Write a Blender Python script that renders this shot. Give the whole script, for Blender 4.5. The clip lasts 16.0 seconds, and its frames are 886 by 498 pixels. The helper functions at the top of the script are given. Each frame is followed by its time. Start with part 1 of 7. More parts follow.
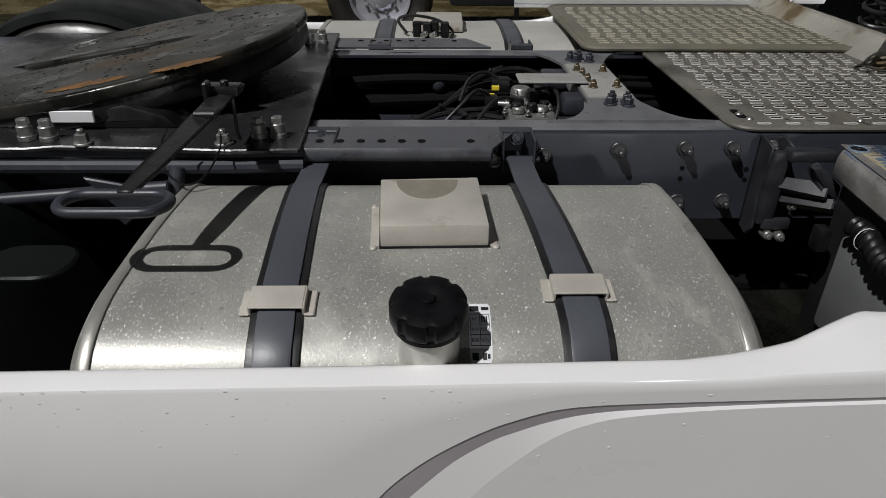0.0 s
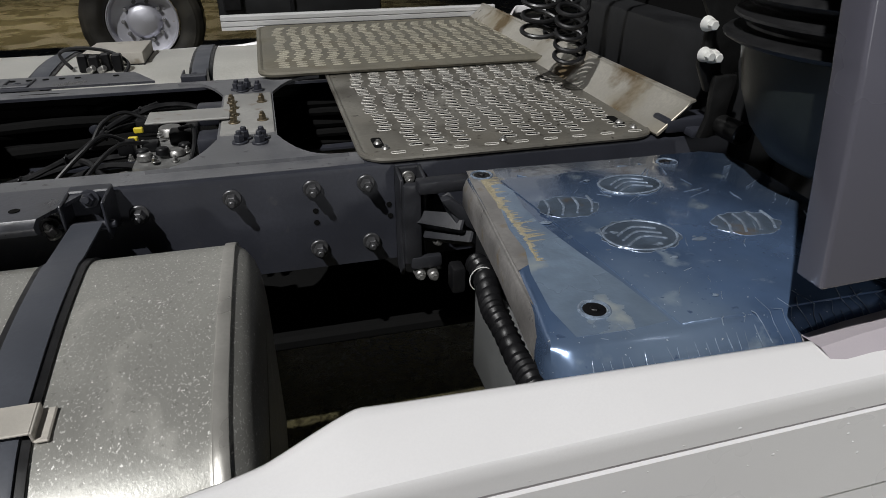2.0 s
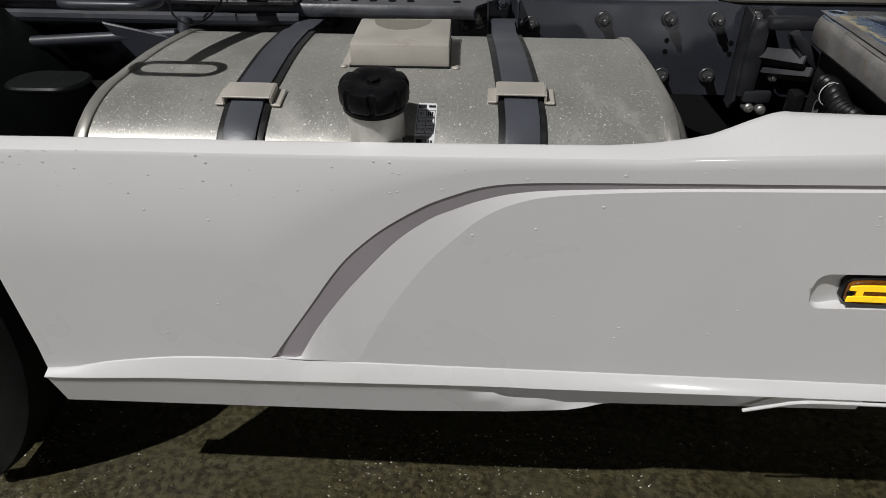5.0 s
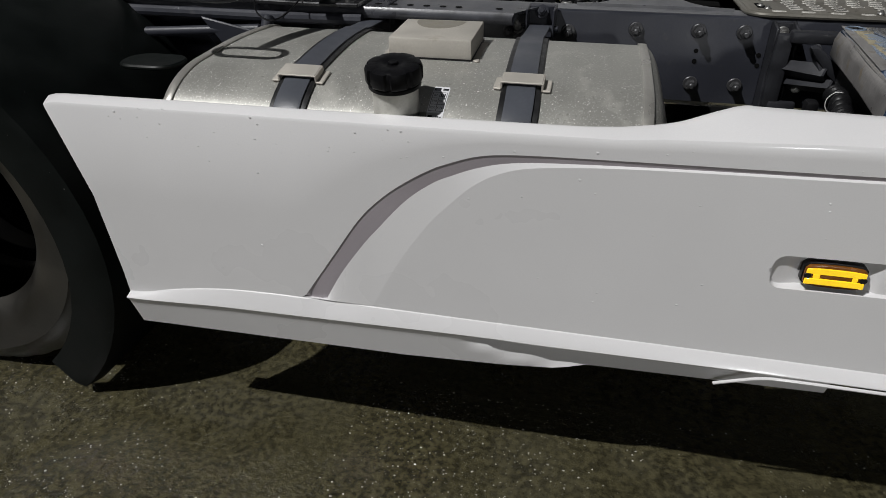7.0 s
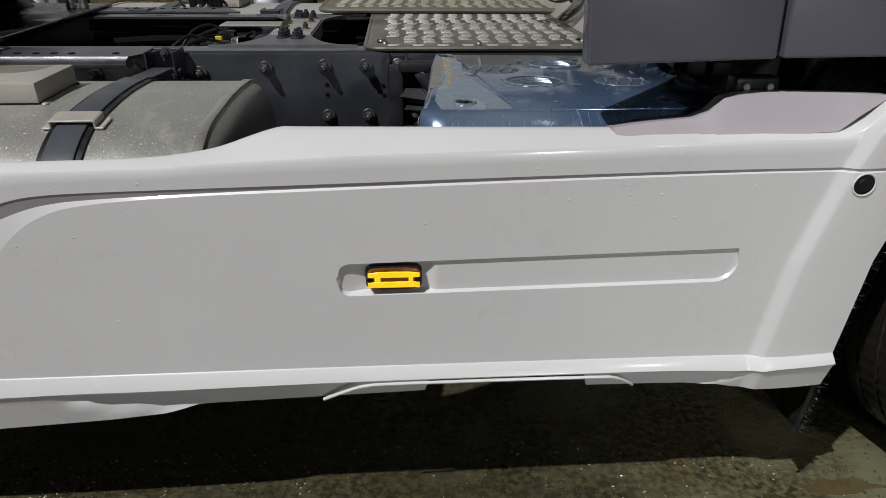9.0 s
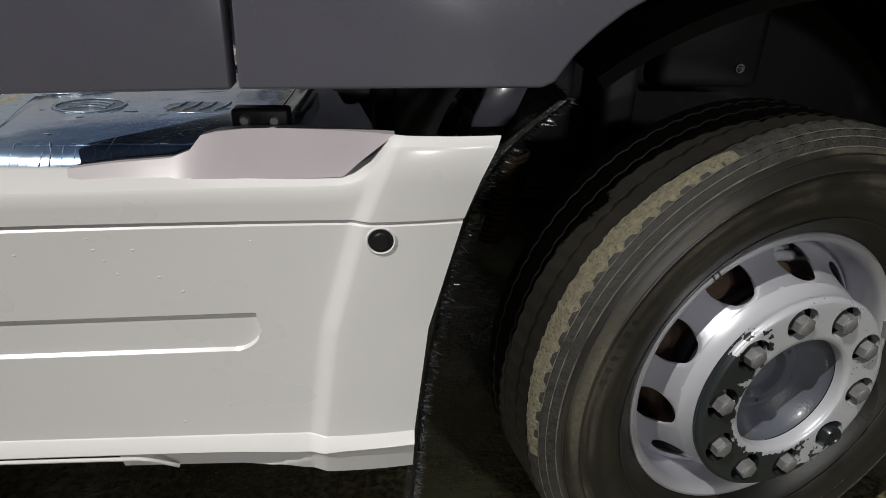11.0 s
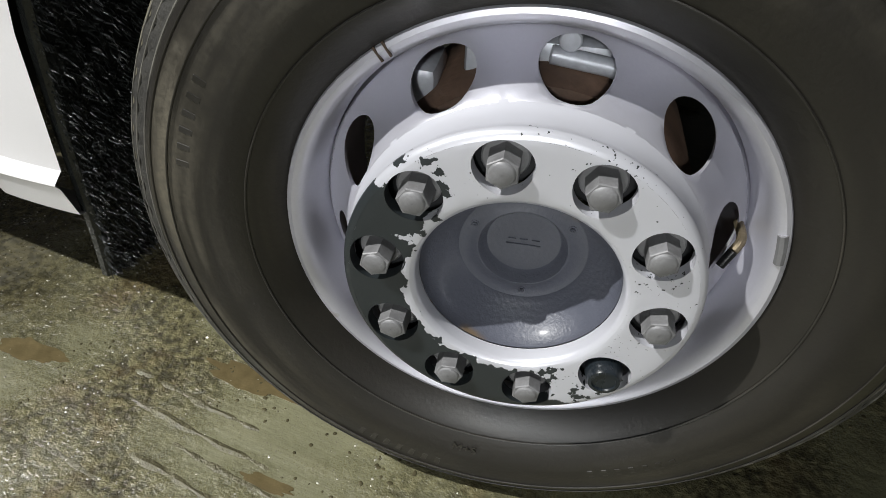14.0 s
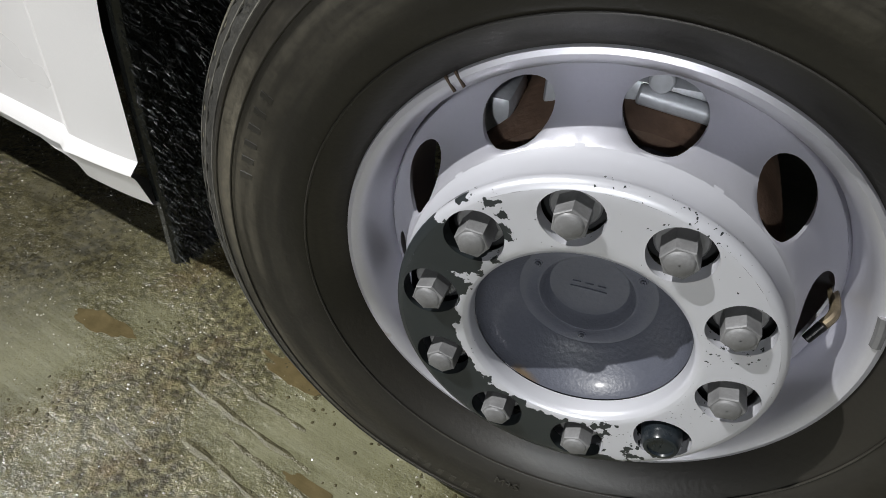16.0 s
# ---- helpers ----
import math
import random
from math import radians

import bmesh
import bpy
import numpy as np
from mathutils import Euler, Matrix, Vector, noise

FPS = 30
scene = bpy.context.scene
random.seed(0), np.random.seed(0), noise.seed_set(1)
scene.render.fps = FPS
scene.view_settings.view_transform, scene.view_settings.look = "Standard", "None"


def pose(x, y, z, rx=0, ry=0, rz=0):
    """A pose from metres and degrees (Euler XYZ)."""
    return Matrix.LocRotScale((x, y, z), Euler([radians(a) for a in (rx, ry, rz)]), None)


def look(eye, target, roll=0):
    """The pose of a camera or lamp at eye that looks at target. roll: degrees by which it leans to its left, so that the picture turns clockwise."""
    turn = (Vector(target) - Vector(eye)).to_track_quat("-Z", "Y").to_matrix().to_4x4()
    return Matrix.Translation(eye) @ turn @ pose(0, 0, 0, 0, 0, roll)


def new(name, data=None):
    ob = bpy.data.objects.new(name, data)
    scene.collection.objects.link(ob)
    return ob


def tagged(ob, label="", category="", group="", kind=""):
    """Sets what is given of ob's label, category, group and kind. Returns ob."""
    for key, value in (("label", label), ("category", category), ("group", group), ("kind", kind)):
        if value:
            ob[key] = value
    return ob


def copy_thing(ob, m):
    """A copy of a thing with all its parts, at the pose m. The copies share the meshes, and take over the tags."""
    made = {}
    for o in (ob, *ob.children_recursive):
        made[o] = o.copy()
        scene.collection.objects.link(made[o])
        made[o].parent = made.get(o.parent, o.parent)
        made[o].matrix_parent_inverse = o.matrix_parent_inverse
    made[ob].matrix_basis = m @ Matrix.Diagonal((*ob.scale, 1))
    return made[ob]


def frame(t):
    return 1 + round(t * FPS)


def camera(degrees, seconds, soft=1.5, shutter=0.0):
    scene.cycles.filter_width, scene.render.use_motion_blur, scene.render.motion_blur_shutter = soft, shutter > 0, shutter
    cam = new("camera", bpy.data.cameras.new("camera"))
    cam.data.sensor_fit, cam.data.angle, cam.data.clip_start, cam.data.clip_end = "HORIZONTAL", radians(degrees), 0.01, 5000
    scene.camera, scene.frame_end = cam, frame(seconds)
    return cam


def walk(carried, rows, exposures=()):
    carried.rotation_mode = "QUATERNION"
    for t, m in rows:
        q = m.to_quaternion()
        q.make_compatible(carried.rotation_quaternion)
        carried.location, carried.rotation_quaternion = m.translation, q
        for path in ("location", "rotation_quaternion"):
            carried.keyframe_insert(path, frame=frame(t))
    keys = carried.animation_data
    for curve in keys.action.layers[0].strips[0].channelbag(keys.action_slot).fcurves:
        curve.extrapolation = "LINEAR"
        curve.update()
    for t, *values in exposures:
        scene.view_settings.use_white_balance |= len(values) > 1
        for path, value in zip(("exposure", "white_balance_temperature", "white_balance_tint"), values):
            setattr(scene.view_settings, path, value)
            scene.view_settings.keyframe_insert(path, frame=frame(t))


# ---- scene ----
cam = camera(68.2, 16.0, 0.8)

PATH = [
    (0, (0.704, -0.674, 1.48), (0.747, 1.065, 0.492), 0.5),
    (0.5, (0.82, -0.658, 1.481), (0.853, 1.075, 0.482), 0.6),
    (1, (0.951, -0.603, 1.467), (1.002, 1.13, 0.47), -0.2),
    (1.5, (1.139, -0.518, 1.465), (1.338, 1.218, 0.492), -0.0),
    (2, (1.283, -0.489, 1.457), (1.721, 1.215, 0.507), -0.2),
    (2.5, (1.338, -0.463, 1.433), (1.947, 1.202, 0.507), 0.2),
    (3, (1.351, -0.483, 1.426), (1.983, 1.179, 0.511), 0.4),
    (3.5, (1.289, -0.54, 1.413), (1.907, 1.124, 0.491), 0.8),
    (4, (1.092, -0.681, 1.373), (1.509, 1.037, 0.437), 0.9),
    (4.5, (0.927, -0.811, 1.33), (1.078, 0.934, 0.365), 0.9),
    (5, (0.87, -0.906, 1.298), (0.766, 0.78, 0.228), 0.2),
    (5.2, (0.848, -0.935, 1.295), (0.673, 0.717, 0.18), 0.4),
    (7.3, (1.165, -1.114, 1.307), (0.781, 0.581, 0.317), 0.1),
    (7.5, (1.24, -1.121, 1.297), (0.894, 0.597, 0.334), -0.1),
    (8, (1.333, -1.142, 1.274), (1.179, 0.633, 0.365), 0.2),
    (8.5, (1.429, -1.089, 1.281), (1.482, 0.692, 0.373), 0.3),
    (8.7, (1.463, -1.087, 1.264), (1.58, 0.704, 0.381), 0.4),
    (10.8, (2.321, -0.957, 1.288), (2.482, 0.829, 0.403), 1.3),
    (11, (2.404, -0.918, 1.276), (2.565, 0.874, 0.402), 1.7),
    (11.5, (2.648, -0.845, 1.192), (2.768, 0.966, 0.351), 1.8),
    (12, (2.892, -0.739, 1.158), (2.918, 1.061, 0.287), 2.2),
    (12.5, (3.065, -0.645, 1.078), (2.895, 1.123, 0.159), 1.9),
    (13, (3.155, -0.569, 1.038), (2.835, 1.047, -0.096), 1.9),
    (13.5, (3.227, -0.554, 1.012), (2.774, 0.933, -0.247), 2.3),
    (14, (3.286, -0.527, 1.034), (2.705, 0.878, -0.265), 2.3),
    (14.5, (3.289, -0.525, 1.036), (2.627, 0.836, -0.271), 2.5),
    (15, (3.297, -0.521, 1.048), (2.576, 0.804, -0.264), 2.4),
    (15.5, (3.297, -0.504, 1.037), (2.549, 0.805, -0.277), 2.6),
    (16, (3.27, -0.46, 1.054), (2.505, 0.812, -0.287), 2.3),
]
walk(cam, [(t, look(eye, target, roll)) for t, eye, target, roll in PATH],
     [(0, 0.07, 6500, 8), (1.0, 0.12, 6500, 8), (1.5, 0.11, 6500, 8), (2.2, 0.20, 6500, 8), (3.0, 0.25, 6500, 8), (3.6, 0.20, 6650, 8), (4.2, 0.16, 6640, 8), (5.0, 0.06, 6560, 8), (7.5, 0.05, 6470, 8), (8.7, 0.05, 6460, 8), (10.8, 0.05, 6750, 7), (11.5, 0.27, 6850, 7), (12.0, 0.52, 6800, 7), (12.5, 0.95, 6750, 7), (13.0, 1.14, 6650, 7), (13.5, 1.06, 6600, 7),
      (14.0, 0.94, 6550, 7), (15.5, 0.85, 6530, 7), (16.0, 0.77, 6530, 7)])

# ---- world and lamps ----
world = bpy.data.worlds.new("night_sky")
scene.world = world
world.use_nodes = True
world.node_tree.nodes["Background"].inputs[0].default_value = (0.55, 0.62, 0.8, 1)
world.node_tree.nodes["Background"].inputs[1].default_value = 0.009


def lamp(name, place, target, watts, size, colour, spread=150):
    data = bpy.data.lights.new(name, "AREA")
    data.shape, data.size, data.energy, data.color, data.spread = "DISK", size, watts, colour, radians(spread)
    ob = new(name, data)
    ob.matrix_world = look(place, target)
    return ob


# the yard floodlights: a high mast behind the tractor, a low one beside it and one across the yard
lamp("flood_light", (-9.0, -9.3, 20.5), (1.2, 0.5, 0.7), 3450, 0.32, (1.0, 0.985, 0.985))
# narrow fill lamp added to brighten the front wheel, no source of the yard
lamp("wheel_fill_light", (4.6, -6.0, 3.4), (3.20, 0.0, 0.5), 1.7, 0.4, (0.97, 0.98, 1.0), 24)
lamp("flood_light_far", (3.45, -7.2, 2.0), (2.2, 0.0, 0.7), 6.8, 0.35, (0.97, 0.97, 1.0), 60)
lamp("flood_light_yard", (-1.6, 9.4, 7.5), (-1.6, 9.6, 0.0), 260, 0.5, (1.0, 0.86, 0.7), 76)


# ---- materials ----
def mat(name, colour, rough=0.5, metal=0.0, vary=0.12, scale=9.0, bump=0.0, fine=90.0, coat=0.0, spots=None, rough_vary=0.1, stretch=(1, 1, 1), spec=0.5):
    """spots: (colour, scale, threshold, softness, roughness) of flecks, dirt or wear laid over the base."""
    m = bpy.data.materials.new(name)
    m.use_nodes = True
    nt = m.node_tree
    b = nt.nodes["Principled BSDF"]
    link = nt.links.new
    co = nt.nodes.new("ShaderNodeTexCoord")
    mp = nt.nodes.new("ShaderNodeMapping")
    mp.inputs["Scale"].default_value = stretch
    link(co.outputs["Object"], mp.inputs["Vector"])

    def tex(s, detail=4.0):
        n = nt.nodes.new("ShaderNodeTexNoise")
        n.inputs["Scale"].default_value, n.inputs["Detail"].default_value = s, detail
        link(mp.outputs[0], n.inputs["Vector"])
        return n.outputs["Fac"]

    def ramp(src, lo, hi, a, c):
        n = nt.nodes.new("ShaderNodeMapRange")
        n.inputs["From Min"].default_value, n.inputs["From Max"].default_value = lo, hi
        n.inputs["To Min"].default_value, n.inputs["To Max"].default_value = a, c
        link(src, n.inputs["Value"])
        return n.outputs[0]

    def mix(fac, a, c):
        n = nt.nodes.new("ShaderNodeMix")
        n.data_type = "RGBA"
        link(fac, n.inputs["Factor"])
        for k, v in ((6, a), (7, c)):
            if isinstance(v, tuple):
                n.inputs[k].default_value = (*v, 1)
            else:
                link(v, n.inputs[k])
        return n.outputs[2]

    big, small = tex(scale), tex(fine, 3.0)
    dark = tuple(max(0.0, c * (1 - vary)) for c in colour)
    light = tuple(min(1.0, c * (1 + vary)) for c in colour)
    col = mix(ramp(big, 0.3, 0.7, 0, 1), dark, light)
    col2 = mix(ramp(small, 0.35, 0.65, 0, 0.5), col, tuple(c * (1 - vary * 0.8) for c in colour))
    rgh = ramp(big, 0.3, 0.7, max(0.02, rough - rough_vary), min(1, rough + rough_vary))
    if spots:
        for sc, ss, th, soft, rr in (spots if isinstance(spots, list) else [spots]):
            f = ramp(tex(ss, 6.0), th, th + soft, 0, 1)
            col2 = mix(f, col2, sc)
            n = nt.nodes.new("ShaderNodeMix")
            link(f, n.inputs["Factor"])
            link(rgh, n.inputs[2])
            n.inputs[3].default_value = rr
            rgh = n.outputs[0]
    link(col2, b.inputs["Base Color"])
    link(rgh, b.inputs["Roughness"])
    b.inputs["Metallic"].default_value = metal
    b.inputs["Coat Weight"].default_value = coat
    b.inputs["Coat Roughness"].default_value = 0.12
    b.inputs["Specular IOR Level"].default_value = spec
    if bump:
        n = nt.nodes.new("ShaderNodeBump")
        n.inputs["Strength"].default_value, n.inputs["Distance"].default_value = min(1.0, bump), 0.004
        link(small, n.inputs["Height"])
        link(n.outputs[0], b.inputs["Normal"])
    return m


WHITE = mat("white_paint", (0.76, 0.75, 0.755), 0.32, vary=0.03, scale=3, fine=300, bump=0.02, coat=0.4)
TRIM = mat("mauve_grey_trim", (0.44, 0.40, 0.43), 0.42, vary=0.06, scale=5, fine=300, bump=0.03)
CABGREY = mat("grey_cab_paint", (0.110, 0.108, 0.137), 0.30, vary=0.05, scale=4, fine=220, bump=0.02, coat=0.35)
RAIL = mat("chassis_paint", (0.031, 0.033, 0.043), 0.42, vary=0.2, scale=7, fine=120, bump=0.06, spots=((0.055, 0.055, 0.058), 30, 0.64, 0.12, 0.55))
DARKBOLT = mat("dull_bolt", (0.11, 0.11, 0.115), 0.45, metal=0.6, vary=0.3, scale=60, fine=300, bump=0.05)
BLACK = mat("black_plastic", (0.009, 0.009, 0.010), 0.42, spec=0.3, vary=0.3, scale=20, fine=200, bump=0.08)
RUBBER = mat("black_rubber_hose", (0.014, 0.014, 0.015), 0.4, vary=0.3, scale=30, fine=200, bump=0.05)
DARKIN = mat("dark_liner", (0.009, 0.0095, 0.011), 0.6, vary=0.35, scale=6, fine=60, bump=0.1)
ALU = mat("tank_aluminium", (0.375, 0.370, 0.342), 0.42, metal=0.35, vary=0.22, scale=7, fine=260, bump=0.06, rough_vary=0.10, stretch=(1, 0.6, 1),
          spots=[((0.32, 0.316, 0.292), 3.2, 0.50, 0.22, 0.40), ((0.46, 0.45, 0.415), 14, 0.58, 0.12, 0.45), ((0.27, 0.266, 0.245), 150, 0.62, 0.08, 0.40), ((0.56, 0.55, 0.52), 330, 0.60, 0.04, 0.55), ((0.80, 0.79, 0.76), 210, 0.66, 0.03, 0.6)])
ALUCAST = mat("dirty_aluminium_plate", (0.52, 0.49, 0.44), 0.62, metal=0.35, vary=0.1, scale=15, fine=200, bump=0.06, spots=((0.33, 0.29, 0.23), 9, 0.62, 0.08, 0.7))
ALUGRATE = mat("tread_aluminium", (0.225, 0.213, 0.185), 0.42, metal=0.45, vary=0.25, scale=5, fine=120, bump=0.08, spots=[((0.085, 0.075, 0.06), 4, 0.50, 0.2, 0.42), ((0.24, 0.222, 0.185), 4.6, 0.58, 0.15, 0.5), ((0.06, 0.052, 0.042), 40, 0.62, 0.08, 0.45)])
DUSTGRATE = mat("dusty_tread_aluminium", (0.195, 0.182, 0.145), 0.6, metal=0.3, vary=0.25, scale=5, fine=120, bump=0.08, spots=[((0.14, 0.12, 0.085), 5, 0.55, 0.2, 0.7)])
LOUVRE = mat("worn_tread_ridge", (0.80, 0.78, 0.73), 0.48, metal=0.30, vary=0.25, scale=20, fine=200, bump=0.04)
# lighter copy of the tank metal, making up for weak light on it
FARALU = mat("lightened_tank_aluminium", (0.55, 0.54, 0.50), 0.42, metal=0.3, vary=0.15, scale=6, fine=150, bump=0.05)
MUDBAND = mat("lit_tan_mud_on_tread", (0.150, 0.136, 0.092), 0.9, vary=0.35, scale=90, fine=200, bump=0.8, spots=((0.060, 0.054, 0.040), 170, 0.56, 0.10, 0.8))
WELD = mat("polished_tank_edge", (0.50, 0.485, 0.45), 0.35, metal=0.6, vary=0.15, scale=12, fine=150, bump=0.04)
STRAP = mat("grey_strap_steel", (0.066, 0.071, 0.086), 0.42, vary=0.12, scale=10, fine=150, bump=0.04)
STEEL = mat("galvanised_bolt", (0.36, 0.355, 0.345), 0.45, metal=0.8, vary=0.3, scale=60, fine=300, bump=0.05)
NUTSTEEL = mat("grey_wheel_nut", (0.20, 0.20, 0.205), 0.55, metal=0.35, vary=0.2, scale=40, fine=260, bump=0.1)
BRASSY = mat("passivated_bolt", (0.20, 0.165, 0.11), 0.45, metal=0.8, vary=0.3, scale=60, fine=300)
CROSS = mat("grey_crossmember", (0.32, 0.315, 0.30), 0.55, vary=0.2, scale=12, fine=150, bump=0.06, spots=((0.24, 0.21, 0.18), 20, 0.62, 0.1, 0.7))
GREASE = mat("greasy_steel", (0.030, 0.029, 0.024), 0.34, metal=0.25, vary=0.4, scale=7, fine=60, bump=0.25, spots=[((0.060, 0.040, 0.020), 4.0, 0.56, 0.14, 0.5), ((0.014, 0.0135, 0.012), 9, 0.54, 0.06, 0.16), ((0.09, 0.085, 0.07), 150, 0.68, 0.03, 0.25)], rough_vary=0.15)
# pale paint that holds the light falling on upward faces
FLANGE = mat("toplit_pale_paint", (0.150, 0.152, 0.160), 0.5, vary=0.22, scale=9, fine=130, bump=0.06, spots=[((0.085, 0.087, 0.098), 7, 0.54, 0.14, 0.42), ((0.05, 0.05, 0.055), 40, 0.64, 0.04, 0.4)])
GREASED = mat("greasy_casting", (0.014, 0.014, 0.014), 0.4, metal=0.2, vary=0.4, scale=14, fine=70, bump=0.25)
# the film's broad pale clouds stand in for the lid's sheen
BLUEFILM = mat("blue_film_on_steel", (0.110, 0.175, 0.31), 0.15, metal=0.5, vary=0.45, scale=2.2, fine=9, bump=1.0, coat=0.9, rough_vary=0.10,
               spots=[((0.26, 0.345, 0.47), 1.9, 0.50, 0.22, 0.26), ((0.30, 0.38, 0.48), 17, 0.62, 0.10, 0.22), ((0.090, 0.140, 0.25), 55, 0.66, 0.06, 0.25), ((0.50, 0.55, 0.60), 150, 0.69, 0.03, 0.3)])
CAPBLACK = mat("cap_plastic", (0.005, 0.005, 0.006), 0.46, vary=0.3, scale=30, fine=200, bump=0.08, spec=0.16)
DIRT = mat("dried_mud", (0.33, 0.29, 0.20), 0.85, vary=0.3, scale=60, fine=200, bump=0.4)
FILMEDGE = mat("peeled_film", (0.25, 0.31, 0.40), 0.25, metal=0.3, vary=0.4, scale=50, fine=150, bump=0.3)
# lightened film whose colour holds the sheen of the lid's rear strip
PALEFILM = mat("sheen_double_film", (0.235, 0.31, 0.415), 0.24, metal=0.4, vary=0.25, scale=5, fine=30, bump=0.5, coat=0.5, spots=[((0.20, 0.275, 0.40), 6, 0.50, 0.20, 0.25), ((0.43, 0.48, 0.50), 12, 0.61, 0.10, 0.4)])
LIDSTEEL = mat("bare_lid_steel", (0.36, 0.345, 0.335), 0.36, metal=0.5, vary=0.3, scale=14, fine=120, bump=0.15, spots=((0.30, 0.255, 0.19), 18, 0.58, 0.1, 0.6))
AMBER = mat("amber_lens", (0.22, 0.07, 0.006), 0.12, vary=0.3, scale=90, fine=200, bump=0.2, coat=0.8)
AMBERLIT = mat("bright_amber", (1.0, 0.66, 0.008), 0.15, vary=0.15, scale=60, fine=300, bump=0.15, coat=0.8)
AMBERDARK = mat("brown_reflector", (0.20, 0.07, 0.01), 0.2, vary=0.3, scale=60)
lit = AMBERLIT.node_tree.nodes["Principled BSDF"]
lit.inputs["Emission Color"].default_value, lit.inputs["Emission Strength"].default_value = (1.0, 0.62, 0.03, 1), 0.55
TYRE = mat("tyre_rubber", (0.0165, 0.0150, 0.0125), 0.42, vary=0.3, scale=8, fine=60, bump=0.12, spec=0.75, spots=[((0.034, 0.030, 0.022), 5.0, 0.50, 0.3, 0.55)])
SHOULDER = mat("scuffed_tread", (0.022, 0.021, 0.018), 0.7, vary=0.4, scale=60, fine=160, bump=0.6, spots=[((0.062, 0.056, 0.039), 3.0, 0.52, 0.3, 0.9), ((0.030, 0.028, 0.022), 200, 0.55, 0.1, 0.9)])
SCUFF = mat("pale_scuff", (0.11, 0.105, 0.09), 0.85, vary=0.4, scale=50, fine=150, bump=0.3, spots=((0.025, 0.024, 0.02), 14, 0.50, 0.12, 0.8))
RIM = mat("silver_rim", (0.60, 0.60, 0.66), 0.42, metal=0.65, vary=0.05, scale=6, fine=260, bump=0.03, spots=((0.30, 0.24, 0.18), 9, 0.70, 0.06, 0.7))
HUB = mat("grey_hub", (0.075, 0.080, 0.102), 0.40, vary=0.14, scale=9, fine=200, bump=0.22, coat=0.3, spots=((0.13, 0.095, 0.06), 7, 0.66, 0.06, 0.6))
RUST = mat("rusty_iron", (0.10, 0.065, 0.042), 0.8, vary=0.5, scale=18, fine=120, bump=0.3)
YELLOW = mat("yellow_tag", (0.75, 0.6, 0.04), 0.5)
WHITEPL = mat("white_cap_plastic", (0.75, 0.75, 0.72), 0.5)
FARWHITE = mat("pale_far_panel", (0.55, 0.55, 0.55), 0.4, vary=0.06)
PRINT = mat("label_ink", (0.02, 0.02, 0.025), 0.5)
PAPER = mat("label_paper", (0.78, 0.78, 0.80), 0.4, vary=0.03)
BRISTLE = mat("bristle_mat", (0.014, 0.0155, 0.015), 0.24, vary=0.5, scale=30, fine=120, bump=0.6)
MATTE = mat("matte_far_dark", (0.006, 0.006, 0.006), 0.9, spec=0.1)


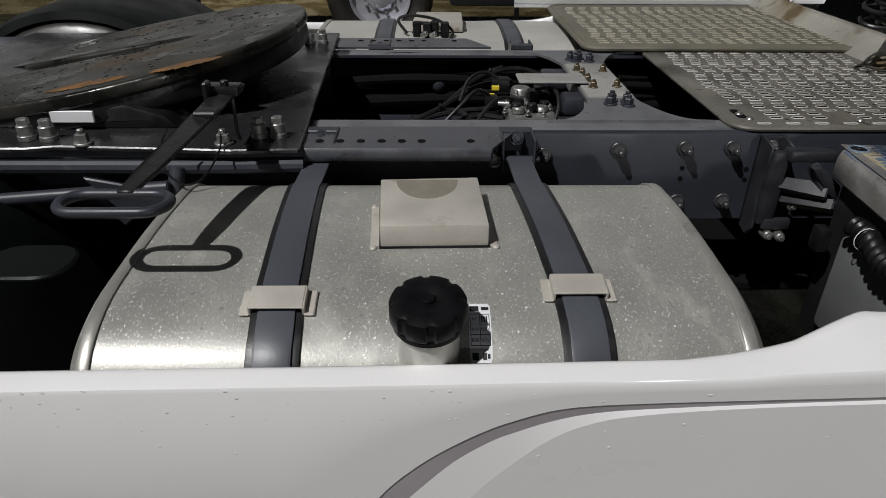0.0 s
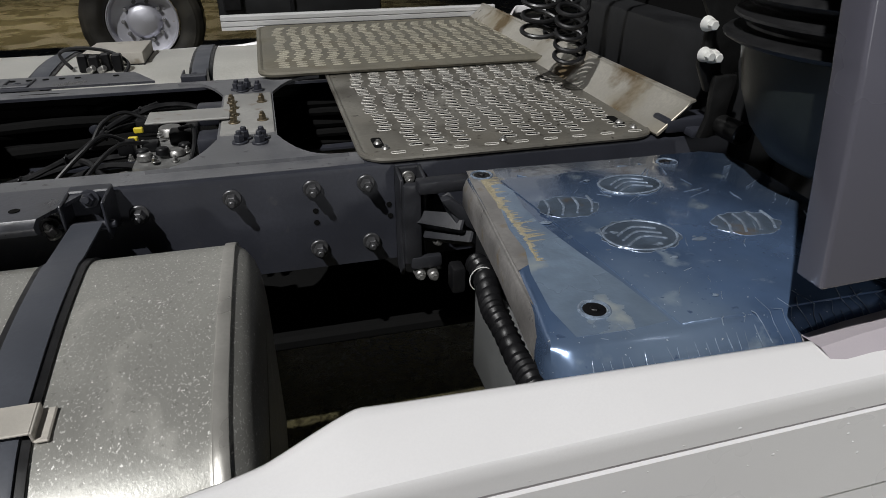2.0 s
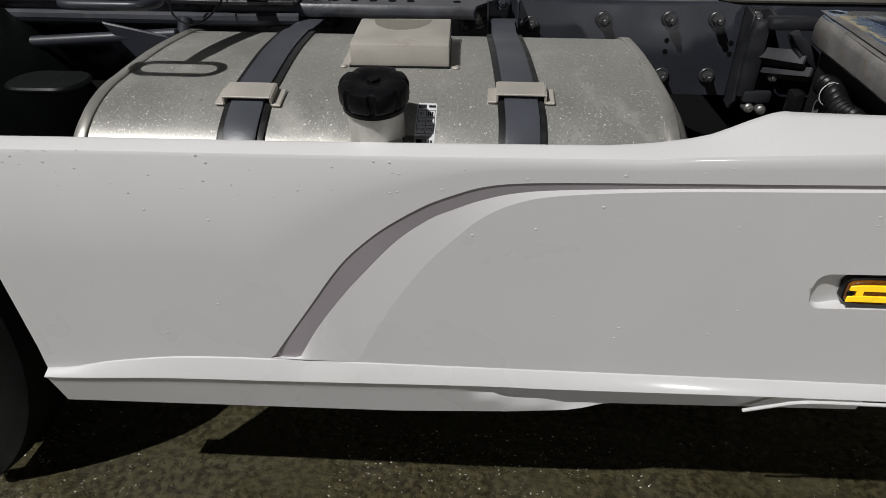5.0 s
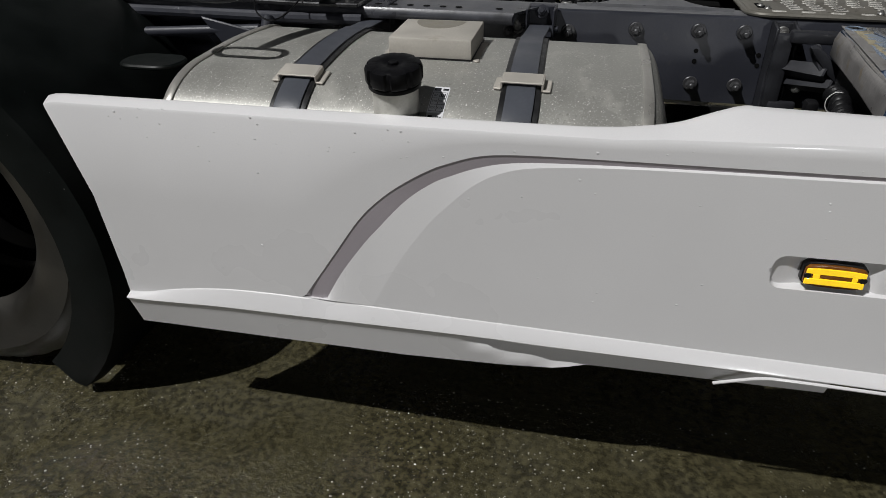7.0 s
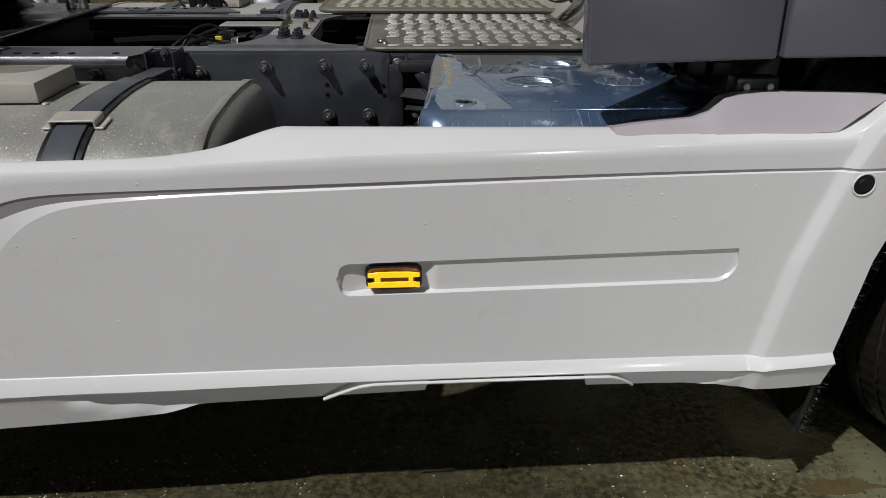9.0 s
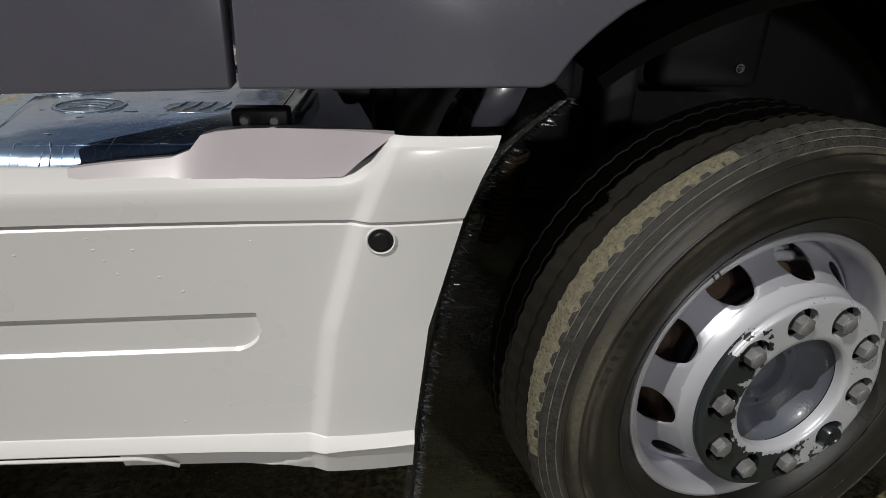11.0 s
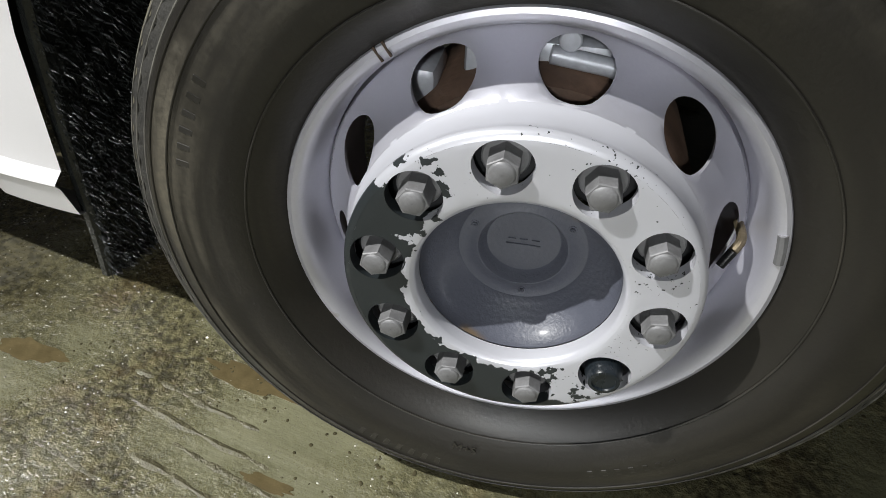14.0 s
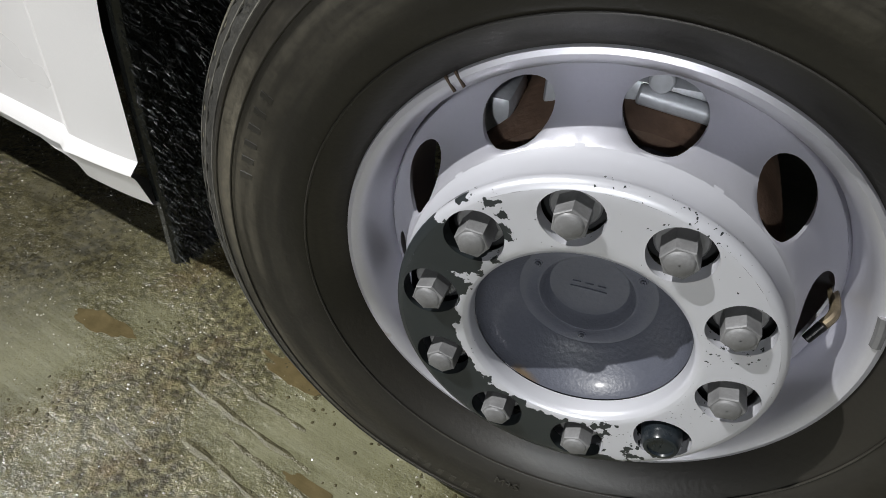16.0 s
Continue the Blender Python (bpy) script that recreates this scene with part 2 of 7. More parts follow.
def ground_material():
    m = bpy.data.materials.new("wet_concrete")
    m.use_nodes = True
    nt = m.node_tree
    b = nt.nodes["Principled BSDF"]
    link = nt.links.new
    co = nt.nodes.new("ShaderNodeTexCoord")

    def tex(s, d=6.0, kind="ShaderNodeTexNoise", vec=None):
        n = nt.nodes.new(kind)
        n.inputs["Scale"].default_value = s
        if kind == "ShaderNodeTexNoise":
            n.inputs["Detail"].default_value = d
        link(vec or co.outputs["Object"], n.inputs["Vector"])
        return n.outputs[0]

    def rng(src, lo, hi, a=0.0, c=1.0):
        n = nt.nodes.new("ShaderNodeMapRange")
        for k, v in zip(("From Min", "From Max", "To Min", "To Max"), (lo, hi, a, c)):
            n.inputs[k].default_value = v
        link(src, n.inputs["Value"])
        return n.outputs[0]

    def mixc(f, a, c):
        n = nt.nodes.new("ShaderNodeMix")
        n.data_type = "RGBA"
        link(f, n.inputs["Factor"])
        for k, v in ((6, a), (7, c)):
            if isinstance(v, tuple):
                n.inputs[k].default_value = (*v, 1)
            else:
                link(v, n.inputs[k])
        return n.outputs[2]

    def math2(op, x, y):
        n = nt.nodes.new("ShaderNodeMath")
        n.operation = op
        for k, v in ((0, x), (1, y)):
            if isinstance(v, (int, float)):
                n.inputs[k].default_value = v
            else:
                link(v, n.inputs[k])
        return n.outputs[0]

    mp = nt.nodes.new("ShaderNodeMapping")
    mp.inputs["Scale"].default_value = (2.2, 20.0, 1.0)
    link(co.outputs["Object"], mp.inputs["Vector"])
    streak = tex(1.0, 6.0, vec=mp.outputs[0])
    grain, patch, grit, pits = tex(55.0, 8.0), tex(3.2, 6.0), tex(260.0, 4.0), tex(90.0, 2.0)
    # float-finished pale areas between rough, wet and muddy ones
    rough = rng(tex(2.3, 8.0), 0.42, 0.58)
    mud = rng(tex(5.5, 6.0), 0.55, 0.62)
    col = mixc(rng(patch, 0.35, 0.65), (0.125, 0.122, 0.068), (0.180, 0.175, 0.102))
    col = mixc(rng(streak, 0.5, 0.66, 0, 0.25), col, (0.22, 0.205, 0.125))
    low = mixc(rng(grain, 0.40, 0.62), (0.045, 0.040, 0.022), (0.150, 0.138, 0.074))
    low = mixc(math2("MULTIPLY", mud, 0.5), low, (0.11, 0.080, 0.036))
    col = mixc(rough, col, low)
    col = mixc(rng(grit, 0.60, 0.70, 0, 0.6), col, (0.04, 0.036, 0.024))
    # the base colour is darker and grittier towards low x, paler by the front wheel
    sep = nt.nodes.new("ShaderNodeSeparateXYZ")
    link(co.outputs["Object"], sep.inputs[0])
    pale_front = rng(math2("ADD", sep.outputs[0], math2("MULTIPLY", tex(1.6, 5.0), 0.9)), 2.35, 2.85)
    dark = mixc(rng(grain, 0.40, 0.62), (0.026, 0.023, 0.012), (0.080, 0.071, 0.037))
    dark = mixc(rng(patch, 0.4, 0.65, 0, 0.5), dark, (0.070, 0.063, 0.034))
    col = mixc(pale_front, dark, col)
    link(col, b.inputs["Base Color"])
    r = nt.nodes.new("ShaderNodeMix")
    link(rough, r.inputs["Factor"])
    link(rng(grit, 0.35, 0.65, 0.26, 0.6), r.inputs[2])
    link(rng(patch, 0.35, 0.65, 0.05, 0.13), r.inputs[3])
    link(r.outputs[0], b.inputs["Roughness"])
    h = math2("MULTIPLY", math2("ADD", math2("MULTIPLY", grit, 0.5), math2("ADD", pits, math2("MULTIPLY", grain, 0.9))), rng(rough, 0, 1, 0.10, 1.0))
    h = math2("ADD", h, math2("MULTIPLY", streak, 0.75))
    b.inputs["Specular IOR Level"].default_value = 0.8
    bp = nt.nodes.new("ShaderNodeBump")
    bp.inputs["Strength"].default_value, bp.inputs["Distance"].default_value = 0.9, 0.0055
    link(h, bp.inputs["Height"])
    link(bp.outputs[0], b.inputs["Normal"])
    return m


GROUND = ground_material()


# ---- mesh tools ----
def box(bm, x0, x1, y0, y1, z0, z1, bev=0.0, seg=2, m=None):
    r = bmesh.ops.create_cube(bm, size=1.0)
    vs = r["verts"]
    bmesh.ops.scale(bm, vec=(x1 - x0, y1 - y0, z1 - z0), verts=vs)
    bmesh.ops.translate(bm, vec=((x0 + x1) / 2, (y0 + y1) / 2, (z0 + z1) / 2), verts=vs)
    if m:
        bmesh.ops.transform(bm, matrix=m, verts=vs)
    if bev:
        es = {e for v in vs for e in v.link_edges}
        bmesh.ops.bevel(bm, geom=list(es), offset=bev, segments=seg, affect="EDGES", profile=0.5)
    return bm


def axis_frame(d):
    d = Vector(d).normalized()
    a = d.cross(Vector((0, 0, 1)) if abs(d.z) < 0.9 else Vector((1, 0, 0))).normalized()
    return a, d.cross(a).normalized()


def rod(bm, p0, p1, r0, r1=None, seg=12, bev=0.0):
    p0, p1 = Vector(p0), Vector(p1)
    r1 = r0 if r1 is None else r1
    a, b = axis_frame(p1 - p0)
    d = (p1 - p0).normalized()
    rings = [(p0, r0), (p1, r1)] if not bev else [(p0, r0 - bev), (p0 + d * bev, r0), (p1 - d * bev, r1), (p1, r1 - bev)]
    prev = None
    for k, (p, r) in enumerate(rings):
        ring = [bm.verts.new(p + (a * math.cos(t) + b * math.sin(t)) * r) for t in [2 * math.pi * i / seg for i in range(seg)]]
        if prev:
            for i in range(seg):
                bm.faces.new((prev[i], prev[(i + 1) % seg], ring[(i + 1) % seg], ring[i]))
        else:
            bm.faces.new(ring[::-1])
        prev = ring
    bm.faces.new(prev)
    return bm


def smooth_path(pts, n=8, closed=False):
    pts = [Vector(p) for p in pts]
    out = []
    m = len(pts)
    for i in range(m if closed else m - 1):
        p0, p1, p2, p3 = (pts[(i + k) % m] if closed else pts[min(max(i + k, 0), m - 1)] for k in (-1, 0, 1, 2))
        for j in range(n):
            t = j / n
            out.append(0.5 * ((2 * p1) + (p2 - p0) * t + (2 * p0 - 5 * p1 + 4 * p2 - p3) * t * t + (3 * p1 - p0 - 3 * p2 + p3) * t ** 3))
    if not closed:
        out.append(pts[-1])
    return out


def tube(bm, pts, r, seg=8, closed=False, flat=1.0):
    pts = [Vector(p) for p in pts]
    m = len(pts)
    rings, a = [], None
    for i, p in enumerate(pts):
        d = (pts[(i + 1) % m] - pts[i - 1]) if closed else (pts[min(i + 1, m - 1)] - pts[max(i - 1, 0)])
        d.normalize()
        a = axis_frame(d)[0] if a is None else (a - d * a.dot(d)).normalized()
        b = d.cross(a)
        rings.append([bm.verts.new(p + (a * math.cos(t) + b * math.sin(t) * flat) * r) for t in [2 * math.pi * k / seg for k in range(seg)]])
    for i in range(m if closed else m - 1):
        q, w = rings[i], rings[(i + 1) % m]
        for k in range(seg):
            bm.faces.new((q[k], q[(k + 1) % seg], w[(k + 1) % seg], w[k]))
    if not closed:
        bm.faces.new(rings[0][::-1])
        bm.faces.new(rings[-1])
    return bm


def lathe(bm, prof, seg=64, wave=None):
    """Profile of (radius, depth) turned about the local y axis."""
    prev = None
    for r, d in prof:
        ring = []
        for i in range(seg):
            t = 2 * math.pi * i / seg
            k = wave(i, r, d) if wave else 0
            ring.append(bm.verts.new(((r + k) * math.cos(t), d, (r + k) * math.sin(t))))
        if prev:
            for i in range(seg):
                bm.faces.new((prev[i], prev[(i + 1) % seg], ring[(i + 1) % seg], ring[i]))
        prev = ring
    return bm


def prism(bm, poly, plane, d0, d1, bev=0.0, seg=2):
    """A polygon in plane 'xy', 'xz' or 'yz', drawn out along the third axis from d0 to d1."""
    def at(p, d):
        return {"xy": (p[0], p[1], d), "xz": (p[0], d, p[1]), "yz": (d, p[0], p[1])}[plane]
    lo = [bm.verts.new(at(p, d0)) for p in poly]
    hi = [bm.verts.new(at(p, d1)) for p in poly]
    fs = [bm.faces.new(lo), bm.faces.new(hi[::-1])]
    n = len(poly)
    for i in range(n):
        fs.append(bm.faces.new((lo[i], hi[i], hi[(i + 1) % n], lo[(i + 1) % n])))
    bmesh.ops.recalc_face_normals(bm, faces=fs)
    if bev:
        es = {e for f in fs for e in f.edges}
        bmesh.ops.bevel(bm, geom=list(es), offset=bev, segments=seg, affect="EDGES", profile=0.5)
    return bm


def hexbolt(bm, p, d, r, h, washer=True):
    """A hexagon head with its washer and a short thread end, at p along d."""
    p, d = Vector(p), Vector(d).normalized()
    if washer:
        rod(bm, p, p + d * h * 0.18, r * 1.45, seg=16, bev=h * 0.04)
    rod(bm, p + d * h * 0.15, p + d * h * 0.72, r, seg=6, bev=h * 0.06)
    rod(bm, p + d * h * 0.6, p + d * h, r * 0.55, seg=10, bev=h * 0.05)
    return bm


def finish(me, angle=35):
    me.polygons.foreach_set("use_smooth", [True] * len(me.polygons))
    if angle:
        me.set_sharp_from_angle(angle=radians(angle))
    me.update()


def part(name, bm, material, parent, label="", angle=35, kind=""):
    bmesh.ops.recalc_face_normals(bm, faces=bm.faces)
    me = bpy.data.meshes.new(name)
    bm.to_mesh(me)
    bm.free()
    me.materials.append(material)
    finish(me, angle)
    ob = new(name, me)
    ob.parent = parent
    if label or kind:
        tagged(ob, label=label, kind=kind)
    return ob


def again(ob, parent, m):
    """One more piece on the same mesh."""
    c = new(ob.name.split(".")[0], ob.data)
    c.parent, c.matrix_basis = parent, m
    if "label" in ob:
        c["label"] = ob["label"]
    return c


def B():
    return bmesh.new()


def curve(pts):
    xs, zs = [p[0] for p in pts], [p[1] for p in pts]
    return lambda x: float(np.interp(x, xs, zs))


def soft_curve(pts):
    """A smooth function through the points."""
    fine = smooth_path([(p[0], 0, p[1]) for p in pts], 10)
    return curve([(p.x, p.z) for p in fine])


def lettering(name, text, size, place, parent, material, depth=0.0006, bend=None):
    cu = bpy.data.curves.new(name, "FONT")
    cu.body, cu.size, cu.align_x, cu.align_y, cu.extrude = text, size, "CENTER", "CENTER", depth
    ob = bpy.data.objects.new(name, cu)
    scene.collection.objects.link(ob)
    me = bpy.data.meshes.new_from_object(ob.evaluated_get(bpy.context.evaluated_depsgraph_get()))
    bpy.data.objects.remove(ob)
    bpy.data.curves.remove(cu)
    me.name = name
    if bend:
        for v in me.vertices:
            v.co = bend(v.co)
    else:
        me.transform(place)
    me.materials.clear()
    me.materials.append(material)
    t = new(name, me)
    t.parent = parent
    return t


# ---- ground and night backdrop ----
def make_ground():
    bm = B()
    xs = [-160, -40, -12, -6, -3] + [round(-2 + 0.25 * i, 2) for i in range(29)] + [7, 12, 40, 160]
    ys = [-160, -40, -12, -6, -3] + [round(-2 + 0.25 * i, 2) for i in range(21)] + [5, 8, 14, 40, 160]
    rows = [[bm.verts.new((x, y, -0.004 + 0.006 * noise.noise((x * 0.9, y * 0.9, 0)) if abs(x) < 7 and abs(y) < 7 else -0.004)) for x in xs] for y in ys]
    for a, b in zip(rows, rows[1:]):
        for i in range(len(xs) - 1):
            bm.faces.new((a[i], a[i + 1], b[i + 1], b[i]))
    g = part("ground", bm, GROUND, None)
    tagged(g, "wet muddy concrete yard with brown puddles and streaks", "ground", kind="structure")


make_ground()


def ground_height(x, y):
    """The height of the ground sheet between its 0.25 m grid points."""
    def h(a, b):
        return -0.004 + 0.006 * noise.noise((a * 0.9, b * 0.9, 0))
    x0, y0 = math.floor(x * 4) / 4, math.floor(y * 4) / 4
    u, v = (x - x0) * 4, (y - y0) * 4
    return (h(x0, y0) * (1 - u) + h(x0 + 0.25, y0) * u) * (1 - v) + (h(x0, y0 + 0.25) * (1 - u) + h(x0 + 0.25, y0 + 0.25) * u) * v


def wet_grit():
    """Half-sunk wet grains in loose patches, denser towards the front wheel."""
    proto = B()
    bmesh.ops.create_icosphere(proto, subdivisions=2, radius=1.0)
    proto.verts.index_update()
    pv = [v.co.copy() for v in proto.verts]
    pf = [[v.index for v in f.verts] for f in proto.faces]
    proto.free()
    rng = random.Random(77)
    verts, faces = [], []
    for k in range(12000):
        x, y = rng.uniform(-0.4, 4.0), rng.uniform(-0.75, 0.55)
        dense = noise.noise((x * 2.6, y * 3.4, 5.0)) + 0.5 * noise.noise((x * 9, y * 11, 1.0)) + (0.12 if x > 1.9 else -0.05)
        if dense < rng.uniform(0.02, 0.5):
            continue
        r = rng.uniform(0.0016, 0.0042)
        z = ground_height(x, y)
        a, s = rng.uniform(0, 6.28), rng.uniform(0.6, 1.5)
        c, d = math.cos(a), math.sin(a)
        o = len(verts)
        verts += [(x + r * (p.x * s * c - p.y * d), y + r * (p.x * s * d + p.y * c), z + r * (0.36 * p.z + 0.05)) for p in pv]
        faces += [[o + i for i in f] for f in pf]
    me = bpy.data.meshes.new("wet_grit")
    me.from_pydata(verts, [], faces)
    me.materials.append(mat("wet_grit", (0.085, 0.075, 0.042), 0.09, vary=0.5, scale=40, spec=1.0, rough_vary=0.04))
    for p in me.polygons:
        p.use_smooth = True
    tagged(new("wet_grit", me), "wet grit scattered over the concrete yard", "gravel", kind="stuff")


wet_grit()


def pale_chips():
    """Small angular pale chips that paint glints on the wet yard, thicker in loose drifts."""
    rng = random.Random(83)
    verts, faces = [], []
    while len(faces) < 6500 * 6:
        x, y = rng.uniform(-1.2, 3.0), rng.uniform(-0.9, 0.28)
        drift = 0.5 + 0.9 * noise.noise((x * 1.7, y * 2.6, 9.0)) + 0.5 * noise.noise((x * 7, y * 9, 3.0)) - (0.08 if x > 2.2 else 0.0)
        if drift < rng.uniform(0.1, 1.0):
            continue
        r, z = 0.0012 + 0.0026 * rng.random() ** 2.2, ground_height(x, y)
        a, o = rng.uniform(0, 6.28), len(verts)
        ring = [(x + r * rng.uniform(0.6, 1.5) * math.cos(a + 1.257 * k), y + r * rng.uniform(0.6, 1.3) * math.sin(a + 1.257 * k), z - 0.0006) for k in range(5)]
        verts += ring + [(x + r * rng.uniform(-0.4, 0.4), y + r * rng.uniform(-0.4, 0.4), z + r * rng.uniform(0.35, 0.8))]
        faces += [(o + k, o + (k + 1) % 5, o + 5) for k in range(5)] + [(o + 4, o + 3, o + 2, o + 1, o)]
    me = bpy.data.meshes.new("glint_chips")
    me.from_pydata(verts, [], faces)
    me.materials.append(mat("pale_glint_chip", (0.50, 0.48, 0.41), 0.2, vary=0.6, scale=30, fine=120, spec=0.9))
    tagged(new("glint_chips", me), "pale chips painting the glints of the wet dark yard", "gravel", kind="stuff")


pale_chips()
WETRIDGE = mat("wet_ridge", (0.115, 0.106, 0.062), 0.42, vary=0.4, scale=40, fine=160, bump=0.9, spec=0.5)
for xa, xb, yc, hgt in ((2.44, 2.80, -0.061, 0.0042), (2.41, 2.74, -0.005, 0.0036), (2.52, 2.82, -0.150, 0.0040), (2.58, 2.86, -0.104, 0.0026), (2.36, 2.56, -0.200, 0.0022)):
    bm = B()
    prev = None
    for k in range(61):
        t = k / 60
        x = xa + (xb - xa) * t
        y = yc - 0.016 * t + 0.005 * noise.noise((x * 14, yc * 50, 0))
        e = min(1.0, 8 * t, 8 * (1 - t)) * max(0.12, 0.75 + 1.1 * noise.noise((x * 26, yc * 30, 4)))
        w = 0.011 * (0.7 + 0.5 * noise.noise((x * 18, yc * 20, 7)))
        z = ground_height(x, y)
        row = [bm.verts.new((x, y + w * v, z - 0.001 + hgt * e * q)) for v, q in ((-1.2, 0), (-0.55, 0.45), (-0.05, 1.0), (0.4, 0.75), (1.2, 0))]
        if prev:
            for i in range(4):
                bm.faces.new((prev[i], prev[i + 1], row[i + 1], row[i]))
        prev = row
    tagged(part("concrete_ridge", bm, WETRIDGE, None), "low wet ridge drawn out in the concrete", "ground", group="ridges in the yard floor")
MUDWATER = mat("thin_mud", (0.115, 0.090, 0.044), 0.14, vary=0.25, scale=30, fine=120, bump=0.12, rough_vary=0.12)
rng = random.Random(21)
for cx, cy, ax, ay in ((2.650, 0.070, 0.13, 0.030), (2.20, -0.055, 0.10, 0.030), (2.80, -0.10, 0.07, 0.014)):
    pts = []
    for i in range(40):
        t = 2 * math.pi * i / 40
        q = 0.75 + 0.45 * noise.noise((math.cos(t) * 1.6 + cx * 7, math.sin(t) * 1.6, 2.0)) + rng.uniform(-0.06, 0.06)
        pts.append((cx + ax * q * math.cos(t), cy + ay * q * math.sin(t)))
    z = ground_height(cx, cy)
    puddle = part("mud_puddle", prism(B(), pts, "xy", z - 0.004, z + 0.0012), MUDWATER, None)
    tagged(puddle, "shallow brown mud puddle on the concrete", "puddle", group="mud puddles beside the wheel")

# ---- the tractor unit ----
truck = new("tractor_unit")
tagged(truck, "white and grey truck tractor unit standing on a wet yard", "truck")
MID = 1.27          # the centre plane of the chassis


# -- side skirts --
Z1 = soft_curve([(0.495, 0.467), (0.569, 0.578), (0.636, 0.678), (0.684, 0.730), (0.728, 0.766), (0.784, 0.802), (0.828, 0.822), (0.872, 0.8375), (0.92, 0.8455), (1.0, 0.850), (1.169, 0.8545), (1.4, 0.860), (1.95, 0.8735), (2.345, 0.880), (2.6, 0.884)])
Z2 = soft_curve([(0.546, 0.467), (0.585, 0.538), (0.636, 0.612), (0.670, 0.655), (0.736, 0.731), (0.792, 0.775), (0.828, 0.793), (0.870, 0.811), (0.924, 0.8265), (1.0, 0.8355), (1.17, 0.844), (1.4, 0.8515), (1.95, 0.8667), (2.345, 0.8745), (2.6, 0.879)])
Z3 = soft_curve([(0.655, 0.467), (0.694, 0.545), (0.732, 0.612), (0.785, 0.690), (0.829, 0.739), (0.870, 0.779), (0.92, 0.8085), (0.99, 0.8265), (1.15, 0.8395), (1.4, 0.8478), (1.95, 0.8635), (2.345, 0.872), (2.6, 0.876)])
FOLD = soft_curve([(-0.2, 0.414), (0.05, 0.417), (0.179, 0.442), (0.294, 0.459), (0.405, 0.465), (0.513, 0.466), (0.727, 0.467), (1.04, 0.468), (1.5, 0.470), (2.05, 0.4695), (2.25, 0.4685), (2.31, 0.468), (2.6, 0.468)])
LIP = soft_curve([(-0.2, 0.404), (0.07, 0.408), (0.29, 0.420), (0.51, 0.426), (0.88, 0.437), (1.04, 0.438), (1.5, 0.4455), (2.05, 0.446), (2.26, 0.440), (2.35, 0.449), (2.6, 0.451)])
BOTTOM = curve([(-0.2, 0.322), (0.05, 0.324), (0.381, 0.331), (0.722, 0.338), (0.943, 0.351), (1.05, 0.362), (1.115, 0.379), (1.364, 0.387), (1.586, 0.394), (1.5861, 0.429), (1.925, 0.430), (1.9251, 0.393),
                (2.03, 0.392), (2.205, 0.389), (2.265, 0.380), (2.6, 0.378)])
TOP = soft_curve([(-0.2, 0.876), (0.02, 0.880), (0.09, 0.888), (0.6, 0.893), (1.06, 0.900), (1.15, 0.9035), (1.22, 0.913), (1.29, 0.932), (1.332, 0.9395), (1.40, 0.939), (1.9, 0.940), (2.0, 0.942), (2.2, 0.946), (2.256, 0.947), (2.264, 0.951),
                  (2.276, 0.978), (2.287, 1.003), (2.292, 1.008), (2.35, 1.008), (2.6, 1.008)])
TOPY = curve([(-0.2, 0.03), (1.06, 0.032), (1.22, 0.055), (1.33, 0.090), (1.93, 0.066), (2.2, 0.058), (2.262, 0.046), (2.288, 0.020), (2.38, 0.014), (2.6, 0.012)])
EDGE_A = curve([(0.3, 2.253), (0.467, 2.256), (0.574, 2.269), (0.709, 2.289), (0.85, 2.326), (0.883, 2.345), (1.02, 2.398)])
EDGE_B = curve([(0.3, 2.290), (0.466, 2.294), (0.549, 2.303), (0.665, 2.318), (0.791, 2.346), (0.876, 2.374), (1.02, 2.433)])
EDGE_C = curve([(0.3, 2.440), (0.38, 2.442), (0.519, 2.446), (0.650, 2.459), (0.772, 2.485), (0.880, 2.517), (0.942, 2.540), (1.02, 2.574)])
EDGE_R = curve([(0.3, 0.054), (0.325, 0.053), (0.414, 0.041), (0.515, 0.036), (0.63, 0.0255), (0.727, 0.007), (0.808, -0.014), (0.85, -0.030), (0.92, -0.065)])


def skirt_columns():
    cols = [("rear", k / 8) for k in range(9)]
    x = 0.12
    while x < 2.199:
        cols.append(("x", x))
        x += 0.004 if 1.40 < x < 1.45 or 2.14 < x < 2.2 else 0.0095
    cols += [("front", k / 10) for k in range(1, 11)]
    cols += [("ramp", k / 8) for k in range(1, 9)]
    cols += [("end", k / 8) for k in range(1, 9)]
    return cols


def column_x(kind, u, z):
    if kind == "rear":
        return EDGE_R(z) + (0.118 - EDGE_R(z)) * u
    if kind == "x":
        return u
    if kind == "front":
        return 2.2 + (EDGE_A(z) - 2.2) * u
    if kind == "ramp":
        return EDGE_A(z) + (EDGE_B(z) - EDGE_A(z)) * u
    return EDGE_B(z) + (EDGE_C(z) - EDGE_B(z)) * u


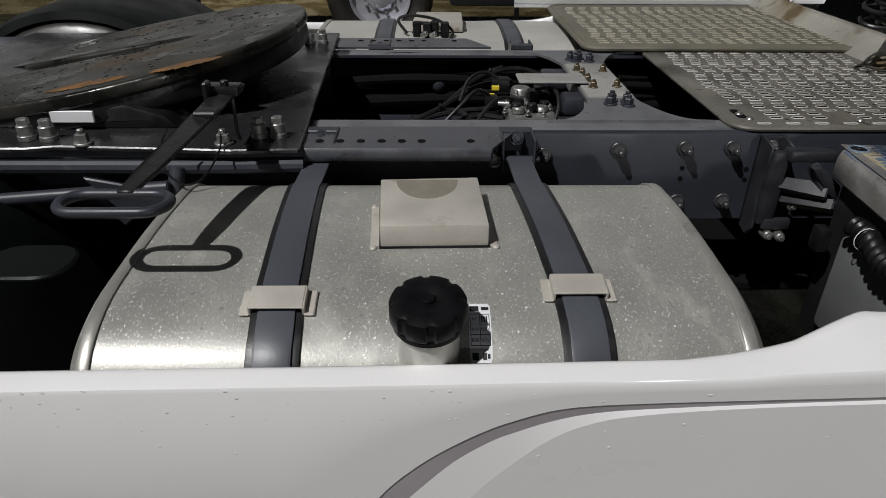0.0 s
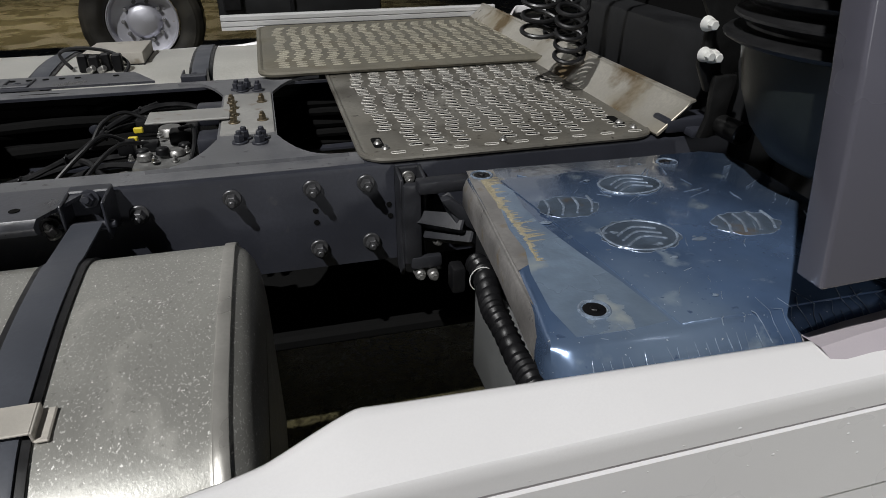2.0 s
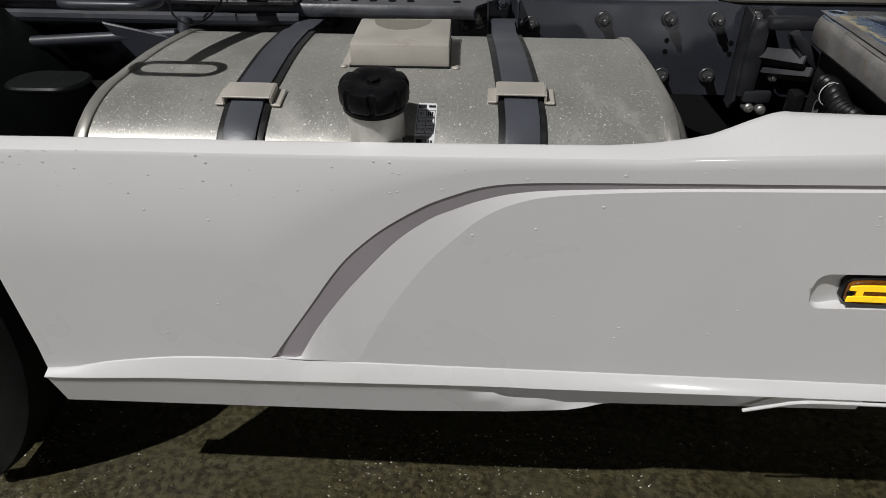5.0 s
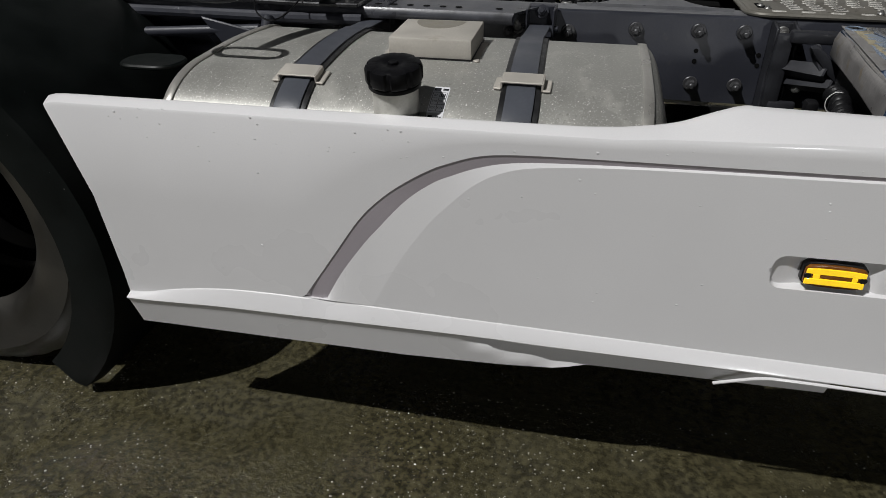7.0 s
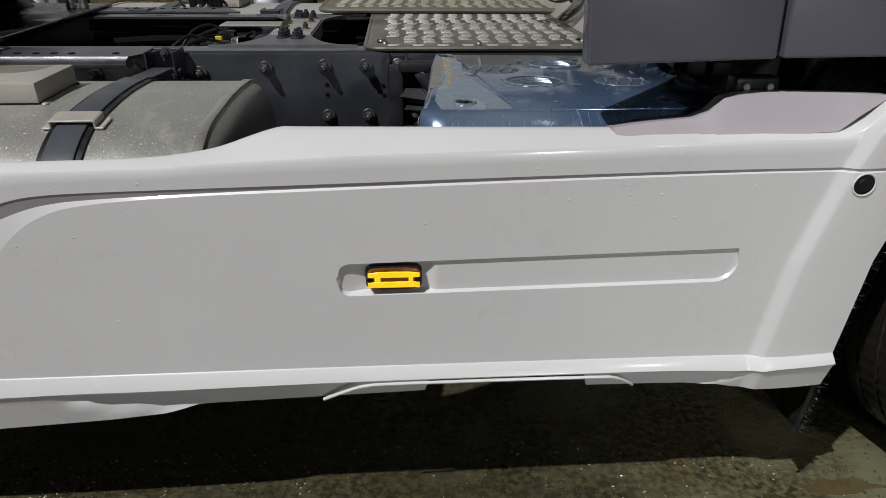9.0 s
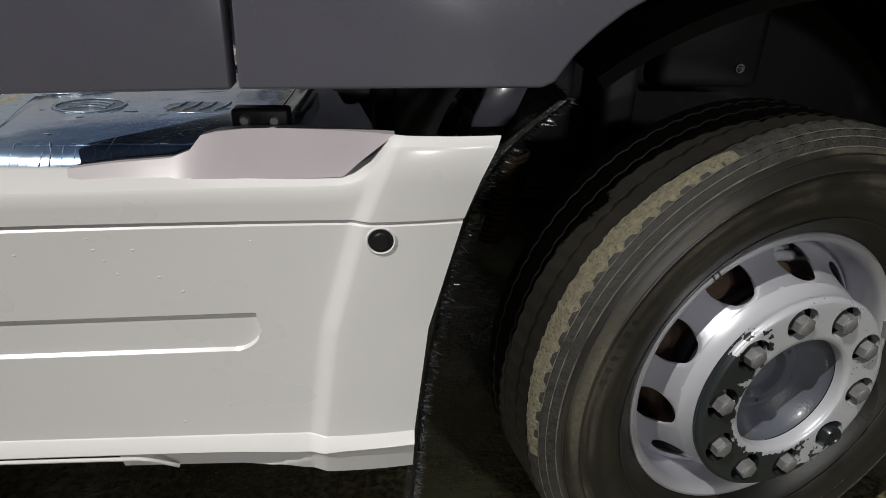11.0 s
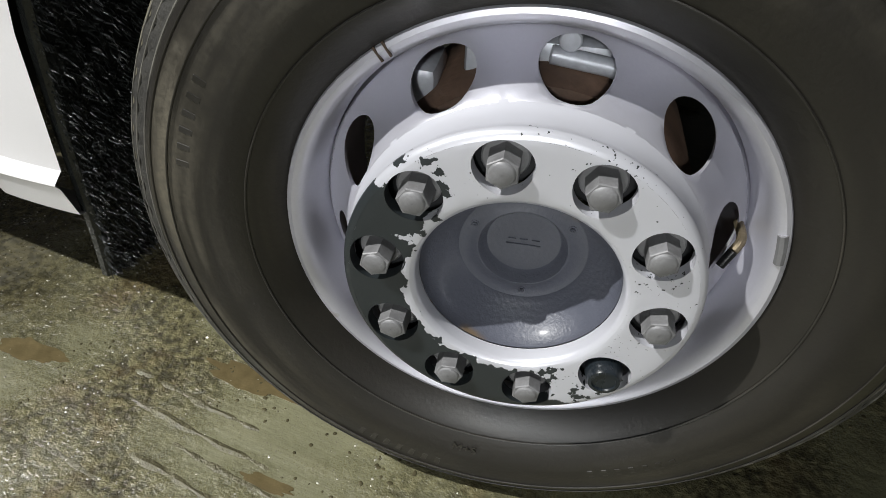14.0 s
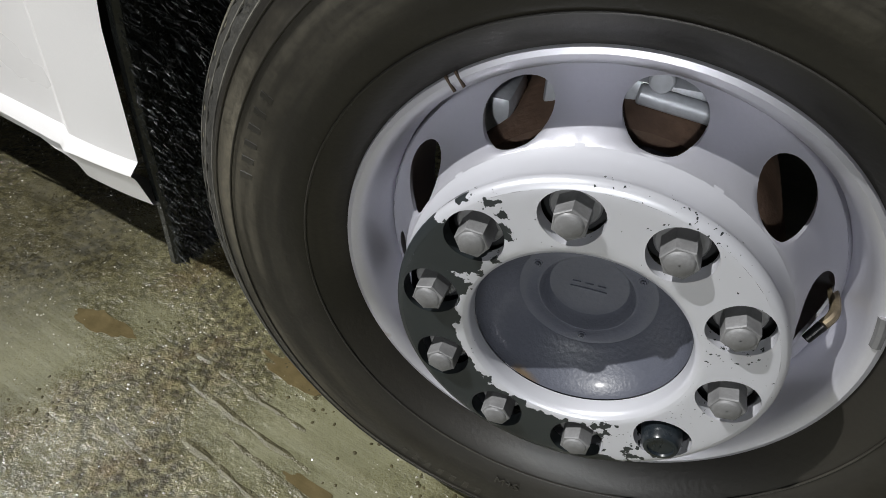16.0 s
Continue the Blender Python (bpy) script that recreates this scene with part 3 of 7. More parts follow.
def side_skirt(name, side, detail):
    bm = B()
    prev = None
    for kind, u in skirt_columns():
        xn = column_x(kind, u, 0.60)
        lift = {"ramp": -0.012 * (u * u * (3 - 2 * u)), "end": -0.012}.get(kind, 0.0)
        if kind == "end":
            lift += 0.010 * u * u
        fold = FOLD(xn)
        z1, z2, z3 = max(fold, Z1(xn)), max(fold, Z2(xn)), max(fold, Z3(xn))
        yf = float(np.interp(xn, [0.501, 0.559, 0.657], [0, 0.006, 0]))
        gd = 0.0058 if xn < 0.85 else 0.0058 - 0.0022 * min(1, (xn - 0.85) / 0.20)
        # the long shallow recess with the marker lamp in its rear end
        if 1.421 < xn < 2.192:
            a = max(0.0, 1 - (xn - 1.421) / 0.022)
            f = 1 - math.sqrt(max(0.0, 1 - a * a))
            lo, hi = 0.634 + 0.018 * f + 0.017 * (xn - 1.5), 0.703 - 0.018 * f + 0.022 * (xn - 1.5)
            q = max(0.0, xn - 2.148)
            lo += 0.048 - math.sqrt(max(0.0, 0.048 ** 2 - q * q)) if q < 0.048 else 0.048
            q = max(0.0, xn - 2.182)
            hi -= 0.014 - math.sqrt(max(0.0, 0.014 ** 2 - q * q))
            dep = 0.0055 + 0.012 * max(0.0, min(1, (1.60 - xn) / 0.015)) * min(1.0, (xn - 1.421) / 0.05)
            rec = [(lo, 0.0), (lo + 0.005, dep), (hi - 0.005, dep), (hi, 0.0)]
            if hi - lo < 0.012:
                rec = [(lo + k * (hi - lo) / 3, 0.0) for k in range(4)]
        else:
            rec = [(fold + (z3 - fold) * k, 0.0) for k in (0.36, 0.40, 0.55, 0.60)]
            if xn > 1.2:
                rec = [(z, 0.0) for z in ((0.664, 0.667, 0.670, 0.673) if xn < 1.5 else (0.682, 0.684, 0.687, 0.689))]
        zb, zt, yt = BOTTOM(xn), TOP(xn), TOPY(xn)
        crease = min(float(np.interp(xn, [0.0, 0.3, 0.75, 1.16, 1.45, 2.33], [0.876, 0.880, 0.886, 0.896, 0.910, 0.934])), zt - 0.010)
        blend = min(1.0, max(0.0, (xn - 2.24) / 0.052))
        crease += (zt - 0.012 - crease) * blend
        # the bright lip slopes out to its edge; the lower panel bulges at both ends and is scooped in between
        lip, low = LIP(xn), []
        for k in (0.0, 0.35, 0.75, 0.95):
            z = zb + 0.003 + (lip - 0.010 - zb) * k
            b0, b1 = 1.11 - 0.24 * k, 2.16 + 0.10 * k
            q = min(1.0, max(0.0, (b0 - xn) / 0.05 + 0.5)) + min(1.0, max(0.0, (xn - b1) / 0.05 + 0.5))
            low.append((0.010 - (0.0065 + 0.016 * k) * min(1.0, q), z))
        rows = [(0.045, zb + 0.012), (0.020, zb), *low, (-0.015, lip - 0.004), (-0.018, lip), (-0.0175, lip + 0.002), (yf - 0.002, fold - 0.002), (yf, fold)]
        rows += [(y, z) for z, y in rec]
        rows += [(0.0 if z3 > fold else yf, z3), (gd if z2 > fold else yf, z2), (0.0016 if z1 > fold else yf, z1 - 0.0008), (0.0 if z1 > fold else yf, z1)]
        mid = z1 + (crease - z1) * 0.5
        rows += [(0.0, mid), (0.0, crease - 0.006), (0.003, crease), (yt * 0.5, crease + (zt - crease) * 0.52), (yt * 0.86, zt - (zt - crease) * 0.10), (yt, zt), (yt + 0.006, zt - 0.003), (yt + 0.009, zt - 0.030)]
        ring = []
        for y, z in rows:
            x = column_x(kind, u, z)
            ring.append(bm.verts.new((x, side(y + lift), z)))
        if prev:
            for i in range(len(rows) - 1):
                f = bm.faces.new((prev[i], ring[i], ring[i + 1], prev[i + 1]))
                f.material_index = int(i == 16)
            for i in (1, 2, 6, 7, 9, 10, 11, 12, 13, 14, 15, 16, 17, 18, 21):
                bm.edges.get((prev[i], ring[i])).smooth = False
        prev = ring
    bmesh.ops.remove_doubles(bm, verts=bm.verts, dist=0.0003)
    bmesh.ops.dissolve_degenerate(bm, edges=bm.edges, dist=0.0002)
    ob = part(name, bm, WHITE, truck, "white painted side skirt panel beaded with water drops" if detail else "white side skirt of the opposite side", 0)
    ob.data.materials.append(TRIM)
    return ob


skirt = side_skirt("side_skirt", lambda y: y, True)
far_skirt = side_skirt("side_skirt", lambda y: 2 * MID - y, False)

# grey step trim that rises in front of the battery cover
bm = B()
prof = [(1.925, 0.942, 0.068), (1.99, 0.951, 0.070), (2.075, 0.958, 0.072), (2.105, 0.970, 0.072), (2.125, 0.994, 0.070), (2.15, 1.002, 0.068), (2.19, 1.006, 0.066), (2.25, 1.007, 0.064), (2.33, 1.007, 0.052), (2.37, 1.007, 0.040), (2.412, 1.007, 0.020)]
low = [(1.935, 0.925, 0.036), (2.0, 0.926, 0.036), (2.08, 0.927, 0.034), (2.11, 0.928, 0.034), (2.13, 0.928, 0.034), (2.15, 0.929, 0.034), (2.19, 0.931, 0.034), (2.25, 0.936, 0.032), (2.335, 0.941, 0.030), (2.365, 0.968, 0.026), (2.408, 1.004, 0.016)]
prof = [(x, z, y - 0.013 * min(1.0, (2.42 - x) / 0.10)) for x, z, y in prof]
low = [(x, z, y - 0.010 * min(1.0, (2.42 - x) / 0.10)) for x, z, y in low]
front = [(bm.verts.new((x, y - 0.004, z))) for x, z, y in prof]
bottom = [(bm.verts.new((x, y - 0.002, z))) for x, z, y in low]
back = [(bm.verts.new((x, y + 0.030, z - 0.004))) for x, z, y in prof]
under = [(bm.verts.new((x, y + 0.045, z - 0.02))) for x, z, y in low]
assert len(prof) == len(low)
for i in range(len(prof) - 1):
    bm.faces.new((bottom[i], bottom[i + 1], front[i + 1], front[i]))
    bm.faces.new((front[i], front[i + 1], back[i + 1], back[i]))
    bm.faces.new((back[i], back[i + 1], under[i + 1], under[i]))
part("step_trim", bm, TRIM, skirt, "mauve grey plastic step trim", 40)

# marker lamp in the recess: a long lens with clipped corners over a dark base
def clipped(x0, x1, z0, z1, c):
    return [(x0 + c, z0), (x1 - c, z0), (x1, z0 + c), (x1, z1 - c), (x1 - c, z1), (x0 + c, z1), (x0, z1 - c), (x0, z0 + c)]


def bowed(x0, x1, z0, z1, rise, c):
    """An oblong with bowed long sides and clipped corners."""
    xm = (x0 + x1) / 2
    top = [(x1 - c, z1), (x1 - (x1 - x0) * 0.25, z1 + rise * 0.75), (xm, z1 + rise), (x0 + (x1 - x0) * 0.25, z1 + rise * 0.75), (x0 + c, z1)]
    low = [(x0 + c, z0), (x0 + (x1 - x0) * 0.25, z0 - rise * 0.75), (xm, z0 - rise), (x1 - (x1 - x0) * 0.25, z0 - rise * 0.75), (x1 - c, z0)]
    return [(x1, z1 - c)] + top + [(x0, z1 - c), (x0, z0 + c)] + low + [(x1, z0 + c)]


bm = prism(B(), bowed(1.4715, 1.5775, 0.6455, 0.693, 0.0025, 0.008), "xz", 0.003, 0.022, 0.002, 2)
lamp_base = part("lamp_housing", bm, BLACK, truck, "black marker lamp housing")
bm = prism(B(), bowed(1.4735, 1.5755, 0.6485, 0.690, 0.0025, 0.007), "xz", -0.0035, 0.004, 0.003, 2)
part("lamp_lens", bm, AMBERDARK, lamp_base, "brown amber marker lens")
for z0, z1, up in ((0.6735, 0.6845, 1), (0.6525, 0.6650, -1)):
    bm = B()
    prism(bm, [(1.4755, z0 + 0.001 * up), (1.488, z0), (1.561, z0), (1.5735, z0 + 0.001 * up), (1.573, z1 - 0.001), (1.553, z1 + 0.0012 * (up > 0)), (1.525, z1 + 0.0018 * (up > 0)), (1.497, z1 + 0.0012 * (up > 0)), (1.476, z1 - 0.001)], "xz", -0.0058, -0.0028, 0.001, 1)
    part("lens_rib", bm, AMBERLIT, lamp_base, "bright yellow lens rib")
for x0, x1 in ((1.488, 1.4995), (1.5520, 1.561)):
    part("lens_web", prism(B(), clipped(x0, x1, 0.6652, 0.6733, 0.001), "xz", -0.0054, -0.0028, 0.0006, 1), AMBERLIT, lamp_base, "yellow web between the ribs")
for x0, x1 in ((1.4725, 1.4855), (1.5635, 1.5765)):
    part("lens_notch", prism(B(), clipped(x0, x1, 0.6635, 0.6745, 0.003), "xz", -0.0052, -0.0028, 0.001, 1), BLACK, lamp_base, "black notch at the end of the lens")
part("lens_bar", prism(B(), clipped(1.5005, 1.551, 0.6655, 0.6730, 0.002), "xz", -0.0046, -0.0028, 0.001, 1), AMBER, lamp_base, "brown reflector bar")
# round black sensor plug
bm = B()
m = Matrix.Translation((2.390, -0.0115, 0.849))
for r0, r1, y0, y1 in ((0.0195, 0.0195, 0.004, -0.0015), (0.014, 0.012, -0.001, -0.004)):
    rod(bm, m @ Vector((0, y0, 0)), m @ Vector((0, y1, 0)), r0, r1, 28, 0.0008)
part("round_plug", bm, BLACK, skirt, "round black plug in a dished hole")
bm = B()
ring = [(2.390 + 0.0215 * math.cos(t), -0.012, 0.849 + 0.0215 * math.sin(t)) for t in [2 * math.pi * i / 32 for i in range(32)]]
tube(bm, ring, 0.0022, 6, True)
part("plug_ring", bm, WHITE, skirt)
# lip over the step opening
bm = B()
tube(bm, smooth_path([(1.375, -0.002, 0.392), (1.42, -0.012, 0.417), (1.46, -0.016, 0.432), (1.52, -0.017, 0.436), (1.75, -0.017, 0.437), (1.93, -0.017, 0.436), (1.975, -0.014, 0.431), (2.01, -0.004, 0.410), (2.022, 0.002, 0.399)], 8), 0.0036, 8)
part("opening_lip", bm, WHITE, skirt)
# water drops
bm = B()
rng = random.Random(4)
for k in range(110):
    x, z = rng.uniform(0.1, 2.2), 0.885 - abs(rng.gauss(0, 0.05))
    if rng.random() < 0.25:
        z = rng.uniform(0.5, 0.8)
    if z < Z1(x) + 0.006 and x > 0.5 and z > Z3(x) - 0.01:
        continue
    r = rng.uniform(0.0010, 0.0024)
    g = bmesh.ops.create_icosphere(bm, subdivisions=2, radius=r)
    bmesh.ops.scale(bm, vec=(1.3, 0.22, 1.0), verts=g["verts"])
    bmesh.ops.translate(bm, vec=(x, -0.0001, z), verts=g["verts"])
DROPS = mat("water_drop", (0.78, 0.775, 0.78), 0.2, vary=0.02)
part("water_drops", bm, DROPS, skirt, "clinging water drops", kind="stuff")


# -- fuel tanks --
TY0, TY1, TZ0, TZ1, TR, TF, TB = 0.036, 0.718, 0.37, 0.926, 0.100, 0.185, 0.190


def tank_profile(off=0.0, n=10):
    """Points round the cross section from the lower front, over the top, to the lower back: y, z and the outward normal."""
    pts = [(TY0 - off, TZ0 + 0.1, -1, 0), (TY0 - off, (TZ0 + TZ1) / 2, -1, 0)]
    for i in range(n + 1):
        t = math.pi - i / n * math.pi / 2
        ny, nz = math.cos(t) / TF, math.sin(t) / TR
        h = math.hypot(ny, nz)
        pts.append((TY0 + TF + TF * math.cos(t) + off * ny / h, TZ1 - TR + TR * math.sin(t) + off * nz / h, ny / h, nz / h))
    for i in range(1, 8):
        y = TY0 + TF + (TY1 - TB - TY0 - TF) * i / 8
        pts.append((y, TZ1 + off + 0.006 * math.sin(math.pi * i / 8), 0, 1))
    for i in range(n + 1):
        t = math.pi / 2 - i / n * math.pi / 2
        pts.append((TY1 - TB + (TB + off) * math.cos(t), TZ1 - TB + (TB + off) * math.sin(t), math.cos(t), math.sin(t)))
    pts.append((TY1 + off, TZ0 + 0.1, 1, 0))
    return pts


def tank_top(y):
    """The height of the tank's skin over the front bend and the flat top."""
    u = min(1.0, max(0.0, (TY0 + TF - y) / TF))
    return TZ1 - TR + TR * math.sqrt(1 - u * u)


def on_tank(s):
    """The place on the front bend of the tank, s metres forward and down along it from the start of the flat top."""
    t, left = math.pi / 2, max(s, 0.0)
    while left > 0 and t < math.pi:
        step = math.hypot(TF * math.sin(t), TR * math.cos(t)) * 0.002
        t, left = t + 0.002, left - step
    n = Vector((0, math.cos(t) / TF, math.sin(t) / TR)).normalized()
    return Vector((0, TY0 + TF + TF * math.cos(t), TZ1 - TR + TR * math.sin(t))), n


def strap(bm, x_back, x_front, width, off, thick, taut=False):
    """A band over the tank; a taut one leaves the back bend and runs straight to its bracket."""
    prev = None
    line = tank_profile(off, 12)[:-2]
    if taut:
        line = [p for p in line if p[0] < TY1 - TB + 0.055] + [(0.63, TZ1 + off - 0.010, 0.2, 1), (0.742, TZ1 + off - 0.016, 0.1, 1)]
    for y, z, ny, nz in line:
        xc = x_back + (x_front - x_back) * min(1, max(0, (0.55 - y) / 0.45))
        ring = []
        for w, o in ((-0.5, 0), (-0.5, thick), (-0.42, thick + 0.001), (0.42, thick + 0.001), (0.5, thick), (0.5, 0)):
            ring.append(bm.verts.new((xc + w * width, y + ny * o, z + nz * o)))
        if prev:
            for i in range(6):
                bm.faces.new((prev[i], prev[(i + 1) % 6], ring[(i + 1) % 6], ring[i]))
        prev = ring
    return bm


def fuel_tank(name, flip, x0, x1, straps, lid, near):
    made = []

    def put(n, bm, material, parent, label="", angle=35, kind=""):
        if flip:
            bmesh.ops.transform(bm, matrix=Matrix(((1, 0, 0, 0), (0, -1, 0, 2 * MID), (0, 0, 1, 0), (0, 0, 0, 1))), verts=bm.verts)
        return part(n, bm, material, parent, label, angle, kind)

    bm = B()
    ends = [(0, 0.085), (0.004, 0.055), (0.012, 0.030), (0.024, 0.012), (0.034, 0.004), (0.037, 0.0005), (0.040, -0.0025), (0.050, -0.0025), (0.053, 0.0), (0.06, 0.0)]
    secs = [(x0 + d, i) for d, i in ends] + [(x1 - d, i) for d, i in reversed(ends)]
    prof = tank_profile()
    low = [(TY1 - 0.02, TZ0 + 0.02, 0.7, -0.7), (TY1 - 0.1, TZ0, 0, -1), (TY0 + 0.1, TZ0, 0, -1), (TY0 + 0.02, TZ0 + 0.02, -0.7, -0.7)]
    prev = None
    for x, inset in secs:
        ring = [bm.verts.new((x, y - ny * inset, z - nz * inset)) for y, z, ny, nz in prof + low]
        n = len(ring)
        if prev:
            for i in range(n):
                bm.faces.new((prev[i], prev[(i + 1) % n], ring[(i + 1) % n], ring[i]))
        else:
            bm.faces.new(ring)
        prev = ring
    bm.faces.new(prev[::-1])
    tank = put(name, bm, ALU if near else FARALU, truck, "brushed aluminium diesel tank with specks of dried spray", 40)
    for xe in (x0 + 0.046, x1 - 0.046):
        put("edge_seam", strap(B(), xe, xe, 0.019, 0.0, 0.0032), WELD, tank, "bright rounded seam at the tank end")
    for xb, xf in straps:
        bm = strap(B(), xb, xf, 0.077, 0.0008, 0.0035)
        put("rubber_pad", bm, RUBBER, tank, "black rubber strip under the strap")
        bm = strap(B(), xb, xf, 0.055, 0.0050, 0.004, True)
        put("strap", bm, STRAP, tank, "grey painted steel tank strap")
        # the keeper plate over the strap, with its welded feet
        if near:
            xc = xb + (xf - xb) * 0.93
            yc = 0.148 if xb < 0.7 else 0.172
            bm = B()
            slope = (tank_top(yc + 0.02) - tank_top(yc - 0.02)) / 0.04
            mm = Matrix.Translation((xc, yc, tank_top(yc) + 0.0005)) @ Matrix.Rotation(math.atan(slope), 4, "X")
            box(bm, -0.040, 0.040, -0.023, 0.023, 0.0135, 0.0175, 0.0012, 1, mm)
            box(bm, -0.042, -0.038, -0.023, 0.023, 0.000, 0.0165, 0.0008, 1, mm)
            box(bm, 0.038, 0.042, -0.023, 0.023, 0.000, 0.0165, 0.0008, 1, mm)
            box(bm, -0.056, -0.040, -0.025, 0.025, 0.0, 0.0045, 0.0015, 1, mm)
            box(bm, 0.040, 0.056, -0.025, 0.025, 0.0, 0.0045, 0.0015, 1, mm)
            put("strap_keeper", bm, ALUCAST, tank, "pale aluminium keeper plate welded over the strap")
        # bracket and hook bolt at the chassis rail
        bm = B()
        for s in (-1, 1):
            box(bm, xb + s * 0.036 - 0.003, xb + s * 0.036 + 0.003, 0.735, 0.83, 0.885, 0.962, 0.002, 1)
        box(bm, xb - 0.038, xb + 0.038, 0.80, 0.832, 0.875, 0.962, 0.003, 1)
        hexbolt(bm, (xb, 0.80, 0.945), (0, -1, 0.3), 0.013, 0.03)
        rod(bm, (xb - 0.05, 0.748, 0.912), (xb + 0.05, 0.748, 0.912), 0.008, seg=10, bev=0.002)
        put("strap_bracket", bm, RAIL, tank, "dark steel strap bracket")
        if near:
            bm = B()
            hexbolt(bm, (xb - 0.055, 0.735, 0.905), (-0.2, -0.5, 1), 0.009, 0.035)
            put("hook_bolt", bm, STEEL, tank)
    # box lid over the level sender
    bm = B()
    cs = lid
    prism(bm, cs, "xy", TZ1 - 0.002, TZ1 + 0.048, 0.003, 2)
    mx, my = sum(c[0] for c in cs) / 4, sum(c[1] for c in cs) / 4
    # black strip that paints the shaded gap round the cover's foot
    put("cover_shadow_line", prism(B(), [(mx + (x - mx) * 1.025, my + (y - my) * 1.025) for x, y in cs], "xy", TZ1 - 0.003, TZ1 + 0.008), BLACK, tank, "dark strip drawn for the shadow line under the cover")
    put("sender_cover", bm, ALUCAST, tank, "pale box cover stained with a brown tide mark")
    for (xa, ya), (xb2, yb) in ((cs[0], cs[3]), (cs[1], cs[2])):
        s = -1 if xa < (cs[0][0] + cs[1][0]) / 2 else 1
        bm = B()
        prism(bm, [(xa + s * 0.001, ya + 0.005), (xa + s * 0.018, ya - 0.006), (xb2 + s * 0.018, yb - 0.04), (xb2 + s * 0.001, yb - 0.03)], "xy", TZ1 - 0.001, TZ1 + 0.0065, 0.002, 1)
        for q in (0.0, 0.82):
            c = Vector((xa + (xb2 - xa) * q + s * 0.013, ya + (yb - ya) * q, TZ1 + 0.006))
            g = bmesh.ops.create_icosphere(bm, subdivisions=2, radius=0.0055)
            bmesh.ops.scale(bm, vec=(1.2, 1.6, 0.6), verts=g["verts"])
            bmesh.ops.translate(bm, vec=c, verts=g["verts"])
        put("weld_tab", bm, ALUCAST, tank, "welded aluminium tab beside the cover")
    return tank


tank = fuel_tank("fuel_tank", False, 0.168, 1.220, [(0.454, 0.480), (0.912, 0.936)], [(0.622, 0.297), (0.806, 0.300), (0.799, 0.500), (0.612, 0.490)], True)
fuel_tank("fuel_tank", True, 0.22, 1.60, [(0.53, 0.53), (1.04, 1.04)], [(0.655, 0.245), (0.848, 0.245), (0.844, 0.465), (0.640, 0.465)], False)

# oily half-round stain recess pressed into the cover
bm = B()
pts = [(0.642 + 0.118 * (0.5 - 0.5 * math.cos(math.pi * k / 16)), 0.486 - 0.085 * math.sin(math.pi * k / 16)) for k in range(17)]
prism(bm, pts, "xy", TZ1 + 0.0475, TZ1 + 0.0484)
part("tide_mark", bm, mat("grease_stain", (0.23, 0.21, 0.17), 0.4, vary=0.2, scale=30), tank, "greasy half-round stain")

# filler neck and ribbed black cap
NECK = Matrix.Translation((0.703, 0.079, 0.882)) @ Matrix.Rotation(radians(9), 4, "X") @ Matrix.Rotation(radians(-90), 4, "X")
bm = lathe(B(), [(0.058, 0.030), (0.0475, 0.012), (0.0445, -0.005), (0.0445, -0.060)], 40)
bmesh.ops.transform(bm, matrix=NECK, verts=bm.verts)
part("filler_neck", bm, FARALU, tank, "short aluminium filler neck")
bm = lathe(B(), [(0.046, -0.058), (0.0505, -0.060), (0.0505, -0.066), (0.049, -0.068), (0.0525, -0.070), (0.0545, -0.074), (0.0545, -0.094), (0.052, -0.100), (0.044, -0.1025), (0.020, -0.1035), (0.016, -0.101), (0.001, -0.101)], 96,
           wave=lambda i, r, d: (-0.004 if (i % 12) in (0, 1, 2) else 0.0) if r > 0.0515 and d < -0.069 else 0.0)
bmesh.ops.transform(bm, matrix=NECK, verts=bm.verts)
cap = part("filler_cap", bm, CAPBLACK, tank, "black ribbed plastic filler cap")
bm = B()
rod(bm, NECK @ Vector((0, -0.100, 0)), NECK @ Vector((0, -0.1055, 0)), 0.010, seg=6, bev=0.001)
part("key_boss", bm, CAPBLACK, tank)

# fuel grade label on the bend
LX, LS = 0.779, 0.124


def label_bend(v, lift):
    p, n = on_tank(LS - v[1] + 0.0)
    return Vector((LX + v[0], 0, 0)) + p + n * lift


bm = B()
n = 14
hw, hh = 0.0165, 0.049
rows = []
for i in range(n + 1):
    v = -hh + 2 * hh * i / n
    w = hw - max(0, abs(v) - (hh - 0.004)) * 0.6
    rows.append([bm.verts.new(label_bend((w * k, v), 0.0006)) for k in (-1, -0.33, 0.33, 1)])
for a, b in zip(rows, rows[1:]):
    for i in range(3):
        bm.faces.new((a[i], a[i + 1], b[i + 1], b[i]))
label = part("fuel_label", bm, PAPER, tank, "white fuel grade label with black print")


def print_bar(bm, x0, x1, v0, v1):
    k = 5
    rr = [[bm.verts.new(label_bend((x, v0 + (v1 - v0) * i / k), 0.0011)) for x in (x0, x1)] for i in range(k + 1)]
    for a, b in zip(rr, rr[1:]):
        bm.faces.new((a[0], a[1], b[1], b[0]))


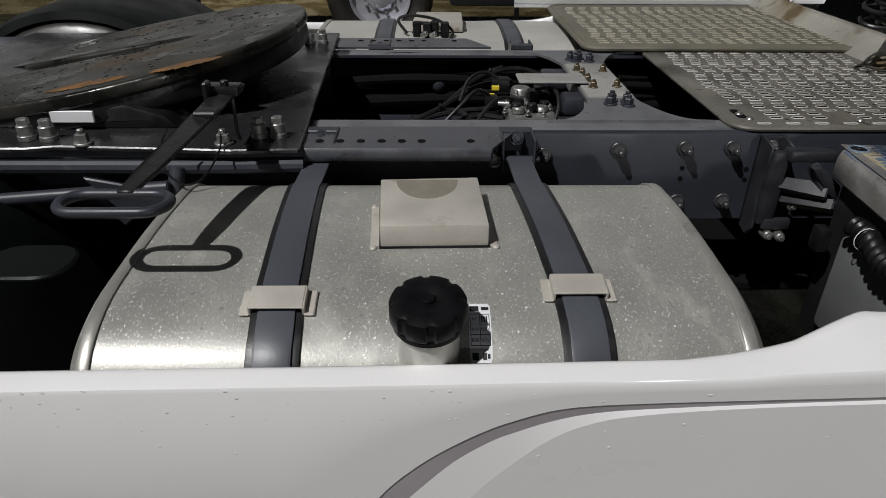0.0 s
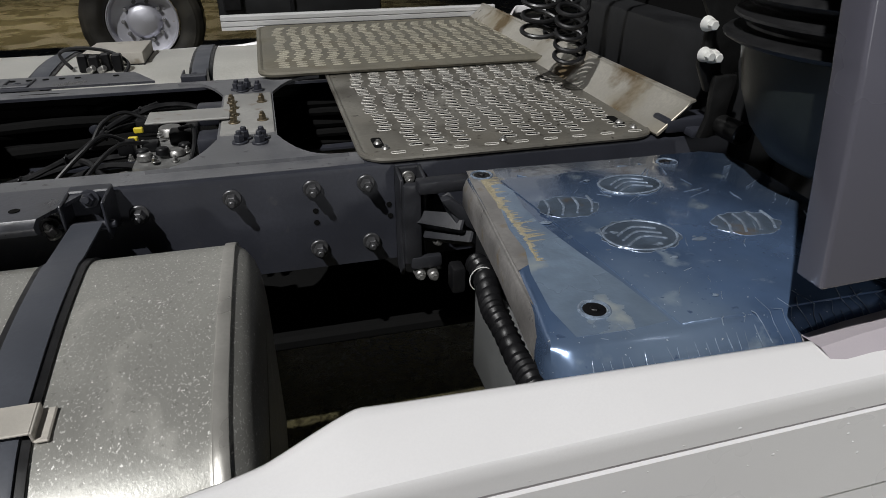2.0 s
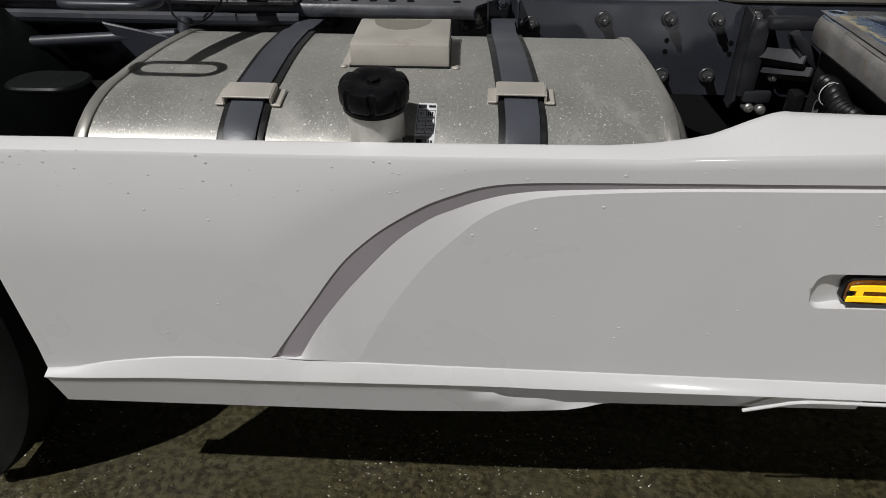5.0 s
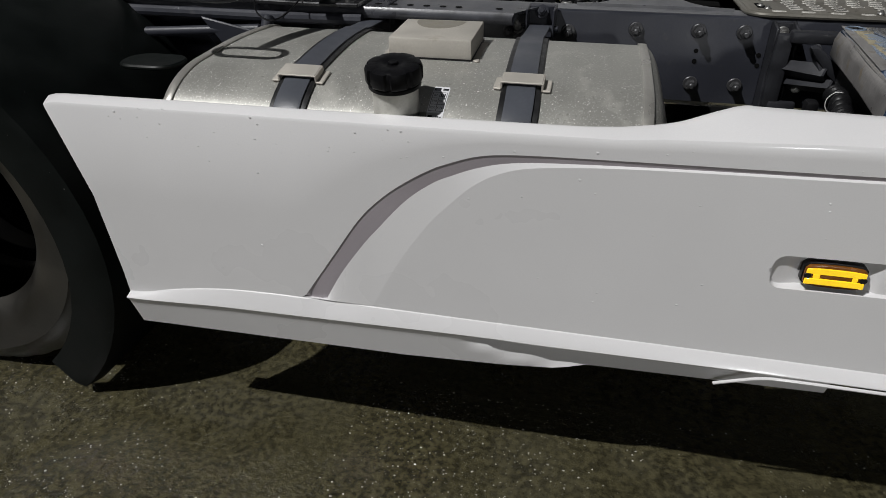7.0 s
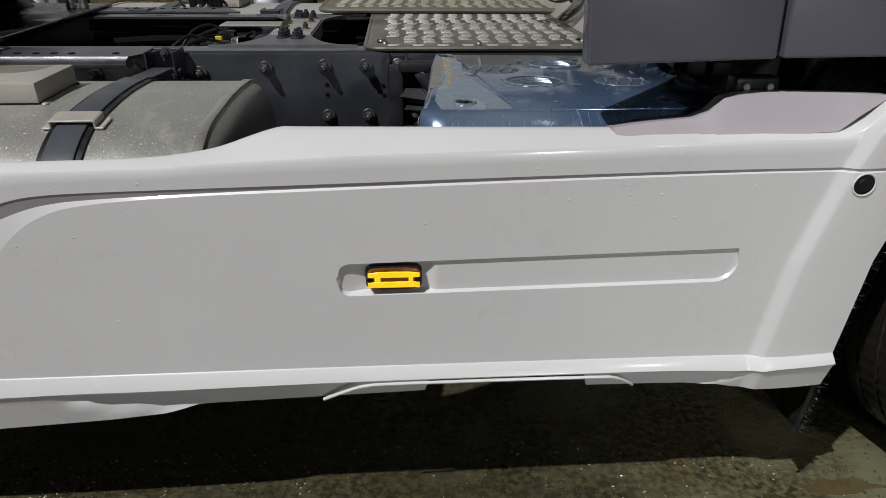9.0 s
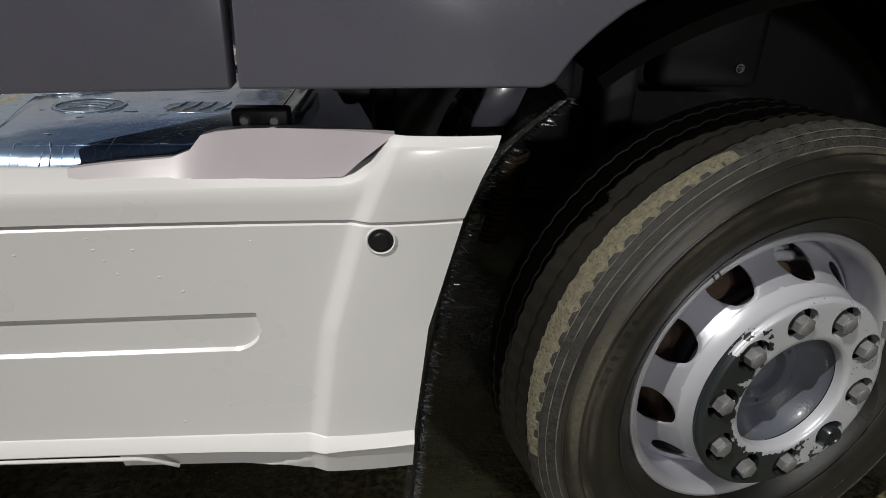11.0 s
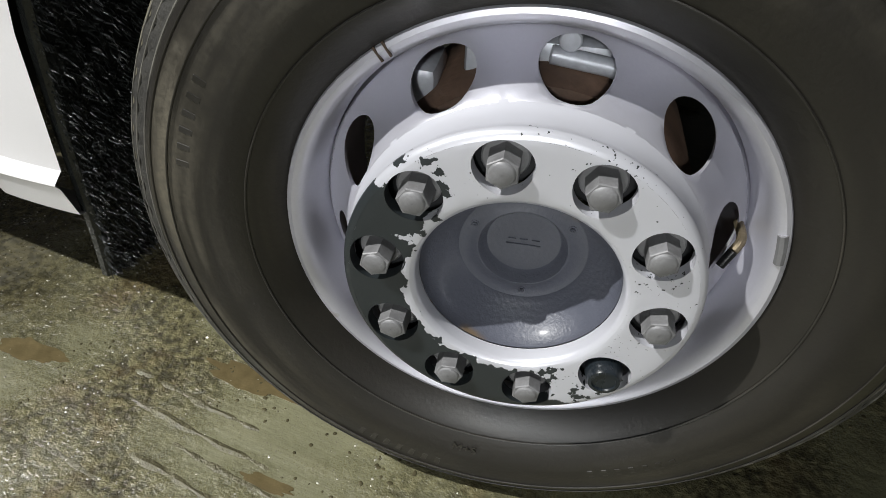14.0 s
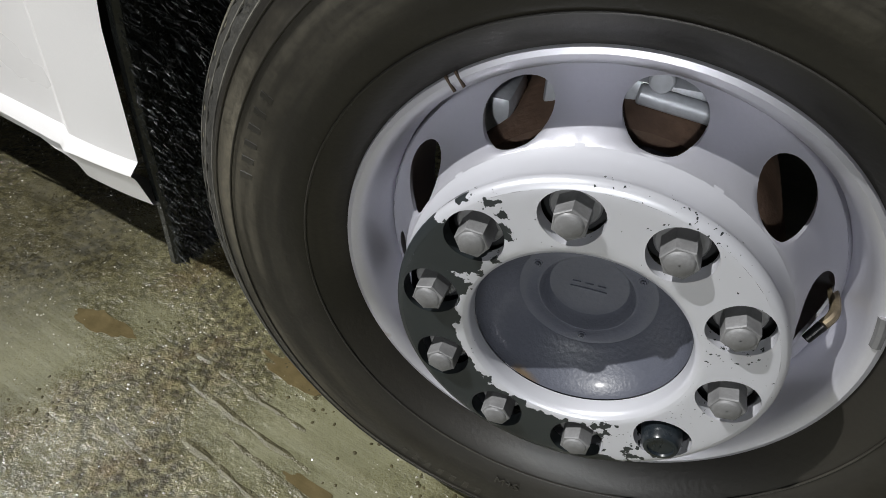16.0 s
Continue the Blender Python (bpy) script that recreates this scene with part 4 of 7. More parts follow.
bm = B()
print_bar(bm, -0.014, -0.001, 0.034, 0.044)
print_bar(bm, 0.003, 0.014, 0.036, 0.042)
for c in (-0.0145, -0.0005, 0.0135):
    print_bar(bm, c, c + 0.0008, -0.024, 0.028)
for r in (-0.024, -0.007, 0.0105, 0.028):
    print_bar(bm, -0.0145, 0.0143, r, r + 0.0008)
for k in range(3):
    print_bar(bm, 0.002 + k * 0.0035, 0.004 + k * 0.0035, 0.014, 0.025)
print_bar(bm, -0.013, -0.004, -0.045, -0.034)
print_bar(bm, 0.002, 0.008, -0.045, -0.034)
print_bar(bm, 0.009, 0.013, -0.043, -0.036)
part("label_print", bm, PRINT, tank, "black label print")
for text, u, v in (("B7", -0.0075, 0.0195), ("B10", -0.0075, 0.002), ("B20", 0.0067, 0.002), ("B30", -0.0075, -0.0155), ("XTL", 0.0067, -0.0155)):
    lettering("label_text", text, 0.0072, None, tank, PRINT, 0.0, bend=lambda c, u=u, v=v: label_bend((c.x + u, c.y + v), 0.0012))


# -- chassis rails --
def rail(name, flip, label):
    def yy(v):
        return 2 * MID - v if flip else v
    bm = B()
    prof = [(0.835, 0.712), (0.835, 0.935), (0.838, 0.943), (0.846, 0.946), (0.925, 0.946), (0.925, 0.938), (0.848, 0.938), (0.843, 0.933), (0.843, 0.724), (0.848, 0.720), (0.925, 0.720), (0.925, 0.712)]
    prism(bm, [(yy(a), b) for a, b in prof], "yz", -1.6, 4.3)
    ob = part(name, bm, RAIL, truck, label, 40)
    return ob


near_rail = rail("chassis_rail", False, "dark blue-grey painted steel chassis rail")
far_rail = rail("chassis_rail", True, "dark blue-grey painted steel chassis rail")
# pale strips paint the overhead light on the top flanges
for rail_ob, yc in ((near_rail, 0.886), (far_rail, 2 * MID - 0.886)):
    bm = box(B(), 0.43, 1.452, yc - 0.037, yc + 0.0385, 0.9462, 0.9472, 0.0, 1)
    part("toplight_strip", bm, FLANGE, rail_ob, "pale strip painting the lit top of the flange")
bm = hexbolt(B(), (0, 0, 0), (0, -1, 0), 0.0135, 0.040)
bolt0 = part("rail_bolt", bm, DARKBOLT, near_rail, "flanged bolt with a protruding thread end")
bolt0.matrix_basis = Matrix.Translation((1.334, 0.8345, 0.907))
for x, z in ((1.169, 0.903), (1.450, 0.908), (1.337, 0.764), (1.454, 0.766), (0.986, 0.889), (0.70, 0.885), (0.82, 0.885), (0.30, 0.885)):
    again(bolt0, near_rail, Matrix.Translation((x, 0.8345, z)))
for x, z in ((1.337, 0.853), (1.337, 0.825), (1.499, 0.850), (1.501, 0.822), (1.60, 0.86), (1.60, 0.80)):
    part("rail_hole", rod(B(), (x, 0.8352, z), (x, 0.8335, z), 0.0062, seg=14), MATTE, near_rail, "small empty rail hole")

# mounting angle with its row of holes
ANGLE = mat("wet_angle_paint", (0.065, 0.067, 0.078), 0.34, vary=0.25, scale=8, fine=110, bump=0.08, spots=((0.03, 0.03, 0.033), 9, 0.56, 0.12, 0.25))
for flip in (False, True):
    yy = (lambda v: 2 * MID - v) if flip else (lambda v: v)
    bm = B()
    x_end = 0.86
    prism(bm, [(yy(a), b) for a, b in [(0.694, 0.928), (0.690, 0.936), (0.690, 0.946), (0.699, 0.957), (0.845, 0.957), (0.845, 0.950), (0.704, 0.950), (0.700, 0.944), (0.700, 0.928)]], "yz", -1.3, x_end)
    for v in bm.verts:
        if v.co.x > 0.8:
            v.co.x = 0.842 + 0.55 * (0.58 - abs(v.co.y - MID))
    ang = part("mounting_angle", bm, ANGLE, truck, "dark steel mounting angle with a row of round holes", 40)
    for x in (0.457, 0.503, 0.550, 0.597, 0.643, 0.688, 0.800):
        part("angle_hole", rod(B(), (x, yy(0.744), 0.9575), (x, yy(0.744), 0.9585), 0.0095, seg=16), MATTE, ang, "round hole in the flange")
    bm = B()
    tube(bm, [(-1.2, yy(0.672), 0.925), (-0.3, yy(0.672), 0.925), (0.2, yy(0.672), 0.924), (0.43, yy(0.676), 0.926)], 0.016, 10)
    part("angle_edge", bm, RAIL, ang, "rounded wet edge of the angle")

# cross member with its gussets
bm = B()
pts = []
for k in range(9):
    t = k / 8
    pts.append((1.00 + 0.137 * t ** 0.6, 0.90 + 0.17 * t ** 1.8))
pts2 = [(x, 2 * MID - y) for x, y in reversed(pts)]
right = []
for k in range(9):
    t = k / 8
    right.append((1.425 - 0.150 * t ** 0.6, 0.90 + 0.17 * t ** 1.8))
poly = pts + pts2 + [(x, 2 * MID - y) for x, y in right] + right[::-1]
prism(bm, poly, "xy", 0.9475, 0.9555, 0.0)
cross = part("cross_member", bm, FLANGE, truck, "flat gusseted cross member bolted between the rails")
bm = B()
box(bm, 1.142, 1.272, 1.09, 1.45, 0.90, 0.962, 0.006, 2)
part("cross_plate", bm, CROSS, cross, "bare grey clamping plate")
bm = hexbolt(B(), (0, 0, 0), (0, 0, 1), 0.0125, 0.030)
for x0, x1, y0, y1 in ((1.085, 1.145, 1.115, 1.195), (1.065, 1.145, 1.375, 1.455)):
    part("plate_lug", box(B(), x0, x1, y0, y1, 0.895, 0.945, 0.010, 2), RAIL, cross, "dark cast lug of the clamping plate")
cb = part("dark_bolt", bm, RAIL, cross, "dark flanged bolt")
cb.matrix_basis = Matrix.Translation((1.190, 1.03, 0.955))
for x, y in ((1.235, 1.018), (1.20, 1.058), (1.24, 1.05), (1.19, 1.50), (1.235, 1.499), (1.205, 1.53), (1.175, 1.52)):
    again(cb, cross, Matrix.Translation((x, y, 0.955)))
bm = hexbolt(B(), (0, 0, 0), (0, 0, 1), 0.0095, 0.024)
yb = part("passivated_bolt", bm, BRASSY, cross, "brassy passivated bolt")
yb.matrix_basis = Matrix.Translation((1.244, 1.178, 0.961))
for x, y in ((1.244, 1.35), (1.175, 1.17), (1.172, 1.235), (1.170, 1.30), (1.165, 1.36)):
    again(yb, cross, Matrix.Translation((x, y, 0.961)))
bm = B()
box(bm, 0.965, 1.165, 1.19, 1.285, 0.966, 0.972, 0.002, 1)
part("bracket_arm", bm, CROSS, cross, "flat grey bracket arm")
# floor of the frame: near-black sheet added to close the dark space below
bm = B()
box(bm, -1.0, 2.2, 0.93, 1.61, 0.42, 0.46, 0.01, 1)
part("frame_filler", bm, MATTE, truck, "near-black sheet closing the space between the rails")

# ribbed aluminium profile along the opposite catwalk edge
bm = prism(B(), [(2.470, 0.965), (2.470, 0.976), (2.476, 0.979), (2.470, 0.982), (2.470, 0.998), (2.476, 1.001), (2.470, 1.004), (2.470, 1.018), (2.478, 1.024), (2.500, 1.024), (2.500, 0.965)], "yz", 1.10, 2.29)
part("edge_profile", bm, FARWHITE, far_skirt, "white ribbed edge profile")

# -- valves, pipes and cables between the rails --
valves = part("valve_block", box(box(B(), 0.93, 1.07, 1.10, 1.24, 0.80, 0.895, 0.012, 2), 0.96, 1.05, 1.26, 1.38, 0.80, 0.885, 0.012, 2), mat("cast_valve", (0.20, 0.20, 0.195), 0.5, metal=0.4, vary=0.3, scale=40, bump=0.1), truck, "cast alloy air valve block with fittings")
for x, y, z, r, h in ((0.995, 1.36, 0.885, 0.034, 0.024), (0.96, 1.14, 0.895, 0.020, 0.02), (1.03, 1.16, 0.895, 0.022, 0.015), (1.02, 1.30, 0.885, 0.02, 0.03)):
    part("valve_dome", rod(B(), (x, y, z), (x, y, z + h), r, r * 0.9, 20, 0.004), STEEL, valves, "round alloy valve cover")
for x, y, z, dx, dy in ((0.93, 1.13, 0.86, -1, 0), (0.93, 1.17, 0.85, -1, 0.1), (0.95, 1.10, 0.86, 0, -1), (1.0, 1.10, 0.86, 0, -1), (1.04, 1.10, 0.85, 0.2, -1), (0.96, 1.34, 0.86, -1, 0.2), (0.96, 1.29, 0.85, -1, -0.2)):
    part("pipe_fitting", rod(B(), (x, y, z), (x + dx * 0.045, y + dy * 0.045, z), 0.011, 0.009, 12, 0.002), STEEL, valves, "plated pipe fitting")
for x, y, z in ((0.915, 1.36, 0.905), (0.90, 1.345, 0.885), (0.935, 1.09, 0.875), (0.86, 1.10, 0.84), (0.64, 1.03, 0.80)):
    part("yellow_tag", box(B(), x - 0.012, x + 0.012, y - 0.006, y + 0.006, z - 0.007, z + 0.008, 0.002, 1), YELLOW, valves, "yellow port tag")
cable_runs = [
    [(0.40, 1.05, 0.80), (0.60, 1.08, 0.82), (0.75, 1.12, 0.83), (0.90, 1.10, 0.86), (0.95, 1.06, 0.86)],
    [(0.38, 1.02, 0.78), (0.58, 1.04, 0.80), (0.75, 1.02, 0.82), (0.93, 1.02, 0.83), (1.05, 1.00, 0.80)],
    [(0.42, 1.22, 0.80), (0.60, 1.24, 0.82), (0.74, 1.30, 0.86), (0.86, 1.40, 0.90), (0.98, 1.50, 0.89)],
    [(0.45, 1.26, 0.79), (0.62, 1.28, 0.82), (0.74, 1.33, 0.85), (0.85, 1.43, 0.91), (0.95, 1.52, 0.93)],
    [(0.55, 1.20, 0.80), (0.66, 1.26, 0.83), (0.80, 1.30, 0.85), (0.95, 1.30, 0.86)],
    [(0.52, 1.16, 0.80), (0.70, 1.20, 0.82), (0.84, 1.22, 0.86), (0.93, 1.20, 0.86)],
    [(0.74, 1.34, 0.84), (0.80, 1.26, 0.86), (0.86, 1.18, 0.84), (0.94, 1.14, 0.86)],
    [(0.50, 1.02, 0.76), (0.70, 0.99, 0.78), (0.90, 0.99, 0.79), (1.10, 1.01, 0.79)],
    [(1.02, 1.10, 0.86), (1.06, 1.08, 0.84), (1.09, 1.12, 0.80), (1.10, 1.2, 0.74)],
    [(0.85, 1.45, 0.90), (0.95, 1.49, 0.93), (1.05, 1.50, 0.92), (1.12, 1.47, 0.86)],
]
loom = None
for k, run in enumerate(cable_runs):
    bm = tube(B(), smooth_path(run, 8), (0.016 if k in (1, 7) else 0.0085), 8)
    if loom is None:
        loom = part("pipe_loom", bm, RUBBER, truck, "loom of black air pipes and cables between the rails")
    else:
        part("air_pipe", bm, RUBBER, loom)
for run in cable_runs[2:4]:
    for p in smooth_path(run, 4)[2::3]:
        part("cable_tie", box(B(), p.x - 0.004, p.x + 0.004, p.y - 0.013, p.y + 0.013, p.z - 0.012, p.z + 0.012, 0.003, 1), BLACK, loom)
bm = B()
g = bmesh.ops.create_uvsphere(bm, u_segments=18, v_segments=10, radius=0.026)
bmesh.ops.scale(bm, vec=(1, 0.8, 1.1), verts=g["verts"])
bmesh.ops.translate(bm, vec=(0.742, 1.655, 0.835), verts=g["verts"])
part("round_grommet", bm, RAIL, loom, "grey rubber grommet on the rail")
# connectors, caps and loops crowded on the valve block
for x0, x1, y0, y1, z0, z1 in ((0.905, 0.965, 1.385, 1.435, 0.885, 0.925), (0.875, 0.915, 1.255, 1.300, 0.870, 0.905), (1.005, 1.060, 1.245, 1.300, 0.890, 0.925), (0.945, 0.985, 1.195, 1.235, 0.895, 0.918), (1.035, 1.070, 1.335, 1.385, 0.885, 0.912)):
    part("plug_housing", box(B(), x0, x1, y0, y1, z0, z1, 0.006, 2), BLACK, valves, "black plastic plug housing")
for x, y, z in ((0.955, 1.150, 0.915), (1.000, 1.150, 0.915), (1.045, 1.205, 0.905)):
    part("black_cap", rod(B(), (x, y, z - 0.012), (x, y, z + 0.006), 0.017, 0.015, 18, 0.003), BLACK, valves, "round black breather cap")
for x, y, z in ((0.985, 1.110, 0.905), (1.030, 1.115, 0.900), (0.925, 1.155, 0.898), (0.94, 1.255, 0.90), (0.975, 1.305, 0.905), (1.055, 1.165, 0.905)):
    part("valve_screw", hexbolt(B(), (x, y, z - 0.006), (0, 0, 1), 0.006, 0.016), STEEL, valves, "small plated screw")
for run in ([(0.93, 1.41, 0.92), (0.88, 1.40, 0.945), (0.83, 1.36, 0.93), (0.80, 1.30, 0.88)], [(0.89, 1.28, 0.905), (0.85, 1.25, 0.93), (0.80, 1.20, 0.90), (0.74, 1.16, 0.85)], [(1.03, 1.28, 0.925), (1.07, 1.22, 0.945), (1.075, 1.14, 0.92), (1.05, 1.08, 0.86)], [(0.96, 1.21, 0.915), (0.90, 1.16, 0.93), (0.84, 1.08, 0.89), (0.80, 1.00, 0.83)]):
    part("thin_cable", tube(B(), smooth_path(run, 8), 0.0055, 8), RUBBER, valves, "thin black cable")
# added near-black hoses that stand in for shade in the far rail's channel
SHADEHOSE = mat("shade_black_hose", (0.006, 0.006, 0.006), 0.85, vary=0.4, scale=12, fine=80, bump=0.1, spec=0.12)
for k in range(9):
    run = [(0.36 + 0.27 * i, 2 * MID - 0.872 - 0.016 * math.sin(k * 2.1 + i * 1.3), 0.918 - 0.024 * k + 0.012 * math.sin(k * 1.9 + i * 1.7)) for i in range(6)]
    part("filler_hose", tube(B(), smooth_path(run, 6), (0.019, 0.014, 0.017)[k % 3], 8), SHADEHOSE, loom, "black hose added to keep the rail channel dark")
# cable loop and plug on the far sender
bm = tube(B(), smooth_path([(0.62, 2.02, 0.94), (0.585, 2.05, 0.985), (0.64, 2.06, 1.0), (0.74, 2.05, 0.985), (0.80, 2.02, 0.95), (0.79, 1.98, 0.92)], 8), 0.006, 8)
part("sender_cable", bm, RUBBER, loom)
for x, y in ((0.66, 2.02), (0.70, 2.0), (0.73, 2.03), (0.77, 2.01)):
    part("sender_plug", box(B(), x - 0.016, x + 0.016, y - 0.015, y + 0.015, 0.925, 0.985, 0.005, 1), BLACK, loom, "black sender plug")
for x, y in ((0.68, 1.985), (0.715, 1.98)):
    part("sender_fitting", rod(B(), (x, y, 0.935), (x + 0.02, y - 0.015, 0.95), 0.012, 0.010, 14, 0.002), STEEL, loom)


# -- catwalk gratings --
def louvre_mesh():
    """An oblong raised rim round an open slot."""
    bm = B()
    loops = []
    for w, z in ((0.0076, 0.0), (0.0070, 0.0016), (0.0056, 0.0016), (0.0052, 0.0)):
        ring = []
        for side in (1, -1):
            for k in range(5):
                t = math.pi * (k / 4 - 0.5)
                ring.append(bm.verts.new((side * (0.0105 + w * math.cos(t)), side * w * math.sin(t), z)))
        loops.append(ring)
    for a, b in zip(loops, loops[1:]):
        for i in range(10):
            bm.faces.new((a[i], a[(i + 1) % 10], b[(i + 1) % 10], b[i]))
    return bm


def grating(name, poly, z, label, material=ALUGRATE):
    bm = prism(B(), poly, "xy", z - 0.010, z, 0.004, 2)
    return part(name, bm, material, truck, label)


def rounded(x0, x1, y0, y1, r):
    out = []
    for cx, cy, a in ((x1 - r, y1 - r, 0), (x0 + r, y1 - r, 90), (x0 + r, y0 + r, 180), (x1 - r, y0 + r, 270)):
        for k in range(6):
            t = radians(a + 18 * k)
            out.append((cx + r * math.cos(t), cy + r * math.sin(t)))
    return out


GZ = 0.960
grate = grating("catwalk_grating", rounded(1.455, 2.150, 0.842, 1.742, 0.055), GZ, "worn aluminium anti-slip catwalk plate with raised ridges")
bm = tube(B(), [(x, y, GZ - 0.006) for x, y in rounded(1.450, 2.152, 0.838, 1.745, 0.058)], 0.0070, 8, True)
part("rolled_edge", bm, ALUGRATE, grate, "rolled edge of the plate")
ridge0 = part("ridge", louvre_mesh(), LOUVRE, grate, "bright worn anti-slip ridge")
ridge0.matrix_basis = Matrix.Translation((1.53, 0.862, GZ - 0.0005))
rest = B()
spots = []
for r in range(27):
    for c in range(11):
        x = 1.515 + c * 0.0565 + 0.0040 * abs((r + 2) % 8 - 4) + 0.004 * ((r * 7) % 3)
        y = 0.905 + r * 0.0302
        if x > 2.125 or (x < 1.535 and not 1.0 < y < 1.55) or (c in (4, 9) and r in (0, 1, 24, 25)):
            continue
        spots.append((x, y))
for k, (x, y) in enumerate(spots):
    if k < 280:
        again(ridge0, grate, Matrix.Translation((x, y, GZ - 0.0005)))
    else:
        one = louvre_mesh()
        one.verts.index_update()
        vs = [rest.verts.new((v.co.x + x, v.co.y + y, v.co.z + GZ - 0.0005)) for v in one.verts]
        for f in one.faces:
            rest.faces.new([vs[v.index] for v in f.verts])
        one.free()
bm = B()
for x, y in spots:
    bm.faces.new([bm.verts.new((x + dx, y + dy, GZ + 0.0006)) for dx, dy in ((-0.0140, -0.0048), (0.0140, -0.0048), (0.0140, 0.0048), (-0.0140, 0.0048))])
part("slot_field", bm, MATTE, grate, "dark slots inside the ridges", kind="stuff")
part("ridge_rest", rest, LOUVRE, grate, "further anti-slip ridges", kind="stuff")
for c in range(1, 9):
    again(ridge0, grate, Matrix.Translation((1.53 + c * 0.072, 0.862, GZ - 0.0005)))
for c in range(9):
    again(ridge0, grate, Matrix.Translation((1.53 + c * 0.072, 1.722, GZ - 0.0005)))
# slots and screws of the plate
for x, y in ((1.495, 0.935), (1.495, 1.66), (1.80, 1.69), (2.10, 0.95)):
    part("slot", prism(B(), rounded(x - 0.012, x + 0.012, y - 0.034, y + 0.034, 0.008), "xy", GZ + 0.0004, GZ + 0.0012), MATTE, grate, "open slot in the plate")
for x, y in ((1.495, 0.93), (1.507, 0.893), (1.495, 1.645), (1.49, 1.71), (1.80, 1.70), (2.10, 0.93), (2.115, 0.885), (1.78, 0.88)):
    bm = rod(B(), (x, y, GZ), (x, y, GZ + 0.005), 0.010, 0.008, 14, 0.001)
    part("screw", rod(bm, (x, y, GZ + 0.004), (x, y, GZ + 0.009), 0.005, seg=6), STEEL, grate, "plate screw")

DUSTRIDGE = mat("dusty_ridge", (0.50, 0.47, 0.38), 0.5, metal=0.2, vary=0.3, scale=8)
far_grate = grating("catwalk_grating", rounded(1.255, 2.29, 1.62, 2.44, 0.05), GZ + 0.020, "dusty aluminium anti-slip plate over the opposite tank", DUSTGRATE)
bm = tube(B(), [(x, y, GZ + 0.012) for x, y in rounded(1.248, 2.292, 1.614, 2.445, 0.05)], 0.010, 8, True)
part("rolled_edge", bm, DUSTGRATE, far_grate)
bm = B()
proto = louvre_mesh()
proto.verts.index_update()
pv = [v.co.copy() for v in proto.verts]
pf = [[v.index for v in f.verts] for f in proto.faces]
proto.free()
for c in range(17):
    for r in range(24):
        x, y = 1.31 + c * 0.0565 + 0.0040 * abs((r + 1) % 8 - 4) + 0.004 * ((r * 7) % 3), 1.668 + r * 0.0310
        if x < 2.26 and y < 2.42:
            vs = [bm.verts.new((p.x + x, p.y + y, p.z + GZ + 0.0195)) for p in pv]
            for f in pf:
                bm.faces.new([vs[i] for i in f])
part("ridge_field", bm, DUSTRIDGE, far_grate, "rows of dusty anti-slip ridges", kind="stuff")
# upturned front edge of the catwalk
bm = B()
pts = [(2.145, 0.958), (2.152, 0.964), (2.215, 1.018), (2.222, 1.028), (2.222, 1.034), (2.240, 1.034), (2.240, 1.028), (2.228, 1.024), (2.160, 0.958), (2.150, 0.950)]
prism(bm, pts, "xz", 0.832, 2.46, 0.0015, 1)
tray = part("catwalk_upstand", bm, mat("satin_aluminium", (0.52, 0.495, 0.44), 0.36, metal=0.5, vary=0.2, scale=8, fine=120, bump=0.05, spots=[((0.36, 0.31, 0.22), 3.5, 0.50, 0.2, 0.55), ((0.17, 0.125, 0.07), 6, 0.53, 0.10, 0.8)]), truck, "bent aluminium upstand at the front of the catwalk")
bm = B()
box(bm, 2.17, 2.30, 0.83, 0.90, 0.955, 0.99, 0.008, 2)
box(bm, 2.22, 2.34, 0.80, 0.92, 0.95, 0.97, 0.006, 2)
part("upstand_bracket", bm, RAIL, tray)


# -- battery box with its film-covered lid --
def cover_mesh():
    """The lid: a pressed cover whose front lip slopes out below a crisp fold."""
    foot = [(1.576, 0.140), (1.579, 0.112), (1.589, 0.090), (1.606, 0.079), (1.630, 0.0765), (1.80, 0.077), (2.00, 0.080), (2.18, 0.084), (2.215, 0.090), (2.235, 0.115), (2.235, 0.35), (2.245, 0.60), (2.232, 0.69), (2.19, 0.715), (1.95, 0.725), (1.70, 0.735), (1.652, 0.730), (1.634, 0.70),
            (1.610, 0.40), (1.590, 0.22)]
    bm = B()
    prev = None
    cx, cy = 1.91, 0.41
    for z, front, inset in ((0.900, 0.0, 0.0), (0.912, 0.001, 0.0), (0.932, 0.007, 0.002), (0.948, 0.026, 0.006), (0.954, 0.033, 0.010), (0.957, 0.040, 0.017)):
        ring = []
        for x, y in foot:
            f = max(0.0, min(1.0, (0.13 - y) / 0.04))
            dx, dy = cx - x, cy - y
            d = math.hypot(dx, dy)
            side = 1.0 if f < 0.05 else 0.0
            ring.append(bm.verts.new((x + dx / d * inset * (1 if side else 0.35), y + dy / d * inset * side + front * f, z)))
        n = len(ring)
        if prev:
            for i in range(n):
                bm.faces.new((prev[i], prev[(i + 1) % n], ring[(i + 1) % n], ring[i]))
        prev = ring
    bm.faces.new(prev)
    prism(bm, [(1.695, 0.655), (1.765, 0.122), (2.19, 0.124), (2.205, 0.62), (2.16, 0.66)], "xy", 0.950, 0.9600, 0.0025, 2)
    return bm


